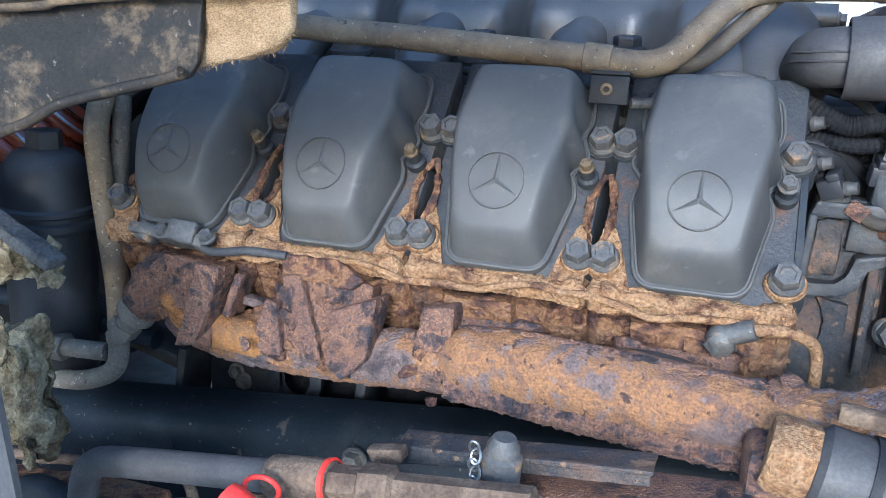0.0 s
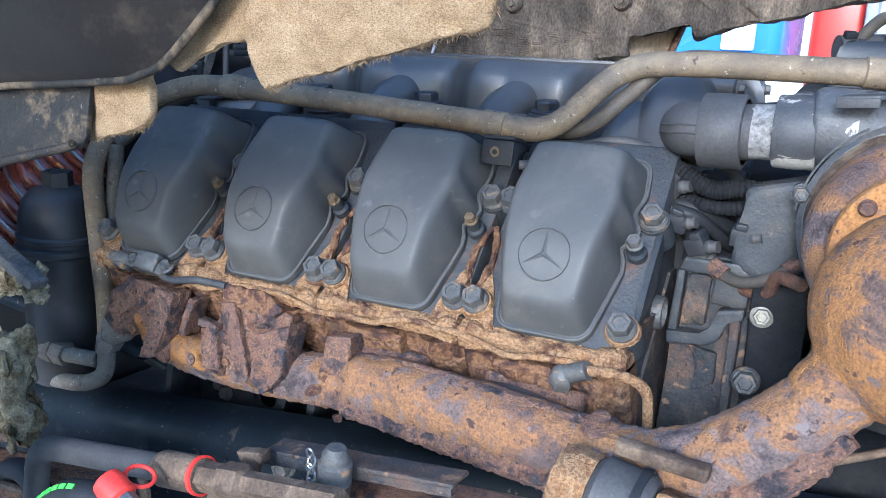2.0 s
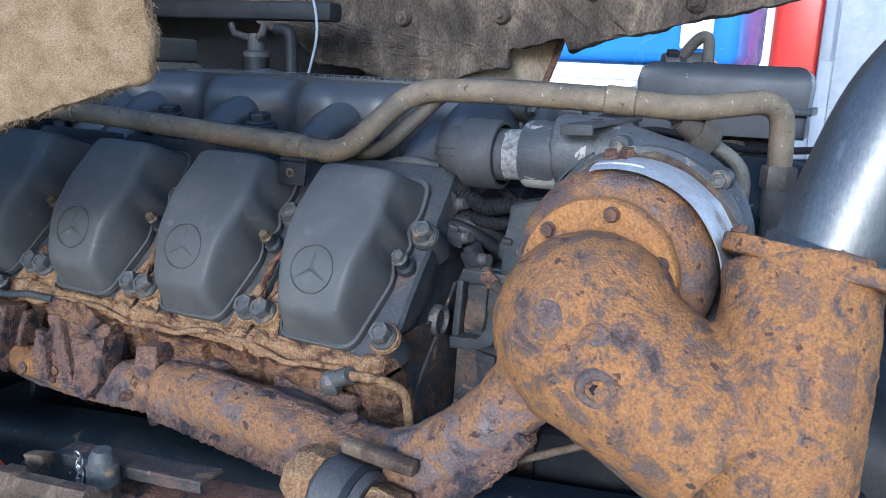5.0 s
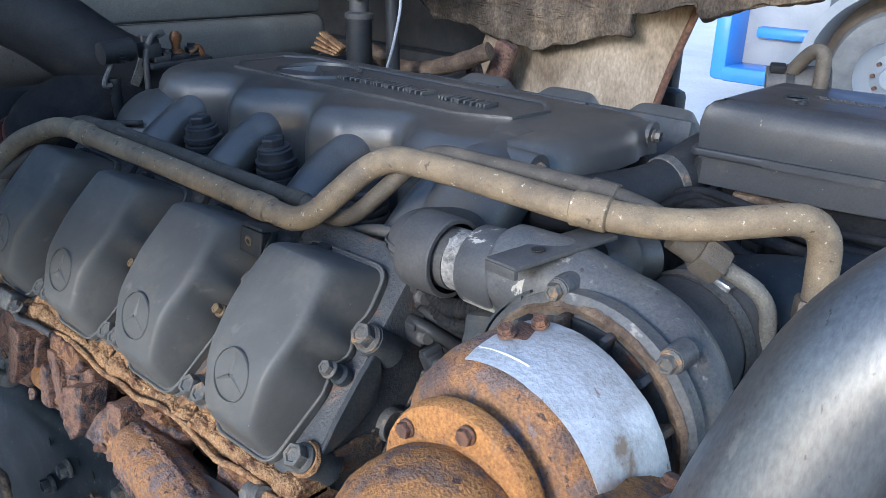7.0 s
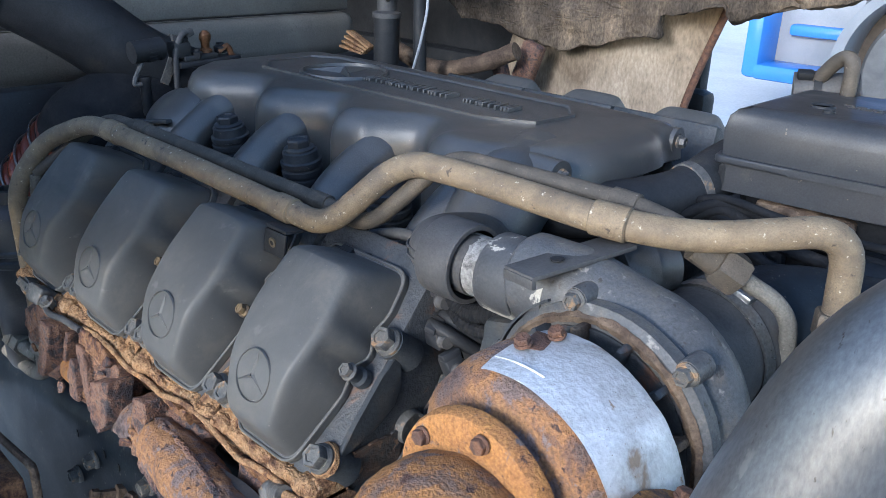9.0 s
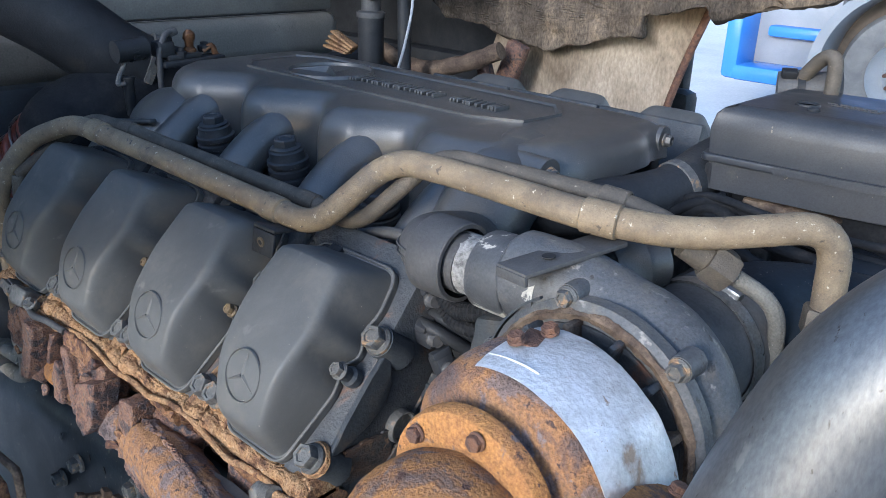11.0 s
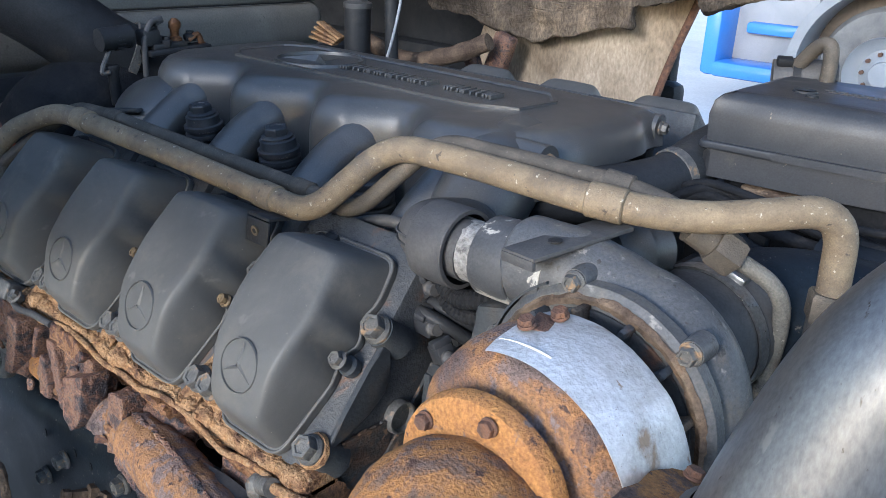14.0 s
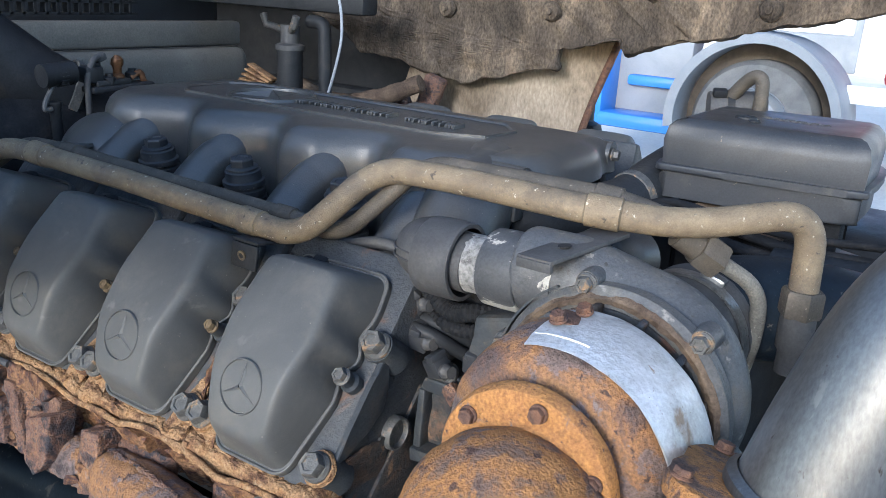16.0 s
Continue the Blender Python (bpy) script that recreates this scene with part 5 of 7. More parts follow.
# ---- coolant pipes ----
pipe_a = thing("coolant_pipe", (-0.1, 0.15, 1.08), "khaki painted steel coolant pipe bent over the engine", "pipe", "coolant pipes")
LINE_A = [(-0.598, 0.026, 1.08), (-0.598, 0.026, 1.13), (-0.613, 0.028, 1.23), (-0.622, 0.028, 1.32), (-0.605, 0.07, 1.385), (-0.525, 0.103, 1.42), (-0.46, 0.104, 1.421), (-0.3, 0.116, 1.413), (-0.11, 0.127, 1.401),
          (-0.052, 0.133, 1.396), (0.012, 0.18, 1.472), (0.1, 0.18, 1.475), (0.25, 0.176, 1.474), (0.31, 0.213, 1.468), (0.396, 0.287, 1.482), (0.399, 0.288, 1.40)]
bm = bmesh.new()
tube(bm, rounded_line(LINE_A, 0.035, 8), 0.0128, 22)
part("pipe", bm, KHAKI, pipe_a)
for a, b in (((-0.468, 0.1045, 1.4215), (-0.44, 0.106, 1.42)), ((-0.125, 0.1262, 1.4022), (-0.098, 0.128, 1.4)), ((0.235, 0.1765, 1.4745), (0.265, 0.184, 1.473))):
    a, b = Vector(a), Vector(b)
    bm = bmesh.new()
    d = (b - a).length
    lathe(bm, [(0.0125, 0), (0.0146, 0.0012), (0.0146, d - 0.0012), (0.0125, d)], frame_of(a, b - a), 24)
    part("sleeve", bm, KHAKI, pipe_a)
bm = bmesh.new()
prof = [(0, 0), (0.017, 0), (0.0185, 0.003), (0.0185, 0.022), (0.017, 0.025), (0, 0.025)]
lathe(bm, prof, pose(0.399, 0.288, 1.388), 6)
part("nut", roughen(bm, 0.0004, 90), KHAKI_DARK, pipe_a, "crusted hexagon union nut")
bm = bmesh.new()
lathe(bm, [(0, 0), (0.0125, 0), (0.0125, 0.02), (0.0155, 0.024), (0.0155, 0.055), (0, 0.055)], pose(0.399, 0.288, 1.334), 20)
part("adaptor", bm, RUBBER, pipe_a, "dark adaptor below the nut")
bm = bmesh.new()
lathe(bm, [(0, 0), (0.0205, 0), (0.0215, 0.004), (0.0215, 0.018), (0.017, 0.022), (0.0145, 0.025), (0.0145, 0.036), (0, 0.036)], frame_of((-0.56, 0.02, 1.121), (-0.66, 0.03, -0.75)), 20)
lathe(bm, [(0, 0.034), (0.0175, 0.034), (0.0175, 0.05), (0.013, 0.053), (0.0125, 0.064), (0, 0.064)], frame_of((-0.56, 0.02, 1.121), (-0.66, 0.03, -0.75)), 6)
part("union", roughen(bm, 0.0006, 80), PIPE_GREY, pipe_a, "crusted grey union")

pipe_b = thing("coolant_pipe", (-0.1, 0.17, 1.3), "dark khaki thinner coolant pipe running beside the first", "pipe", "coolant pipes")
LINE_B = [(-0.575, 0.06, 1.11), (-0.597, 0.05, 1.163), (-0.611, 0.05, 1.237), (-0.604, 0.054, 1.34), (-0.54, 0.135, 1.42), (-0.455, 0.142, 1.421), (-0.3, 0.155, 1.412), (-0.09, 0.168, 1.402), (-0.025, 0.165, 1.395), (0.055, 0.2, 1.482),
          (0.15, 0.212, 1.48), (0.245, 0.22, 1.478), (0.29, 0.225, 1.468), (0.312, 0.227, 1.45)]
bm = bmesh.new()
tube(bm, rounded_line(LINE_B[3:], 0.03, 8), 0.0088, 18)
part("pipe", bm, KHAKI_DARK, pipe_b)
bm = bmesh.new()
tube(bm, rounded_line(LINE_B[:3] + [(-0.6075, 0.052, 1.29), LINE_B[3]], 0.03, 8), 0.0098, 18)
part("riser", bm, PIPE_GREY, pipe_b, "grey weathered riser")
for a, b in (((-0.46, 0.1415, 1.4212), (-0.435, 0.1435, 1.42)), ((-0.115, 0.1664, 1.4033), (-0.09, 0.168, 1.402)), ((0.225, 0.2185, 1.4787), (0.25, 0.221, 1.477))):
    a, b = Vector(a), Vector(b)
    bm = bmesh.new()
    d = (b - a).length
    lathe(bm, [(0.0085, 0), (0.0103, 0.001), (0.0103, d - 0.001), (0.0085, d)], frame_of(a, b - a), 20)
    part("sleeve", bm, KHAKI_DARK, pipe_b)
bm = bmesh.new()
m = frame_of((0.302, 0.222, 1.458), (0.6, 0.42, -0.45))
lathe(bm, [(0, 0), (0.0125, 0), (0.0125, 0.022), (0, 0.022)], m, 20)
lathe(bm, [(0, 0.022), (0.0165, 0.022), (0.018, 0.025), (0.018, 0.042), (0.0165, 0.046), (0, 0.046)], m, 6)
part("nut", roughen(bm, 0.0004, 90), KHAKI_DARK, pipe_b, "crusted hexagon union nut")
bm = bmesh.new()
tube(bm, rounded_line([(0.33, 0.242, 1.437), (0.367, 0.27, 1.41), (0.366, 0.29, 1.36), (0.352, 0.3, 1.28)], 0.025), 0.0072, 16)
part("lower_tube", bm, PIPE_GREY, pipe_b)

saddle = thing("pipe_saddle", (0.24, 0.13, 1.44), "flat dark steel strap under the coolant pipe", "bracket")
bm = bmesh.new()
slab(bm, [(-0.017, -0.055), (0.017, -0.055), (0.017, 0.05), (-0.017, 0.05)], 0.004, pose(0.248, 0.138, 1.452, 3, -4, -12), 0.001)
slab(bm, [(-0.017, 0), (0.017, 0), (0.017, 0.004), (-0.017, 0.004)], 0.008, pose(0.248, 0.138, 1.452, 3, -4, -12) @ pose(0, -0.056, -0.006), 0.001)
part("strap", bm, RUBBER, saddle)
bm = bmesh.new()
lathe(bm, [(0, 0), (0.0055, 0), (0.0055, 0.0006), (0, 0.0006)], pose(0.246, 0.118, 1.4568, 3, -4), 16)
part("hole", bm, DARK, saddle, "dark round hole")

# ---- boxes and hoses behind the turbocharger ----
tank = thing("breather_box", (0.31, 0.56, 1.43), "dark grey plastic box with a rounded lid and moulded writing", "plastic box")
TANK = [(0.198, 0.472), (0.39, 0.49), (0.408, 0.52), (0.405, 0.66), (0.37, 0.69), (0.21, 0.67), (0.192, 0.64), (0.19, 0.49)]
bm = bmesh.new()
rings = []
for dz, d in ((0.0, 0.004), (0.03, 0.002), (0.045, 0.006), (0.052, 0.014), (0.0545, 0.024)):
    rings.append([bm.verts.new((p.x, p.y, 1.465 + dz)) for p in corner_smooth(inset_outline(TANK, d), 3)])
for a, b in zip(rings, rings[1:]):
    for k in range(len(a)):
        bm.faces.new((a[k], a[(k + 1) % len(a)], b[(k + 1) % len(a)], b[k]))
bm.faces.new(rings[-1])
bm.faces.new(rings[0][::-1])
lid = part("lid", bm, BOX, tank, angle=50)
bm = bmesh.new()
slab(bm, [tuple(p) for p in corner_smooth(inset_outline(TANK, -0.004), 3)], 0.008, Matrix.Translation((0, 0, 1.459)), 0.002)
part("rim", bm, BOX, tank)
bm = bmesh.new()
slab(bm, [tuple(p) for p in corner_smooth(inset_outline(TANK, 0.004), 3)], 0.03, Matrix.Translation((0, 0, 1.428)), 0.004)
part("body", bm, BOX, tank, angle=50)
# inset base, its near-black colour standing for the shade under the rim
bm = bmesh.new()
slab(bm, [tuple(p) for p in corner_smooth(inset_outline(TANK, 0.03), 3)], 0.12, Matrix.Translation((0, 0, 1.31)), 0.006)
part("base", bm, OILY_SHADE, tank)
for p, r in (((0.262, 0.553), 0.012), ((0.278, 0.527), 0.006)):
    bm = bmesh.new()
    lathe(bm, [(0, 0.0), (r * 0.8, 0.0), (r, 0.0022), (r * 1.12, 0.0), (r * 1.12, -0.001)], pose(*p, 1.5195), 20)
    part("dimple", bm, DARK, lid)
for k in range(6):
    bm = bmesh.new()
    box(bm, (0.011, 0.0035, 0.0012), pose(0.278 + 0.0135 * k, 0.585 - 0.001 * k, 1.52), 0)
    part("letter_bar", bm, BOX, lid)
for k in range(4):
    bm = bmesh.new()
    box(bm, (0.011, 0.0035, 0.0012), pose(0.285 + 0.0135 * k, 0.575 - 0.001 * k, 1.52), 0)
    part("letter_bar", bm, BOX, lid)

tray = thing("box_bracket", (0.32, 0.55, 1.39), "sand-caked steel bracket under the plastic box", "bracket")
bm = bmesh.new()
box(bm, (0.1, 0.05, 0.028), pose(0.285, 0.512, 1.408, 0, 2, 5), 0.004)
part("plate", roughen(dice(bm, 3), 0.003, 60), IRON, tray, "caked with sandy dirt", angle=25)
bm = bmesh.new()
box(bm, (0.02, 0.03, 0.09), pose(0.262, 0.505, 1.37, 6, 0, 5), 0.004)
part("leg", roughen(dice(bm, 2), 0.0016, 60), PAINT_RUST, tray)
for k, (dz, rr) in enumerate(((0.0, 0.006), (-0.016, 0.0075), (0.014, 0.0045), (-0.034, 0.006))):
    bm = bmesh.new()
    tube(bm, smooth_line([(0.17, 0.43 + 0.012 * k, 1.395 + dz), (0.22, 0.44, 1.425 + 0.4 * dz), (0.28, 0.455 - 0.008 * k, 1.412 + dz), (0.35, 0.46, 1.4 + dz), (0.45, 0.45, 1.405 + 1.3 * dz)], 6), rr, 10)
    single("engine_cable", bm, OILY_SHADE, "black cable sagging below the plastic box", "cable", "cables below the plastic box")

stub = thing("breather_hose", (0.24, 0.64, 1.5), "grey bent hose with a jubilee clip on the plastic box", "hose")
bm = bmesh.new()
tube(bm, smooth_line([(0.2, 0.664, 1.513), (0.216, 0.66, 1.535), (0.232, 0.655, 1.554), (0.245, 0.65, 1.56), (0.2525, 0.647, 1.549), (0.2535, 0.646, 1.5)], 7), 0.0086, 18)
part("hose", bm, KHAKI_DARK, stub)
bm = bmesh.new()
tube(bm, [(0.185, 0.66, 1.513), (0.25, 0.69, 1.518)], 0.022, 20)
part("thick_hose", bm, RUBBER, stub)
bm = bmesh.new()
lathe(bm, [(0.022, 0), (0.0235, 0), (0.0235, 0.009), (0.022, 0.009)], frame_of((0.205, 0.668, 1.515), (0.9, 0.4, 0.05)), 24)
box(bm, (0.018, 0.012, 0.01), pose(0.2, 0.652, 1.535, 20, 0, 30), 0.002)
part("clip", bm, DARK, stub)

hose = thing("air_hose", (0.2, 0.4, 1.38), "black rubber hose curving behind the intake manifold", "hose")
bm = bmesh.new()
tube(bm, smooth_line([(0.06, 0.34, 1.40), (0.11, 0.37, 1.405), (0.16, 0.45, 1.415), (0.18, 0.52, 1.44), (0.19, 0.6, 1.455), (0.18, 0.7, 1.45)], 6), 0.03, 22)
part("hose", bm, DARK, hose)
bm = bmesh.new()
lathe(bm, [(0.0298, 0), (0.0318, 0.001), (0.0318, 0.011), (0.0298, 0.012)], frame_of((0.166, 0.466, 1.42), (0.3, 1, 0.25)), 28)
part("clip", bm, BOLT, hose, "dull steel clip")
inlet = thing("turbo_inlet_hose", (0.32, 0.28, 1.3), "black rubber hose clamped to the compressor inlet", "hose")
bm = bmesh.new()
tube(bm, smooth_line([(0.3, 0.215, 1.345), (0.303, 0.26, 1.35), (0.31, 0.3, 1.355)], 4), 0.058, 28)
part("sleeve", bm, RUBBER, inlet)
bm = bmesh.new()
lathe(bm, [(0.058, 0), (0.0605, 0), (0.0605, 0.012), (0.058, 0.012)], frame_of((0.305, 0.265, 1.351), (0.12, 1, 0.1)), 36)
box(bm, (0.024, 0.014, 0.012), pose(0.325, 0.272, 1.408, 0, 20), 0.003)
part("clip", bm, ZINC, inlet, "steel worm-drive clip")
bm = bmesh.new()
tube(bm, smooth_line([(0.308, 0.29, 1.354), (0.33, 0.34, 1.362), (0.39, 0.38, 1.36), (0.48, 0.4, 1.35), (0.6, 0.41, 1.34)], 6), 0.052, 28)
part("metal_pipe", roughen(bm, 0.0006, 40), RAIL, inlet, "blue-black painted metal pipe")
bm = bmesh.new()
lathe(bm, [(0, 0), (0.03, 0), (0.034, 0.006), (0.034, 0.03), (0.028, 0.034), (0.026, 0.06), (0, 0.06)], frame_of((0.235, 0.21, 1.415), (0.35, 1, 0.0)), 28)
single("thermostat_cap", bm, PLENUM, "blue-black round cap behind the charge-air hose", "engine cap")
# made-up dark blocks that fill the shaded gaps between the parts
for name, size, p, lab in (("fuel_filter_housing", (0.1, 0.12, 0.1), (0.11, 0.27, 1.3, 0, 0, 8), "added dark block filling the gap behind the last head"),
                           ("water_pump", (0.2, 0.18, 0.16), (0.28, 0.42, 1.24, 0, 0, -12), "added dark block filling the gap low behind the turbocharger"),
                           ("alternator", (0.2, 0.16, 0.16), (0.42, 0.5, 1.3, 0, 10, 5), "added dark block filling the shade behind the turbocharger")):
    t = thing(name, p[:3], lab, "engine part")
    bm = bmesh.new()
    box(bm, size, pose(*p), 0.02, 3)
    tube(bm, [Vector(p[:3]) + Vector((-size[0] * 0.4, -size[1] * 0.3, size[2] * 0.45)), Vector(p[:3]) + Vector((size[0] * 0.3, -size[1] * 0.35, size[2] * 0.5))], size[2] * 0.18, 14)
    part("body", bm, DARK, t)
    piece("bolt", SMALL_BOLT, frame_of(Vector(p[:3]) + Vector((0.02, -size[1] * 0.5, size[2] * 0.3)), (0, -1, 0.2)), t)
bundle = thing("cable_bundle", (0.1, 0.25, 1.3), "bundle of black ribbed cables by the last head", "cable")
for k in range(5):
    bm = bmesh.new()
    z = 1.33 - 0.018 * k
    tube(bm, smooth_line([(0.03, 0.33 + 0.01 * k, z - 0.03), (0.06, 0.26 + 0.01 * k, z), (0.12, 0.2 + 0.012 * k, z + 0.006), (0.17, 0.215 + 0.01 * k, z + 0.012), (0.26, 0.26, z)], 5), 0.008 - 0.0006 * k, 10)
    part("cable", bm, OILY_SHADE, bundle)

# temperature sensor with its rusted tube at the end of the head
sensor = thing("sensor_pipe", (0.05, 0.0, 1.15), "zinc banjo union with a rusty thin tube", "pipe")
bm = bmesh.new()
lathe(bm, [(0, 0), (0.0125, 0), (0.0125, 0.012), (0.009, 0.016), (0, 0.016)], frame_of((0.028, 0.004, 1.178), (0.3, -0.6, 0.75)), 6)
ball(bm, (0.03, 0.0, 1.185), 0.012)
tube(bm, [(0.03, -0.0, 1.187), (0.055, -0.004, 1.198)], 0.009, 12)
part("union", bm, BOLT, sensor)
bm = bmesh.new()
tube(bm, rounded_line([(0.05, -0.002, 1.196), (0.08, -0.002, 1.2), (0.105, 0.02, 1.185), (0.108, 0.03, 1.12)], 0.025), 0.005, 12)
part("tube", roughen(bm, 0.0005, 80), RUST_SAND, sensor)

# grey tube and loom beside the last head
bm = bmesh.new()
tube(bm, smooth_line([(-0.112, 0.185, 1.338), (-0.06, 0.19, 1.368), (0.0, 0.19, 1.389), (0.04, 0.2, 1.385)], 6), 0.0065, 12)
single("vent_tube", bm, RUBBER, "grey thin tube crossing the valley beside the bracket", "tube")
loom = thing("ribbed_loom", (0.0, 0.17, 1.33), "black ribbed cable loom with plugs beside the last head", "cable")
path = smooth_line([(-0.11, 0.165, 1.357), (-0.055, 0.17, 1.344), (0.014, 0.172, 1.352), (0.076, 0.178, 1.348), (0.12, 0.21, 1.31)], 24)
bm = bmesh.new()
tube(bm, path, [0.0062 + 0.0011 * (i % 2) for i in range(len(path))], 12)
part("conduit", bm, DARK, loom, angle=20)
for p, d in (((-0.075, 0.16, 1.36), 20), ((-0.01, 0.158, 1.362), -15), ((0.05, 0.165, 1.362), 35)):
    bm = bmesh.new()
    box(bm, (0.026, 0.02, 0.018), pose(*p, 25, 0, d), 0.003)
    box(bm, (0.014, 0.024, 0.006), pose(p[0], p[1], p[2] + 0.011, 25, 0, d), 0.002)
    plug = part("plug", bm, DARK, loom)
    for k in range(2):
        bm = bmesh.new()
        tube(bm, smooth_line([p, (p[0] + 0.02, p[1] + 0.01, p[2] + 0.008 * k), (p[0] + 0.045, p[1] + 0.02, p[2] - 0.02)], 5), 0.0024, 8)
        part("wire", bm, RUBBER, plug)

# crowded corner between the last head and the turbocharger
harness = thing("corner_harness", (0.1, 0.17, 1.31), "black ribbed cables and plugs crowded behind the last head", "cable")
for k, (line, r) in enumerate((
        ([(0.06, 0.19, 1.375), (0.085, 0.17, 1.366), (0.115, 0.165, 1.352), (0.145, 0.17, 1.356), (0.19, 0.2, 1.35)], 0.0085),
        ([(0.055, 0.2, 1.35), (0.09, 0.175, 1.338), (0.13, 0.17, 1.334), (0.17, 0.19, 1.34)], 0.0065),
        ([(0.07, 0.2, 1.39), (0.09, 0.18, 1.34), (0.1, 0.17, 1.3), (0.12, 0.175, 1.27)], 0.006),
        ([(0.09, 0.19, 1.385), (0.13, 0.18, 1.37), (0.17, 0.2, 1.32), (0.2, 0.22, 1.28)], 0.005))):
    path = smooth_line(line, 16)
    bm = bmesh.new()
    tube(bm, path, [r + (0.0012 * (i % 2) if k < 2 else 0) for i in range(len(path))], 12)
    part("cable", bm, OILY_SHADE, harness, angle=20)
for p, a in (((0.086, 0.158, 1.317), 15), ((0.11, 0.155, 1.296), -20), ((0.075, 0.165, 1.352), 40), ((0.15, 0.16, 1.31), 5)):
    bm = bmesh.new()
    box(bm, (0.022, 0.018, 0.02), pose(*p, 15, a, a), 0.003)
    box(bm, (0.012, 0.02, 0.008), pose(p[0], p[1] - 0.004, p[2] + 0.012, 15, a, a), 0.002)
    plug = part("plug", bm, BOX, harness)
    bm = bmesh.new()
    lathe(bm, [(0, 0), (0.007, 0), (0.0075, 0.004), (0.006, 0.006), (0.006, 0.012), (0, 0.012)], frame_of((p[0] + 0.01, p[1] - 0.004, p[2]), (1, -0.3, 0.2)), 14)
    part("collar", bm, RUBBER, plug)

# ---- chassis ----
rail = thing("frame_rail", (-0.2, 0.06, 0.72), "dark blue-black painted chassis rail with bolts and holes", "chassis rail")
RAIL_SLOPE = 0.115  # the frame climbs towards the gearbox end


def on_rail(x, y, z):
    """A place on the frame, given as it would lie beside x = -0.45."""
    return (x, y, z + RAIL_SLOPE * (x + 0.45))


def rail_pose(x, y, z):
    return frame_of(on_rail(x, y, z), (0, -1, 0), x * 400)


bm = bmesh.new()
face = smooth_line([(0, 0.037, 0.93), (0, 0.0375, 0.955), (0, 0.04, 0.973), (0, 0.046, 0.988), (0, 0.057, 1.0), (0, 0.071, 1.0055)], 5)
prof = [(0.036, 0.66)] + [(p.y, p.z) for p in face] + [(0.1, 1.007), (0.1, 0.999), (0.07, 0.998), (0.052, 0.985), (0.045, 0.96), (0.044, 0.66)]
slab(bm, prof, 2.6, Matrix(((0, 0, 1, -1.6), (1, 0, 0, 0), (0, 1, RAIL_SLOPE, -1.15 * RAIL_SLOPE), (0, 0, 0, 1))))
part("channel", bm, RAIL, rail)
for x, z in ((-0.487, 0.936), (-0.312, 0.968), (-0.25, 0.91), (-0.56, 0.88)):
    piece("bolt", HEAD_BOLT, rail_pose(x, 0.036, z), rail)
for x, z in ((-0.544, 0.96), (-0.452, 0.959), (-0.407, 0.955), (-0.288, 0.95), (-0.2, 0.945)):
    bm = bmesh.new()
    lathe(bm, [(0, 0.0), (0.0045, 0.0), (0.0045, 0.0012), (0, 0.0012)], frame_of(on_rail(x, 0.0365, z), (0, -1, 0)) @ Matrix.Diagonal((0.7, 1.5, 1, 1)), 14)
    part("slot", bm, DARK, rail, "dark slot")
for k, (x, z) in enumerate(((-0.4, 0.915), (-0.385, 0.9), (-0.365, 0.92), (-0.42, 0.89))):
    bm = bmesh.new()
    lathe(bm, [(0, 0), (0.013, 0), (0.013, 0.012), (0.008, 0.014), (0.007, 0.034), (0.0095, 0.036), (0.0095, 0.046), (0, 0.047)], frame_of(on_rail(x, 0.037, z), (0.2 * (k % 3 - 1), -1, 0.3)), 6)
    part("fitting", roughen(bm, 0.0006, 80), IRON, rail, "crusted screw fitting")
mount = thing("engine_mount", (-0.5, 0.1, 0.98), "dark painted steel mounting bracket above the chassis rail", "bracket")
bm = bmesh.new()
box(bm, (0.012, 0.075, 0.1), pose(-0.607, 0.17, 0.975, 0, 8, 4), 0.003)
box(bm, (0.11, 0.012, 0.07), pose(-0.55, 0.205, 0.968, 0, -6, 0), 0.004)
part("plate", bm, PAINT, mount, "blue-black painted plate")
bm = bmesh.new()
box(bm, (0.19, 0.05, 0.012), pose(-0.7, 0.16, 1.03, 0, 14, 0), 0.003)
box(bm, (0.19, 0.01, 0.05), pose(-0.7, 0.188, 1.01, 0, 14, 0), 0.003)
part("arm", bm, PAINT, mount)
bm = bmesh.new()
lathe(bm, [(0.022, 0), (0.036, 0), (0.038, 0.012), (0.022, 0.012)], frame_of((-0.47, 0.2, 0.985), (0, -1, 0.1)), 28)
part("eye", bm, PAINT, mount)
bm = bmesh.new()
box(bm, (0.014, 0.05, 0.08), pose(-0.36, 0.17, 1.0, 0, 8, 0), 0.004)
part("web", bm, PAINT, mount)
for x, z in ((-0.561, 0.978), (-0.55, 0.966)):
    piece("bolt", ZINC_BOLT, frame_of((x, 0.198, z), (0, -1, 0.1)), mount)
bm = bmesh.new()
tube(bm, [(-1.2, 0.1, 1.1), (-0.6, 0.09, 1.05)], 0.012, 12)
single("brake_line", bm, RAIL, "dark thick cable running along the chassis rail", "cable")

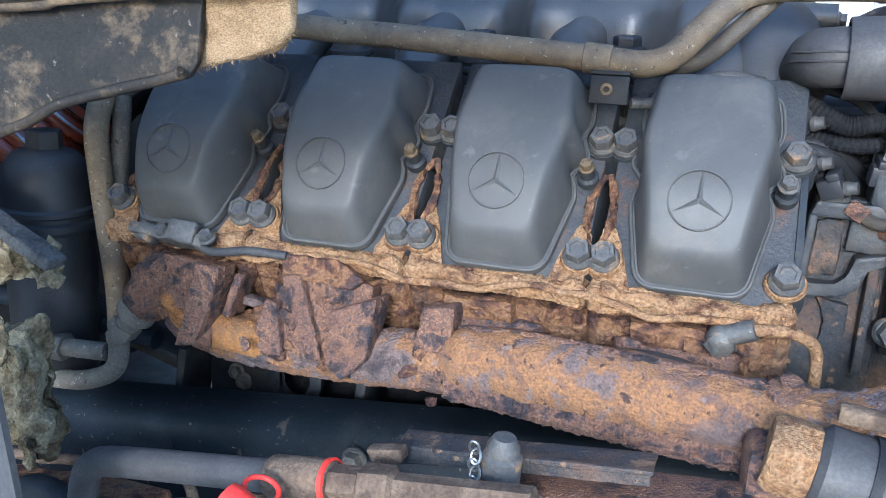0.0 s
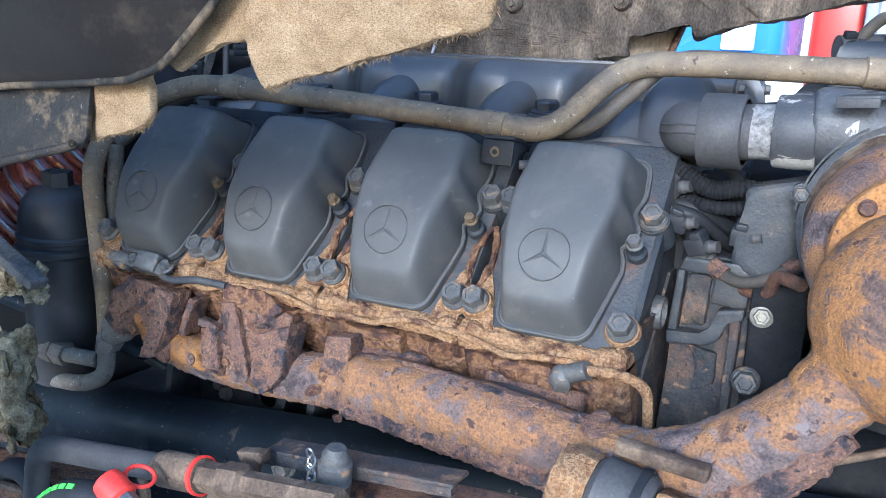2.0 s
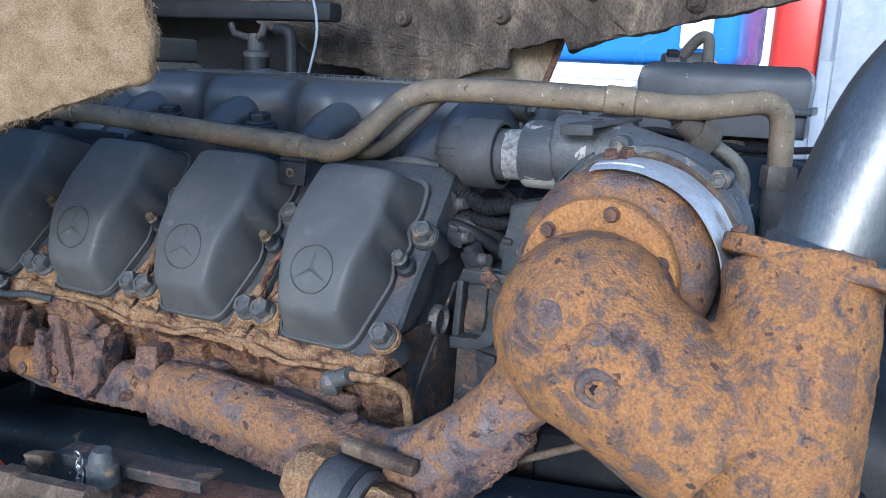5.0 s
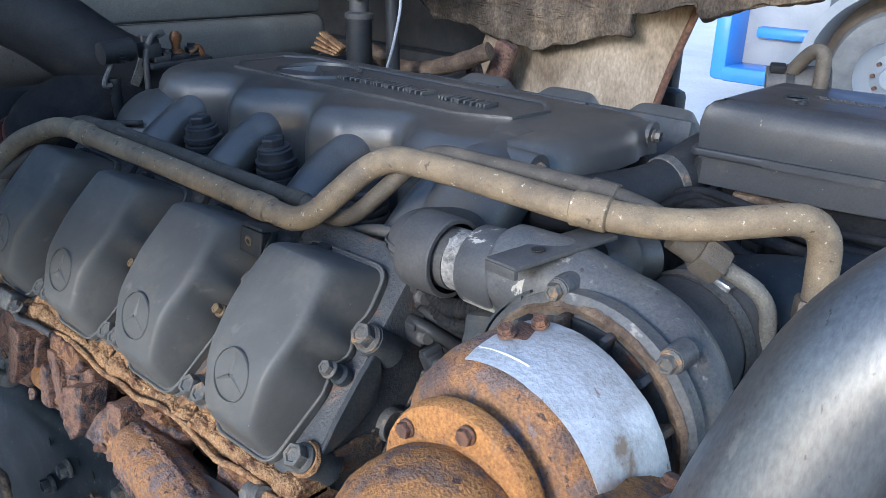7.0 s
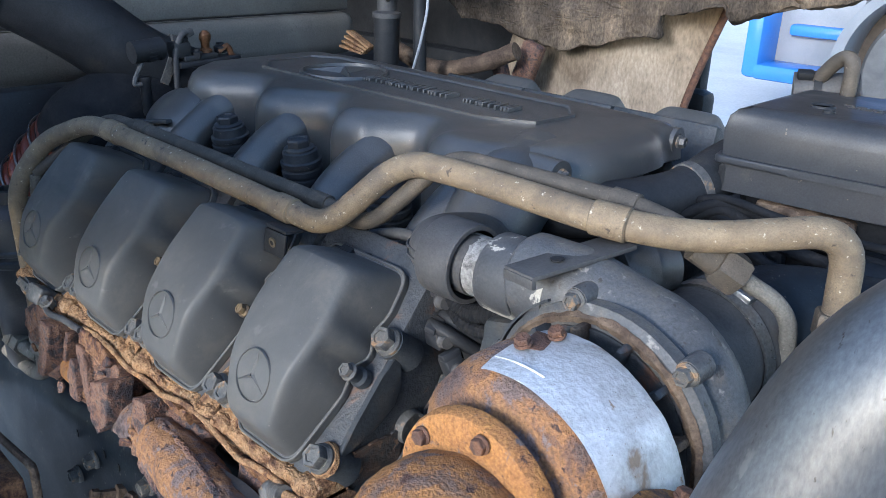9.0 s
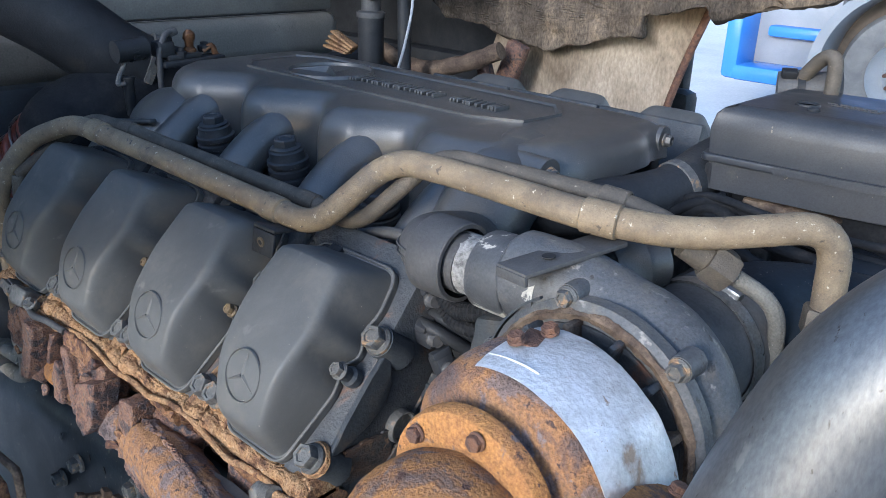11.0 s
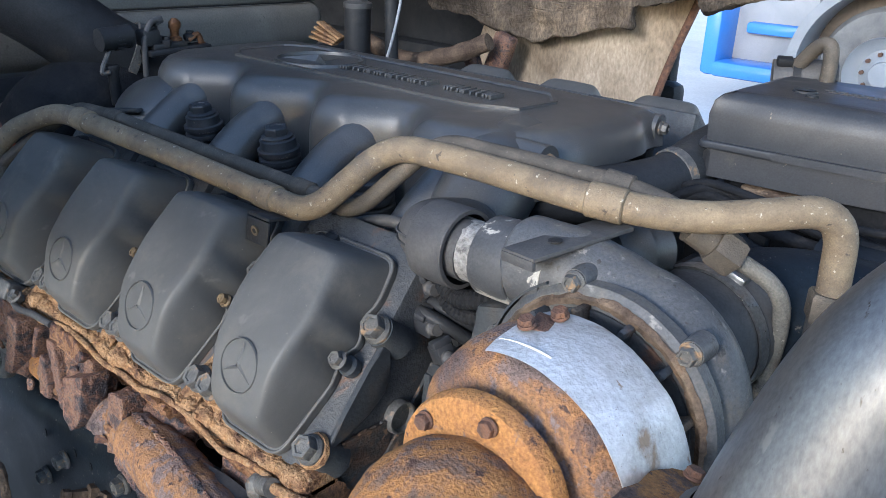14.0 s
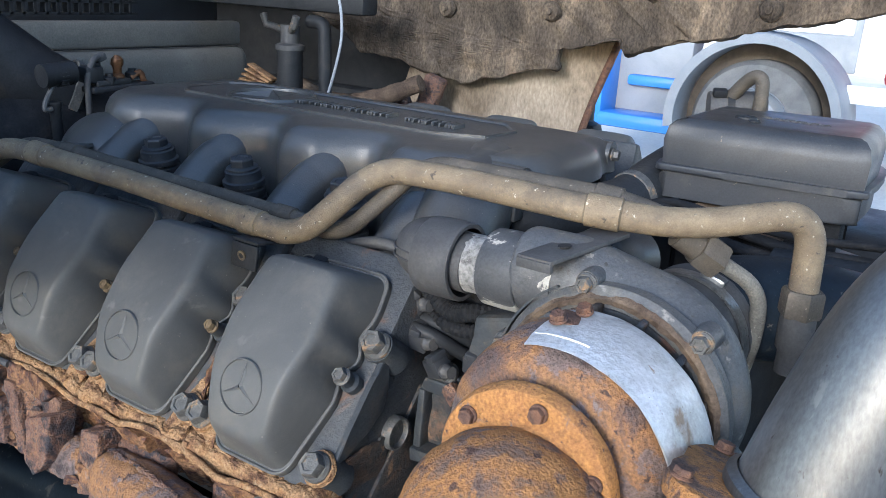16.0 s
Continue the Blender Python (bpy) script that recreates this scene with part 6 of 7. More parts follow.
# pipe fittings in front of the chassis rail
hyd = thing("tilt_hose", (-0.3, -0.2, 1.02), "grey rubber hose with rusty couplings in front of the chassis rail", "hose")
bm = bmesh.new()
tube(bm, rounded_line([(-0.47, -0.185, 0.96), (-0.452, -0.188, 1.06), (-0.4, -0.195, 1.073), (-0.26, -0.2, 1.095)], 0.03), 0.0125, 18)
part("hose", bm, RUBBER, hyd, "grey rubber hose")
m = frame_of((-0.268, -0.2, 1.094), (0.98, -0.05, 0.15))
for name, prof, mat, seg in (
        ("coupling", [(0, 0), (0.0155, 0), (0.0165, 0.003), (0.0165, 0.05), (0.015, 0.052), (0, 0.052)], IRON, 22),
        ("ring", [(0.0155, 0.0475), (0.0176, 0.0478), (0.0176, 0.0512), (0.0155, 0.0515)], RED, 28),
        ("nipple", [(0, 0.05), (0.0135, 0.05), (0.0135, 0.075), (0.0165, 0.077), (0.0165, 0.1), (0.012, 0.103), (0.012, 0.2), (0, 0.2)], IRON, 6)):
    bm = bmesh.new()
    lathe(bm, prof, m, seg)
    part(name, roughen(bm, 0.0004, 90), mat, hyd, {"ring": "red plastic ring", "coupling": "rusty coupling"}.get(name, ""))
hyd2 = thing("pressure_hose", (-0.35, -0.25, 1.02), "black hose with green printed bars and a zinc coupling", "hose")
bm = bmesh.new()
curl = smooth_line([(-0.365, -0.262, 0.98), (-0.35, -0.262, 1.045), (-0.325, -0.262, 1.075), (-0.292, -0.262, 1.088), (-0.25, -0.258, 1.082), (-0.21, -0.25, 1.05)], 8)
tube(bm, curl, 0.0135, 20)
part("hose", bm, DARK, hyd2)
for k in range(8):
    p, q = curl[8 + 2 * k], curl[9 + 2 * k]
    bm = bmesh.new()
    side = (q - p).normalized()
    up = Vector((-side.z, -0.75, side.x)).normalized()
    box(bm, (0.0075, 0.0045, 0.0012), Matrix.Translation(p.lerp(q, 0.5) + up * 0.0136) @ Matrix((side, up.cross(side), up)).transposed().to_4x4(), 0)
    part("print_bar", bm, GREEN, hyd2, "green printed bar")
m = frame_of((-0.262, -0.262, 1.106), (0.85, -0.08, -0.35))
bm = bmesh.new()
lathe(bm, [(0, 0), (0.009, 0), (0.0095, 0.03), (0.0125, 0.032), (0.0125, 0.055), (0.01, 0.057), (0.01, 0.09), (0, 0.09)], m, 8)
part("coupling", bm, ZINC, hyd2, "bright zinc coupling")
bm = bmesh.new()
lathe(bm, [(0, -0.006), (0.0125, -0.006), (0.0135, 0.0), (0.0125, 0.016), (0.0095, 0.018), (0, 0.018)], m, 22)
rc = part("dust_cap", bm, RED, hyd2, "red plastic dust cap")
bm = bmesh.new()
loop = [m @ Vector((0.011 + 0.012 - 0.0122 * math.cos(a), 0.004, 0.006 + 0.0122 * math.sin(a))) for a in [2 * math.pi * k / 24 for k in range(25)]]
tube(bm, loop, 0.0019, 8)
part("tether", bm, RED, rc)

tee = thing("test_valve", (-0.13, -0.19, 1.07), "beige painted iron valve body with a capped test point", "valve")
bm = bmesh.new()
slab(bm, [(-0.205, 1.117), (-0.177, 1.123), (-0.176, 1.114), (-0.186, 1.105), (-0.193, 1.077), (-0.202, 1.04), (-0.216, 1.04), (-0.204, 1.077), (-0.196, 1.105)], 0.014, Matrix.Translation((0, -0.176, 0)) @ XZ, 0.0012)
part("post", roughen(dice(bm, 2), 0.0009, 70), IRON, tee, "beige crusted flag-shaped post")
bm = bmesh.new()
slab(bm, [(-0.192, 1.111), (-0.058, 1.126), (-0.004, 1.132), (-0.004, 1.122), (-0.058, 1.116), (-0.192, 1.098)], 0.01, Matrix.Translation((0, -0.152, 0)) @ XZ, 0.001)
box(bm, (0.19, 0.03, 0.004), pose(-0.097, -0.138, 1.122, 0, -6.3, 0), 0.001)
part("angle_bar", roughen(dice(bm, 3), 0.0009, 60), CAST_STAIN, tee, "thin rusty angle bar")
bm = bmesh.new()
tube(bm, [(-0.2, -0.206, 1.088), (-0.155, -0.204, 1.09), (-0.15, -0.204, 1.09), (-0.06, -0.196, 1.086)], [0.014, 0.014, 0.011, 0.011], 6)
tube(bm, [(-0.16, -0.204, 1.09), (-0.13, -0.203, 1.092)], 0.0165, 6)
tube(bm, [(-0.105, -0.17, 1.05), (-0.105, -0.168, 1.115)], 0.0145, 6)
part("body", roughen(dice(bm, 1), 0.0008, 70), IRON, tee, "crusted iron body")
bm = bmesh.new()
lathe(bm, [(0, 0), (0.0145, 0), (0.0145, 0.018), (0.012, 0.02), (0.012, 0.026), (0.008, 0.033), (0, 0.034)], pose(-0.105, -0.168, 1.114, 4, 4), 20)
cap = part("cap", bm, BOLT, tee, "dull zinc cap")
for k in range(6):
    bm = bmesh.new()
    c = Vector((-0.121 + 0.0015 * (k % 2), -0.181, 1.14 - 0.0065 * k))
    ringp = [c + Vector((0.0035 * math.cos(a), 0.0015 * math.sin(a) * (1 if k % 2 else -1), 0.0052 * math.sin(a))) for a in [2 * math.pi * j / 14 for j in range(15)]]
    tube(bm, ringp, 0.0011, 6)
    part("chain_link", bm, ZINC, cap)

bush = thing("stabiliser_mount", (0.13, -0.11, 1.1), "rusted stabiliser mount with a black rubber bush", "mount")
ax = Vector((0.97, -0.05, -0.16))
for name, a, prof, mat, seg in (
        ("end_block", (0.068, -0.108, 1.146), [(0, 0), (0.024, 0), (0.028, 0.006), (0.028, 0.03), (0, 0.03)], RUST_SAND, 8),
        ("rubber", (0.098, -0.11, 1.141), [(0, 0), (0.026, 0), (0.031, 0.005), (0.031, 0.042), (0.027, 0.047), (0, 0.047)], RUBBER, 32),
        ("groove_ring", (0.13, -0.111, 1.136), [(0.0305, 0), (0.033, 0.0), (0.033, 0.007), (0.0305, 0.007)], DARK, 32),
        ("end_block", (0.146, -0.112, 1.133), [(0, 0), (0.024, 0), (0.026, 0.004), (0.026, 0.028), (0.02, 0.032), (0, 0.032)], RUST_SAND, 8),
        ("nut", (0.178, -0.114, 1.128), [(0, 0), (0.018, 0), (0.018, 0.014), (0.01, 0.015), (0.01, 0.03), (0, 0.03)], RUST_DARK, 6)):
    bm = bmesh.new()
    lathe(bm, prof, frame_of(a, ax, 12), seg)
    part(name, roughen(bm, 0.0008 if mat is not RUBBER else 0.0002, 60), mat, bush)
bm = bmesh.new()
box(bm, (0.072, 0.012, 0.012), pose(0.146, -0.1, 1.176, 8, 3, -3), 0.002)
part("strip", roughen(dice(bm, 1), 0.0006, 70), IRON, bush, "rusty steel strip")
bm = bmesh.new()
box(bm, (0.05, 0.05, 0.25), pose(0.08, -0.09, 1.02), 0.01)
box(bm, (0.25, 0.06, 0.03), pose(0.0, -0.12, 1.09, 0, -6, 0), 0.006)
part("bracket", roughen(dice(bm, 1), 0.002, 40), RUST_DARK, bush)
bm = bmesh.new()
tube(bm, rounded_line([(0.2, 0.03, 1.13), (0.247, -0.03, 1.17), (0.304, -0.03, 1.199), (0.358, -0.032, 1.168), (0.43, -0.01, 1.11)], 0.006), 0.0036, 12)
single("bent_rod", bm, IRON, "thin rusty bent rod under the exhaust elbow", "rod")
# added filler, blackened so the space under the elbow reads as shaded
bm = bmesh.new()
box(bm, (0.6, 0.4, 0.06), pose(0.45, 0.15, 0.93, 0, 0, 4), 0.02)
box(bm, (0.34, 0.1, 0.2), pose(0.36, 0.2, 1.03, 4, 0, 4), 0.03)
tube(bm, [(0.2, -0.02, 0.99), (0.3, 0.02, 1.06), (0.5, 0.05, 1.1)], 0.014, 12)
single("gearbox_top", bm, OILY_SHADE, "added near-black filler standing for the shade below the turbocharger", "gearbox")

# crusted steel console in front of the frame
console = thing("step_console", (-0.6, -0.1, 0.7), "brown crusted steel console with a bent rim beside the chassis rail", "bracket")
bm = bmesh.new()
box(bm, (0.36, 0.07, 0.26), pose(-0.625, -0.105, 0.83, 0, -5, 0), 0.008)
part("body", roughen(dice(bm, 3), 0.004, 30), RUST_BROWN, console)
for name, line, rad in (("rim", [(-0.82, -0.062, 0.945), (-0.62, -0.06, 0.963), (-0.45, -0.06, 0.985), (-0.437, -0.064, 0.95), (-0.43, -0.07, 0.8)], 0.006),
                        ("rim", [(-0.82, -0.148, 0.945), (-0.62, -0.148, 0.96), (-0.446, -0.148, 0.975), (-0.436, -0.148, 0.94), (-0.43, -0.15, 0.8)], 0.005)):
    bm = bmesh.new()
    tube(bm, rounded_line(line, 0.02, 5), rad, 10)
    part(name, roughen(bm, 0.0016, 60), IRON, console, "bent rusty rim")
bm = bmesh.new()
tube(bm, smooth_line([(-0.62, -0.13, 0.94), (-0.56, -0.14, 0.985), (-0.5, -0.15, 0.97), (-0.47, -0.16, 0.9), (-0.47, -0.17, 0.8)], 8), 0.013, 14)
single("brake_hose", bm, DARK, "black rubber hose curling over the crusted console", "hose")

# low left: unions, oil filter, red hose
un = thing("coolant_union", (-0.66, 0.03, 1.03), "grey weathered union with bent pipes near the chassis rail", "pipe")
bm = bmesh.new()
lathe(bm, [(0, 0), (0.0165, 0), (0.0165, 0.02), (0.0145, 0.021), (0.0145, 0.024), (0.0165, 0.025), (0.0165, 0.045), (0, 0.045)], frame_of((-0.715, 0.02, 1.052), (1, 0.02, 0)), 6)
part("nut", bm, PIPE_GREY, un, "grey hexagon nut")
bm = bmesh.new()
tube(bm, [(-0.68, 0.02, 1.052), (-0.615, 0.024, 1.055)], 0.0105, 16)
tube(bm, rounded_line([(-0.598, 0.024, 1.085), (-0.6, 0.024, 1.036), (-0.65, 0.026, 1.012), (-0.78, 0.03, 1.0)], 0.035), 0.0115, 18)
part("pipe", bm, PIPE_GREY, un)
filt = thing("oil_filter", (-0.735, 0.07, 0.98), "dark grey plastic oil filter housing with a hexagon on its cap", "oil filter")
m = pose(-0.722, 0.06, 1.0, 3, 3) @ Matrix.Diagonal((0.92, 0.92, 1.0, 1))
bm = bmesh.new()
lathe(bm, [(0, 0), (0.048, 0), (0.052, 0.01), (0.055, 0.19), (0, 0.19)], m, 40)
part("canister", bm, BOX, filt)
bm = bmesh.new()
lathe(bm, [(0, 0.185), (0.058, 0.185), (0.0625, 0.19), (0.0625, 0.197), (0.057, 0.2), (0.057, 0.205), (0.06, 0.207), (0.06, 0.212), (0.0565, 0.215), (0.056, 0.235), (0.05, 0.257), (0.038, 0.271), (0.02, 0.277), (0, 0.278)], m, 40)
capf = part("cap", bm, BOX, filt)
bm = bmesh.new()
lathe(bm, [(0, 0.275), (0.022, 0.275), (0.021, 0.296), (0.015, 0.297), (0.014, 0.288), (0, 0.288)], m, 6)
part("hexagon", bm, BOX, capf)
redh = thing("red_intake_hose", (-0.9, 0.15, 1.15), "red-brown silicone hose with bright wire rings", "hose")
axis = Vector((0.55, 0.25, 0.62)).normalized()
start = Vector((-0.97, 0.12, 1.13))
bm = bmesh.new()
ribs = [(k + j / 6) * 0.0262 for k in range(11) for j in range(6)]
tube(bm, [start + axis * d for d in ribs], [0.066 + 0.009 * abs(math.sin(math.pi * d / 0.0262)) ** 0.7 for d in ribs], 36)
part("hose", bm, REDHOSE, redh)
bm = bmesh.new()
end = start + axis * 0.27
tube(bm, smooth_line([end, end + axis * 0.05, end + axis * 0.09 + Vector((0.0, 0.05, -0.01)), end + axis * 0.1 + Vector((0.01, 0.15, -0.05))], 6), 0.073, 32)
part("end_sleeve", bm, OILY_SHADE, redh, "black rubber sleeve on the hose end")
for k in range(5):
    bm = bmesh.new()
    c = start + axis * (0.045 + 0.0524 * k)
    q = [frame_of(c, axis) @ Vector((0.0775 * math.cos(a), 0.0775 * math.sin(a), 0)) for a in [2 * math.pi * j / 36 for j in range(37)]]
    tube(bm, q, 0.0022, 6)
    part("wire_ring", bm, ZINC, redh, "bright wire ring")
bm = bmesh.new()
lathe(bm, [(0.072, 0), (0.078, 0), (0.078, 0.03), (0.072, 0.03)], frame_of(start - axis * 0.03, axis), 40)
part("clamp", bm, STEEL, redh, "polished steel clamp")

# ---- insulation, fender and felt round the opening ----
def sheet(name, outline, y, depth, mat, label, category, bulge=0.0, rough=0.0, cuts=3, lean=0.0, scale=25):
    """A hanging sheet: outline (x, z) at y, with a depth, curved towards -y in its middle and roughened."""
    bm = bmesh.new()
    slab(bm, outline, depth, Matrix(((1, 0, 0, 0), (0, 0, 1, y), (0, 1, 0, 0), (0, 0, 0, 1))), 0.0015 if depth > 0.004 else 0)
    dice(bm, cuts)
    xs, zs = [p[0] for p in outline], [p[1] for p in outline]
    cx, cz, wx, wz = (min(xs) + max(xs)) / 2, (min(zs) + max(zs)) / 2, (max(xs) - min(xs)) / 2, (max(zs) - min(zs)) / 2
    for v in bm.verts:
        u, w = (v.co.x - cx) / wx, (v.co.z - cz) / wz
        v.co.y += -bulge * (1 - min(1, u * u)) * (1 - min(1, w * w)) + lean * (v.co.z - min(zs))
    if rough:
        roughen(bm, rough, scale)
    return single(name, bm, mat, label, category)


def fray(flap, edge, y, count, seed):
    """Loose fibres along a felt flap's lower edge, given as (x, z) points."""
    rng = random.Random(seed)
    line = smooth_line([(a, y, b) for a, b in edge], 10)
    verts, faces = [], []
    for _ in range(count):
        f = rng.random() * (len(line) - 1.001)
        p = line[int(f)].lerp(line[int(f) + 1], f % 1) + Vector((0, rng.uniform(-0.001, 0.008), rng.uniform(0.0, 0.003)))
        d = Vector((rng.uniform(-0.7, 0.7), rng.uniform(-0.7, 0.5), rng.uniform(-1, -0.1))).normalized() * rng.uniform(0.002, 0.0075)
        w = 0.00022 + 0.0004 * rng.random() ** 3
        side = d.orthogonal().normalized() * w
        k = len(verts)
        bend = Vector((rng.uniform(-1, 1), rng.uniform(-1, 1), 0)) * 0.001
        verts += [p - side, p + side, p + side.cross(d).normalized() * w, p + d * 0.6 + bend - side * 0.6, p + d * 0.6 + bend + side * 0.6, p + d * 0.6 + bend + side.cross(d).normalized() * w * 0.6, p + d + bend * 3]
        for i in range(3):
            j = (i + 1) % 3
            faces += [(k + i, k + j, k + 3 + j, k + 3 + i), (k + 3 + i, k + 3 + j, k + 6)]
    me = bpy.data.meshes.new("fray")
    base = root(flap).location
    me.from_pydata([v - base for v in verts], [], faces)
    ob = new("fray", finish(me, FELT))
    ob.parent = flap
    return tagged(ob, "loose tan fibres", kind="stuff")


flap = sheet("felt_flap", [(-0.136, 1.62), (-0.133, 1.468), (-0.117, 1.436), (-0.09, 1.444), (-0.045, 1.456), (0.0, 1.469), (0.047, 1.482), (0.052, 1.51), (0.047, 1.53), (0.04, 1.62)], -0.249, 0.008, FELT,
      "frayed tan felt insulation flap hanging under the cab", "insulation", 0.006, 0.0022, 5, scale=60)
fray(flap, [(-0.117, 1.436), (-0.09, 1.444), (-0.045, 1.456), (0.0, 1.469), (0.047, 1.482)], -0.249, 420, 5)
fray(flap, [(0.047, 1.484), (0.052, 1.51), (0.047, 1.53), (0.042, 1.6)], -0.249, 200, 6)
flap = sheet("felt_flap", [(-0.305, 1.445), (-0.3, 1.385), (-0.265, 1.394), (-0.237, 1.402), (-0.229, 1.413), (-0.232, 1.448)], -0.243, 0.007, FELT,
      "small tan felt flap below the fender", "insulation", 0.002, 0.003, 4, scale=40)
fray(flap, [(-0.3, 1.385), (-0.265, 1.394), (-0.237, 1.402), (-0.23, 1.415)], -0.243, 170, 7)
sheet("felt_flap", [(-0.24, 1.455), (-0.2, 1.446), (-0.16, 1.468), (-0.13, 1.47), (-0.125, 1.6), (-0.2, 1.6)], -0.242, 0.006, FELT,
      "tan felt strip along the fender edge", "insulation", 0.002, 0.003, 4, scale=40)
inner = sheet("inner_fender", [(-0.282, 1.436), (-0.286, 1.39), (-0.292, 1.381), (-0.3, 1.379), (-0.38, 1.36), (-0.4, 1.353), (-0.421, 1.342), (-0.453, 1.334), (-0.5, 1.322), (-0.7, 1.3), (-0.9, 1.3), (-0.9, 1.44), (-0.374, 1.43)],
      -0.262, 0.006, FENDER, "black plastic inner fender spattered with dried mud", "fender", 0.004, 0.0015, 3, 0.08)
bm = bmesh.new()
tube(bm, smooth_line([(-0.29, -0.264, 1.385), (-0.3, -0.263, 1.381), (-0.38, -0.263, 1.361), (-0.42, -0.263, 1.343), (-0.5, -0.263, 1.322), (-0.7, -0.263, 1.301)], 6), 0.0036, 10)
part("lip", bm, FENDER, inner, "rolled black edge")
fend = []
for i in range(22):
    u = i / 21
    base = [(-0.9, 1.405), (-0.45, 1.416), (-0.374, 1.424), (-0.276, 1.432), (-0.21, 1.442), (-0.165, 1.476), (-0.135, 1.51), (-0.11, 1.56), (-0.1, 1.64)]
    fend.append(smooth_line([(a, 0, b) for a, b in base], 6)[min(i * 48 // 21, 48)])
bm = bmesh.new()
rows = []
for j in range(12):
    w = j / 11
    rows.append([bm.verts.new((p.x - 0.12 * w - 0.06 * w * w, -0.262 - 0.1 * math.sin(w * 1.5), p.z + 0.24 * w ** 1.3)) for p in fend])
for a, b in zip(rows, rows[1:]):
    for k in range(21):
        bm.faces.new((a[k], a[k + 1], b[k + 1], b[k]))
bmesh.ops.solidify(bm, geom=bm.faces[:], thickness=0.006)
upper = single("fender", bm, FENDER_GLOSS, "glossy black plastic fender lip above the engine", "fender")
bm = bmesh.new()
tube(bm, [Vector((p.x, -0.262, p.z)) for p in fend], 0.0034, 10)
part("lip", bm, FENDER, upper, "rolled black edge")
sheet("side_panel", [(-0.421, 1.31), (-0.405, 1.26), (-0.39, 1.2), (-0.378, 1.12), (-0.37, 1.0), (-0.36, 0.7), (-0.57, 0.7), (-0.57, 1.31)], -0.326, 0.005, SIDE,
      "light grey scratched panel at the edge of the engine opening", "panel", 0.0, 0.0, 1)
sheet("insulation_board", [(-0.9, 1.31), (-0.69, 1.262), (-0.62, 1.235), (-0.552, 1.199), (-0.556, 1.19), (-0.625, 1.222), (-0.69, 1.248), (-0.9, 1.295)], -0.115, 0.022, FOIL,
      "grey lined edge of a torn insulation board", "insulation", 0.0, 0.002, 3)
sheet("torn_foam", [(-0.9, 1.285), (-0.69, 1.242), (-0.625, 1.214), (-0.575, 1.19), (-0.568, 1.17), (-0.572, 1.185), (-0.59, 1.178), (-0.63, 1.165), (-0.69, 1.165), (-0.9, 1.17)], -0.112, 0.03, FOAM,
      "torn brownish foam under the lined board", "insulation", 0.004, 0.012, 4, scale=30)
foam = sheet("torn_foam", [(-0.68, 1.17), (-0.65, 1.135), (-0.62, 1.12), (-0.6, 1.135), (-0.57, 1.137), (-0.56, 1.08), (-0.552, 1.035), (-0.566, 1.004), (-0.6, 1.01), (-0.63, 1.02), (-0.645, 1.06), (-0.7, 1.08), (-0.75, 1.15)], -0.13, 0.03, FOAM,
      "torn yellow foam hanging beside the chassis", "insulation", 0.01, 0.014, 4, scale=26)
rnd = random.Random(77)
for x, z, w, h, tilt in ((-0.6, 1.125, 0.03, 0.05, 12), (-0.575, 1.1, 0.02, 0.06, -8), (-0.59, 1.06, 0.026, 0.045, 16), (-0.565, 1.02, 0.018, 0.04, -14), (-0.615, 1.035, 0.03, 0.035, 6)):
    bm = bmesh.new()
    edge = [(w * math.cos(a) * rnd.uniform(0.35, 0.6), h * math.sin(a) * rnd.uniform(0.35, 0.65)) for a in [2 * math.pi * k / 9 for k in range(9)]]
    slab(bm, edge, 0.004, Matrix.Translation((x, -0.138 - 0.006 * rnd.random(), z)) @ Matrix.Rotation(radians(tilt), 4, "Z") @ Matrix.Rotation(radians(-tilt * 0.7), 4, "X") @ XZ, 0.0008)
    part("shred", roughen(dice(bm, 2), 0.004, 70, x * 50), FOAM, foam, "loose torn shred", angle=25)

# ---- cab underside and wheel arch across the engine bay ----
# the lining is lengthened to x = 1.22 to block light
liner = sheet("cab_liner", [(-1.5, 2.75), (-1.5, 1.62), (-0.99, 1.635), (-0.86, 1.56), (-0.728, 1.492), (-0.6, 1.488), (-0.453, 1.452), (-0.34, 1.48), (-0.236, 1.506), (-0.232, 1.545), (-0.108, 1.568), (-0.095, 1.546), (0.1, 1.595), (0.312, 1.65), (0.8, 1.76), (1.22, 1.86), (1.22, 2.75)],
      1.05, 0.02, FELT_DARK, "sooty matted felt lining under the tilted cab", "insulation", 0.02, 0.012, 5, 0.02, 12)
for x, z in ((-0.49, 1.603), (0.155, 1.64), (-0.249, 1.611), (-0.05, 1.66), (-0.75, 1.64)):
    bm = bmesh.new()
    lathe(bm, [(0, -0.004), (0.02, -0.004), (0.016, 0.004), (0.007, 0.006), (0.006, 0.012), (0, 0.012)], frame_of((x, 1.034, z), (0, -1, -0.05)), 20)
    part("rivet", roughen(bm, 0.002, 50), FELT_DARK, liner, "dirty fixing washer")
arch = thing("wheel_arch", (-0.35, 1.2, 1.2), "mud-caked pale inner wheel arch with a dark rim", "wheel arch")
bm = bmesh.new()
arcp = [Vector((-0.118, 1.15, 1.66)), Vector((-0.15, 1.15, 1.56)), Vector((-0.18, 1.15, 1.475)), Vector((-0.203, 1.15, 1.402)), Vector((-0.217, 1.15, 1.34)), Vector((-0.225, 1.15, 1.25)), Vector((-0.23, 1.15, 1.0))]
arcs = smooth_line(arcp, 5)
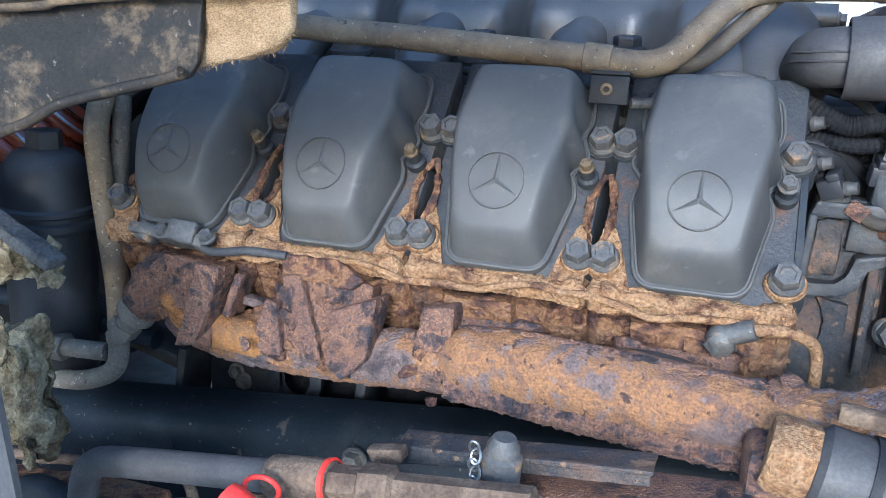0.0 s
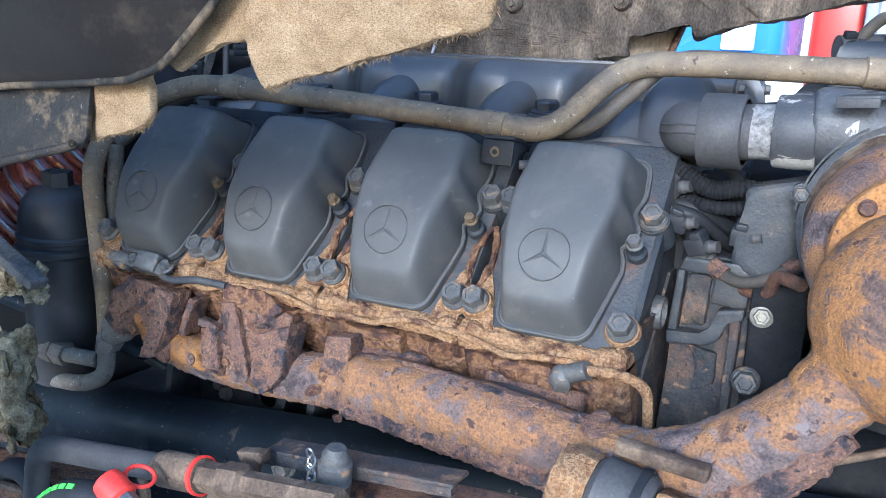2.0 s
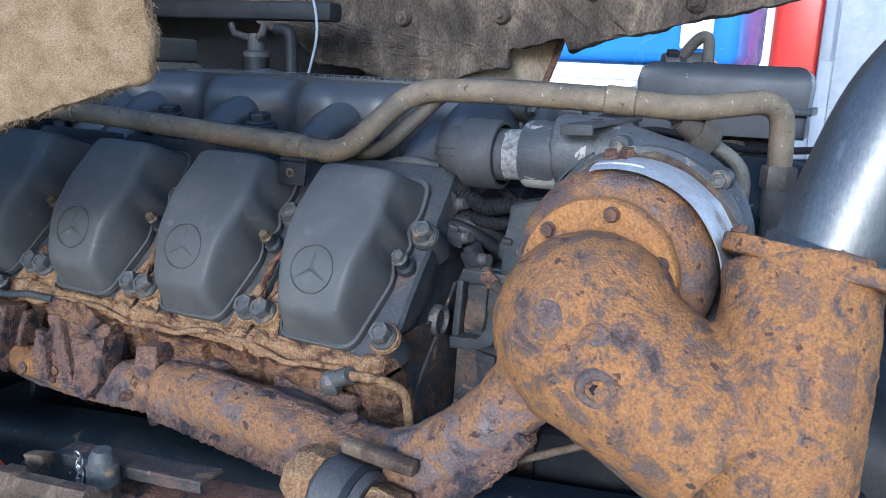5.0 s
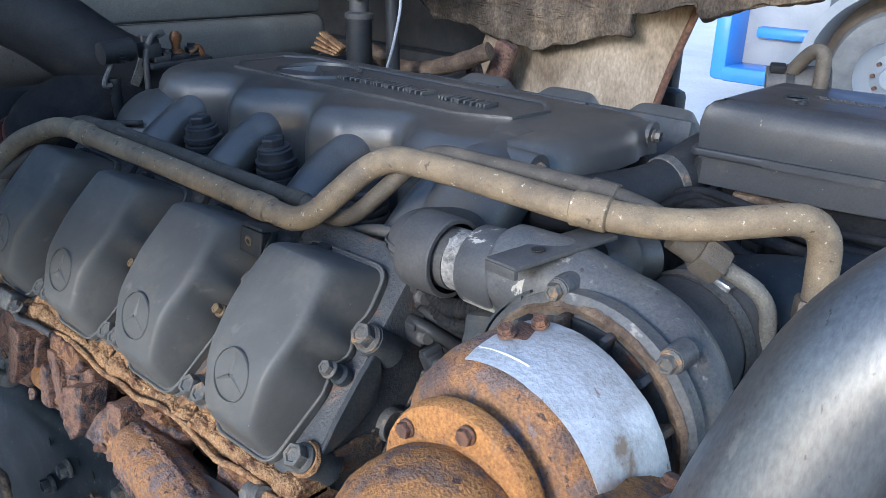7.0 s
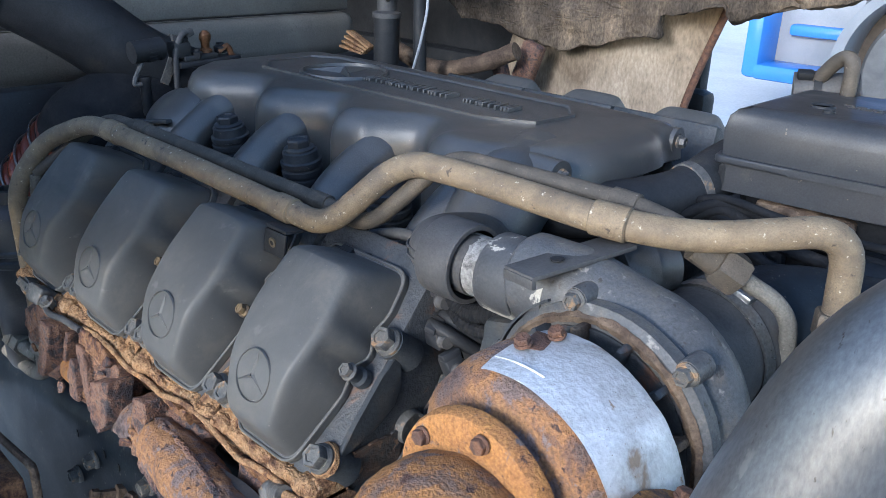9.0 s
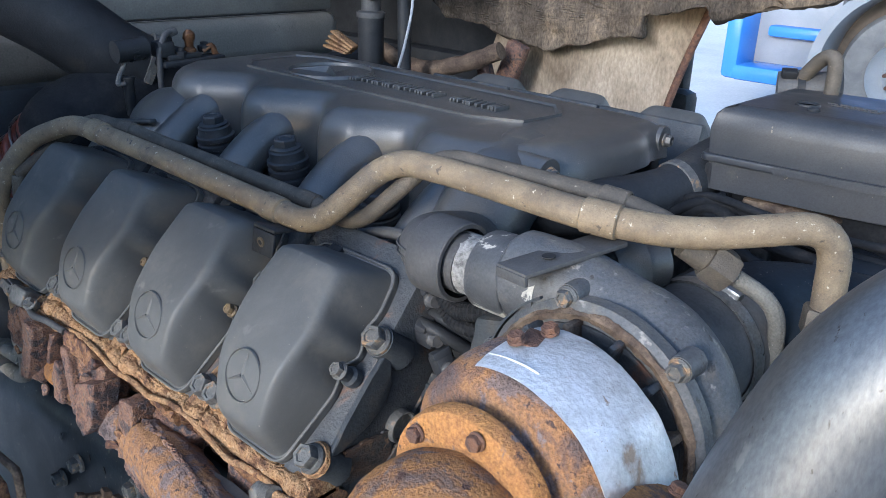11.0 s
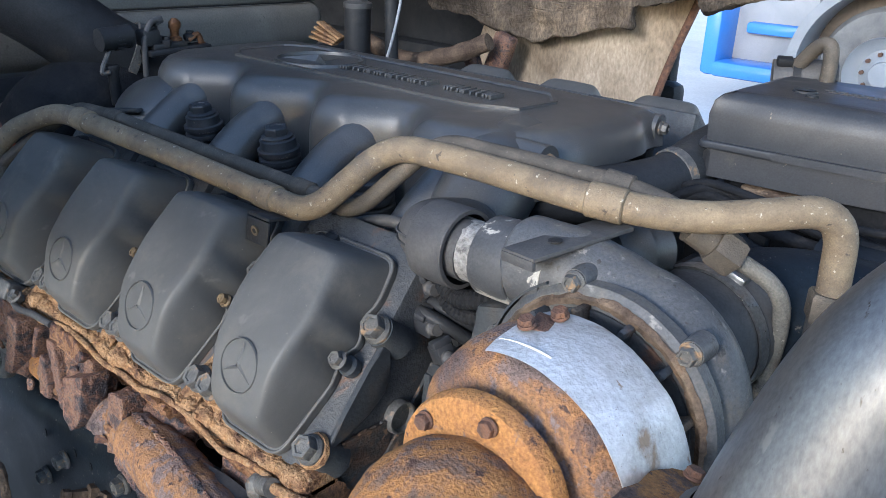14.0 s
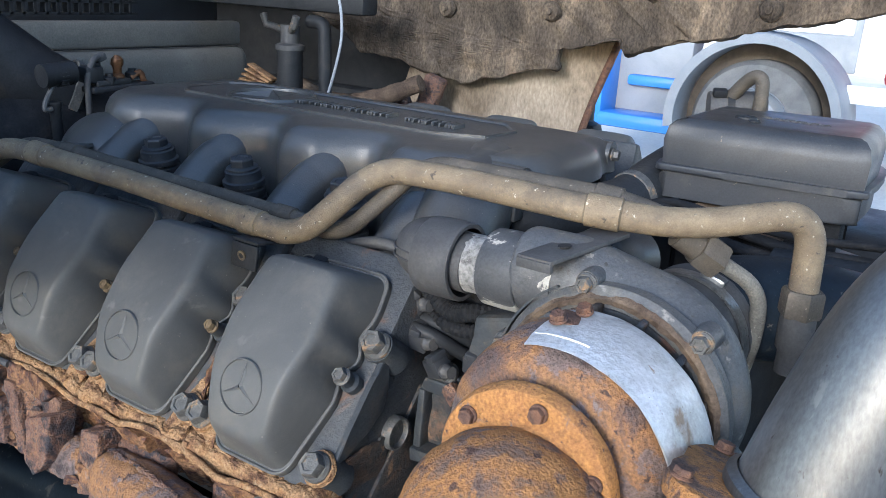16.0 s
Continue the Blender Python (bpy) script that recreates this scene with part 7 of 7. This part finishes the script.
rows = [[bm.verts.new(p + Vector((-0.48 * w, -0.06 * math.sin(w * 3.1) + 0.02 * w, 0.02 * w))) for p in arcs] for w in [k / 10 for k in range(11)]]
for a, b in zip(rows, rows[1:]):
    for k in range(len(arcs) - 1):
        bm.faces.new((a[k], a[k + 1], b[k + 1], b[k]))
bmesh.ops.solidify(bm, geom=bm.faces[:], thickness=-0.012)
part("shell", roughen(bm, 0.004, 14), ARCH, arch)
bm = bmesh.new()
tube(bm, [p + Vector((0.002, -0.004, 0)) for p in arcs], 0.008, 10)
part("rim", bm, BOLT_RUST, arch, "dark rusty rim")
# unseen slab for the cab's underside, keeping sky light off the engine's front
bm = bmesh.new()
box(bm, (1.2, 1.5, 0.05), pose(-1.45, 0.5, 2.05), 0.02)
single("cab_floor", bm, DARK, "dark underside of the tilted cab above the engine", "cab floor")

# fan shroud and beams at the front of the engine
shroud = thing("fan_shroud", (-1.05, 0.5, 1.0), "black fan shroud with a grey cross beam and ribbed grille", "fan shroud")
# the beam's reflected sheen is put into its pale colour
bm = bmesh.new()
box(bm, (0.05, 1.2, 0.1), pose(-1.03, 0.38, 1.43), 0.03, 4)
part("beam", bm, TAN_GREY_SHEEN, shroud, "cross beam with its sheen painted brown-grey")
bm = bmesh.new()
box(bm, (0.03, 1.3, 0.055), pose(-1.06, 0.335, 1.508), 0.008)
part("strip", bm, TAN_GREY_SHEEN, shroud, "tan-grey strip")
bm = bmesh.new()
for k in range(24):
    box(bm, (0.02, 0.006, 0.05), pose(-1.1, 0.16 + 0.024 * k, 1.57), 0)
for k in range(3):
    box(bm, (0.02, 0.6, 0.005), pose(-1.1, 0.43, 1.547 + 0.024 * k), 0)
part("grille", bm, DARK, shroud)
bm = bmesh.new()
box(bm, (0.04, 1.3, 0.55), pose(-0.96, 0.45, 1.12), 0.02)
part("panel", bm, PANEL, shroud)
bm = bmesh.new()
tube(bm, smooth_line([(-0.62, 0.5, 1.36), (-0.72, 0.4, 1.4), (-0.76, 0.3, 1.45), (-0.8, 0.2, 1.53), (-0.85, 0.05, 1.62), (-0.9, -0.1, 1.68)], 6), 0.062, 28)
duct = single("intake_duct", bm, DARK, "thick black intake duct rising at the front of the engine", "duct")
for p, d in (((-0.745, 0.335, 1.432), (-0.3, -0.8, 0.4)), ((-0.825, 0.125, 1.575), (-0.3, -0.8, 0.5))):
    bm = bmesh.new()
    lathe(bm, [(0.061, 0), (0.066, 0.001), (0.066, 0.014), (0.061, 0.015)], frame_of(p, d), 32)
    part("clamp", bm, BOLT, duct, "dull steel clamp")
vlv = thing("pressure_valve", (-0.62, 0.3, 1.44), "cluster of valve, knurled cap, lever and brass fitting", "valve")
bm = bmesh.new()
tube(bm, [(-0.655, 0.235, 1.486), (-0.655, 0.285, 1.49)], 0.017, 20)
part("body", bm, DARK, vlv)
for p, d, r, sides in (((-0.66, 0.392, 1.474), (0, 0, 1), 0.009, 18), ((-0.645, 0.34, 1.47), (0, 0, 1), 0.008, 6), ((-0.655, 0.322, 1.492), (0, 0, 1), 0.0075, 6)):
    bm = bmesh.new()
    lathe(bm, [(0, 0), (r, 0), (r * 1.2, 0.004), (r * 1.2, 0.01), (r * 0.7, 0.012), (r * 0.7, 0.016), (0, 0.016)], frame_of(p, d), sides)
    part("plug", bm, DARK, vlv)
bm = bmesh.new()
tube(bm, smooth_line([(-0.655, 0.385, 1.476), (-0.652, 0.4, 1.484), (-0.65, 0.408, 1.47), (-0.648, 0.416, 1.462)], 5), 0.005, 10)
part("hook", roughen(bm, 0.001, 90), BRASS, vlv, "brown brass hook")
bm = bmesh.new()
lathe(bm, [(0, 0), (0.017, 0), (0.0165, 0.004), (0.0135, 0.006), (0.0135, 0.01), (0.0155, 0.012), (0.0155, 0.026), (0.0125, 0.027), (0.0125, 0.03), (0.0145, 0.032), (0.0145, 0.042), (0.011, 0.046), (0, 0.046)], frame_of((-0.655, 0.282, 1.488), (0.03, -1, -0.1)), 24)
for k in range(16):
    box(bm, (0.003, 0.012, 0.002), frame_of((-0.655, 0.282, 1.488), (0.03, -1, -0.1)) @ pose(0, 0, 0.019, 0, 0, 22.5 * k) @ pose(0.0158, 0, 0, 90, 0, 0), 0)
part("knurled_cap", bm, DARK, vlv)
bm = bmesh.new()
box(bm, (0.035, 0.11, 0.01), pose(-0.65, 0.36, 1.464, 2), 0.003)
box(bm, (0.028, 0.06, 0.01), pose(-0.652, 0.345, 1.472, 2), 0.003)
box(bm, (0.028, 0.03, 0.026), pose(-0.655, 0.315, 1.485), 0.005)
part("bracket", bm, DARK, vlv)
bm = bmesh.new()
lathe(bm, [(0, 0), (0.011, 0), (0.011, 0.01), (0.007, 0.013), (0.007, 0.022), (0.0095, 0.026), (0.0095, 0.034), (0.004, 0.04), (0, 0.04)], pose(-0.655, 0.362, 1.472), 18)
part("fitting", roughen(bm, 0.0008, 90), BRASS, vlv, "brown brass fitting")
bm = bmesh.new()
tube(bm, rounded_line([(-0.652, 0.332, 1.511), (-0.648, 0.318, 1.51), (-0.645, 0.302, 1.485), (-0.642, 0.3, 1.37)], 0.015), 0.0048, 12)
box(bm, (0.012, 0.016, 0.012), pose(-0.653, 0.332, 1.51, 20), 0.003)
part("lever", bm, RUBBER, vlv)
bm = bmesh.new()
tube(bm, rounded_line([(-0.655, 0.252, 1.472), (-0.653, 0.236, 1.447), (-0.651, 0.233, 1.437), (-0.65, 0.245, 1.439)], 0.006), 0.0038, 8)
part("clip", bm, BOLT, vlv)
bm = bmesh.new()
lathe(bm, [(0, 0), (0.01, 0), (0.011, 0.004), (0.0085, 0.01), (0.0085, 0.06), (0, 0.06)], frame_of((-0.655, 0.252, 1.448), (0, 0.05, -1)), 16)
part("post", bm, DARK, vlv)
therm = thing("filler_cap", (-0.55, 0.23, 1.37), "blue-grey round cap with a flat clip", "engine cap")
bm = bmesh.new()
lathe(bm, [(0, 0), (0.045, 0), (0.05, 0.004), (0.05, 0.012), (0.044, 0.018), (0.02, 0.024), (0, 0.025)], pose(-0.548, 0.245, 1.402, 42, 8), 32)
part("cap", bm, PLENUM, therm)
bm = bmesh.new()
lathe(bm, [(0, 0), (0.03, 0), (0.03, 0.06), (0, 0.06)], pose(-0.54, 0.255, 1.345, 10), 24)
part("neck", bm, DARK, therm)
bm = bmesh.new()
box(bm, (0.085, 0.012, 0.006), pose(-0.555, 0.205, 1.403, 0, -8, 12), 0.002)
box(bm, (0.02, 0.014, 0.02), pose(-0.59, 0.2, 1.39, 0, -8, 12), 0.003)
part("clip", bm, PAINT, therm)

# hanging parts beyond the intake: filter bowl, hoses, wire, orange bracket
bowl = thing("water_separator", (-0.74, 0.83, 1.35), "dark filter bowl with brass taps on a bracket", "filter")
bm = bmesh.new()
lathe(bm, [(0, 0), (0.024, 0.0), (0.027, 0.01), (0.027, 0.13), (0, 0.13)], pose(-0.74, 0.835, 1.37), 28)
part("bowl", bm, DARK, bowl)
bm = bmesh.new()
lathe(bm, [(0, 0), (0.03, 0), (0.03, 0.01), (0.02, 0.014), (0.02, 0.05), (0, 0.05)], pose(-0.74, 0.835, 1.5), 28)
part("collar", bm, RUBBER, bowl, "bright collar")
bm = bmesh.new()
for a in (40, 140, 220):
    tube(bm, [(-0.74, 0.835, 1.535), (-0.74 + 0.05 * math.cos(radians(a)), 0.835 - 0.03, 1.55), (-0.74 + 0.06 * math.cos(radians(a)), 0.835 - 0.03, 1.57)], 0.008, 10)
part("tap", bm, BOLT, bowl)
bm = bmesh.new()
box(bm, (0.6, 0.05, 0.04), pose(-0.85, 0.86, 1.6), 0.008)
part("bracket", bm, DARK, bowl)
bm = bmesh.new()
tube(bm, rounded_line([(-0.7, 0.85, 1.56), (-0.66, 0.85, 1.56), (-0.655, 0.855, 1.3)], 0.025), 0.0135, 16)
single("drain_hose", bm, DARK, "dark grey hose hanging behind the intake manifold", "hose")
bm = bmesh.new()
tube(bm, smooth_line([(-0.6, 0.75, 1.65), (-0.52, 0.72, 1.63), (-0.49, 0.705, 1.56), (-0.5, 0.7, 1.49), (-0.525, 0.7, 1.42)], 6), 0.0026, 8)
single("hanging_wire", bm, GREYP, "thin pale wire hanging behind the intake manifold", "wire")
orange = thing("hinge_bracket", (-0.5, 1.0, 1.36), "orange-brown rusted hinge bracket under the cab", "bracket")
bm = bmesh.new()
box(bm, (0.05, 0.03, 0.09), pose(-0.515, 1.03, 1.42, 0, 20, 0), 0.01)
box(bm, (0.03, 0.03, 0.14), pose(-0.55, 1.0, 1.37, 0, -24, 0), 0.008)
part("body", roughen(dice(bm, 1), 0.002, 40), RUST_DARK, orange)
bm = bmesh.new()
tube(bm, smooth_line([(-0.85, 0.95, 1.42), (-0.72, 0.95, 1.39), (-0.6, 0.95, 1.41), (-0.5, 0.97, 1.45)], 6), 0.018, 12)
part("arm", roughen(bm, 0.002, 40), IRON, orange)
bm = bmesh.new()
for k in range(4):
    box(bm, (0.075, 0.02, 0.005), pose(-0.83 + 0.008 * k, 0.82, 1.425 + 0.008 * k, 0, 6 + 5 * k, 0), 0.001)
single("wood_wedge", bm, RUST_SAND, "splintered pale wedge stuck behind the intake manifold", "wedge")
bm = bmesh.new()
box(bm, (1.6, 0.06, 0.34), pose(-1.04, 1.32, 1.2), 0.02)
single("far_rail", bm, DARK, "dark chassis rail on the far side of the engine bay", "chassis rail")

cabw = thing("cab_wall", (-1.0, 1.4, 1.2), "dark inner wall of the cab beyond the engine bay", "cab wall")
bm = bmesh.new()
box(bm, (1.3, 0.04, 1.0), pose(-0.93, 1.36, 1.5), 0.01)
part("wall", bm, DARK, cabw)
bm = bmesh.new()
box(bm, (0.04, 1.9, 1.4), pose(-1.55, 0.45, 1.3), 0.01)
part("front_wall", bm, PANEL, cabw)
under = thing("under_tray", (-0.2, 0.4, 0.5), "dark oily tray and gearbox underside below the engine", "engine tray")
bm = bmesh.new()
box(bm, (2.6, 1.3, 0.06), pose(-0.2, 0.62, 0.6), 0.02)
part("tray", bm, DARK, under)
bm = bmesh.new()
box(bm, (0.8, 0.5, 0.5), pose(0.65, 0.43, 0.95), 0.06, 3)
box(bm, (0.9, 0.25, 0.5), pose(0.62, 0.82, 1.12), 0.05, 3)
box(bm, (0.26, 0.2, 0.36), pose(0.15, 0.82, 1.18), 0.05, 3)
part("gearbox", bm, DARK, under)
bm = bmesh.new()
box(bm, (2.4, 0.06, 0.5), pose(0.1, 0.95, 0.95), 0.02)
part("far_side_rail", bm, DARK, under)

# ---- the yard beyond: a blue truck, a red one, a pale hall ----
TY = 7.0
truck = thing("blue_truck", (-1.0, TY + 1, 0.12), "blue and grey truck cab parked across the yard", "truck")
bm = bmesh.new()
box(bm, (3.2, 2.0, 1.9), pose(-2.2, TY + 1.15, 2.55), 0.12, 3)
part("cab", bm, BLUE, truck, "blue painted cab")
bm = bmesh.new()
box(bm, (0.75, 0.5, 0.14), pose(-2.3, TY + 0.2, 0.54), 0.04)
box(bm, (0.16, 0.5, 0.75), pose(-2.7, TY + 0.2, 0.85), 0.05)
box(bm, (0.5, 0.3, 0.1), pose(-2.25, TY + 0.35, 0.9), 0.03)
part("step", bm, BLUE, truck, "blue step well")
bm = bmesh.new()
box(bm, (0.75, 0.3, 0.75), pose(-2.3, TY + 0.45, 0.95), 0.04)
part("step_panel", bm, GREYP, truck, "grey step panel")
bm = bmesh.new()
lathe(bm, [(0.66, -0.35), (0.74, -0.37), (0.76, 0.0), (0.74, 0.37), (0.66, 0.35)], Matrix(((1, 0, 0, -1.27), (0, 0, 1, TY + 0.3), (0, -1, 0, 0.68), (0, 0, 0, 1))), 36, -190, 10)
part("mudguard", bm, GREYP, truck, "grey plastic mudguard")
bm = bmesh.new()
m = Matrix(((1, 0, 0, -1.27), (0, 0, 1, TY + 0.05), (0, -1, 0, 0.66), (0, 0, 0, 1)))
lathe(bm, [(0.29, 0.02), (0.36, 0.0), (0.5, 0.02), (0.54, 0.08), (0.54, 0.26), (0.5, 0.32), (0.29, 0.3)], m, 48)
wheel = part("wheel", bm, TYRE, truck, "dusty grey tyre")
bm = bmesh.new()
lathe(bm, [(0, 0.3), (0.7, 0.3), (0.7, 0.34), (0, 0.34)], m, 40)
part("wheel_well", bm, MUD, truck, "muddy inner wheel well")
bm = bmesh.new()
lathe(bm, [(0, 0.02), (0.1, 0.02), (0.11, 0.06), (0.2, 0.1), (0.27, 0.06), (0.3, 0.0), (0.31, 0.03), (0.3, 0.2), (0, 0.2)], m, 40)
rim = part("rim", bm, GREYP, wheel, "grey steel rim")
for k in range(10):
    bm = bmesh.new()
    a = 2 * math.pi * k / 10
    lathe(bm, [(0, 0), (0.018, 0), (0.018, 0.04), (0, 0.04)], frame_of(m @ Vector((0.165 * math.cos(a), 0.165 * math.sin(a), 0.09)), (0, -1, 0)), 8)
    part("wheel_nut", bm, BOLT_RUST, wheel)
bm = bmesh.new()
box(bm, (2.2, 0.06, 0.14), pose(-1.7, TY + 0.12, 1.52), 0.02)
part("side_skirt", bm, WHITE, truck, "white lower skirt")
bm = bmesh.new()
box(bm, (0.2, 0.05, 0.06), pose(-0.85, TY + 0.1, 1.62), 0.01)
part("marker_lamp", bm, AMBER, truck, "amber side lamp")
bm = bmesh.new()
box(bm, (0.28, 0.05, 0.3), pose(-0.95, TY + 0.1, 1.9), 0.02)
part("badge_panel", bm, WHITE, truck, "white panel")
bm = bmesh.new()
for k in range(3):
    box(bm, (0.12, 0.2, 1.2), pose(0.1 + 0.35 * k, TY + 0.6, 1.1), 0.02)
box(bm, (3.0, 0.3, 0.25), pose(1.2, TY + 0.7, 0.95), 0.03)
part("chassis", bm, GREYP, truck, "grey chassis and fittings")
bm = bmesh.new()
box(bm, (0.32, 0.05, 0.15), pose(-0.44, TY + 0.3, 0.98), 0.01)
part("plate", bm, WHITE, truck, "white plate")
red = thing("red_truck", (-0.3, TY + 4, 0.12), "red truck standing behind the blue one", "truck")
bm = bmesh.new()
box(bm, (0.55, 2.2, 2.6), pose(-0.28, TY + 3.3, 2.2), 0.1, 3)
part("cab", bm, REDP, red, "red painted cab side")
bm = bmesh.new()
box(bm, (0.12, 1.0, 2.3), pose(0.02, TY + 2.4, 2.1), 0.03)
part("air_deflector", bm, GREYP, red)
hall = thing("white_hall", (4, TY + 16, 0.12), "pale sunlit hall wall far across the yard", "building")
bm = bmesh.new()
box(bm, (26, 0.4, 7), pose(4, TY + 16, 3.6), 0)
part("wall", bm, WHITE, hall)
for k in range(5):
    bm = bmesh.new()
    box(bm, (2.6, 0.1, 3.6), pose(-4 + 4 * k, TY + 15.76, 1.95), 0.02)
    part("door", bm, GREYP, hall, "light grey sectional door")
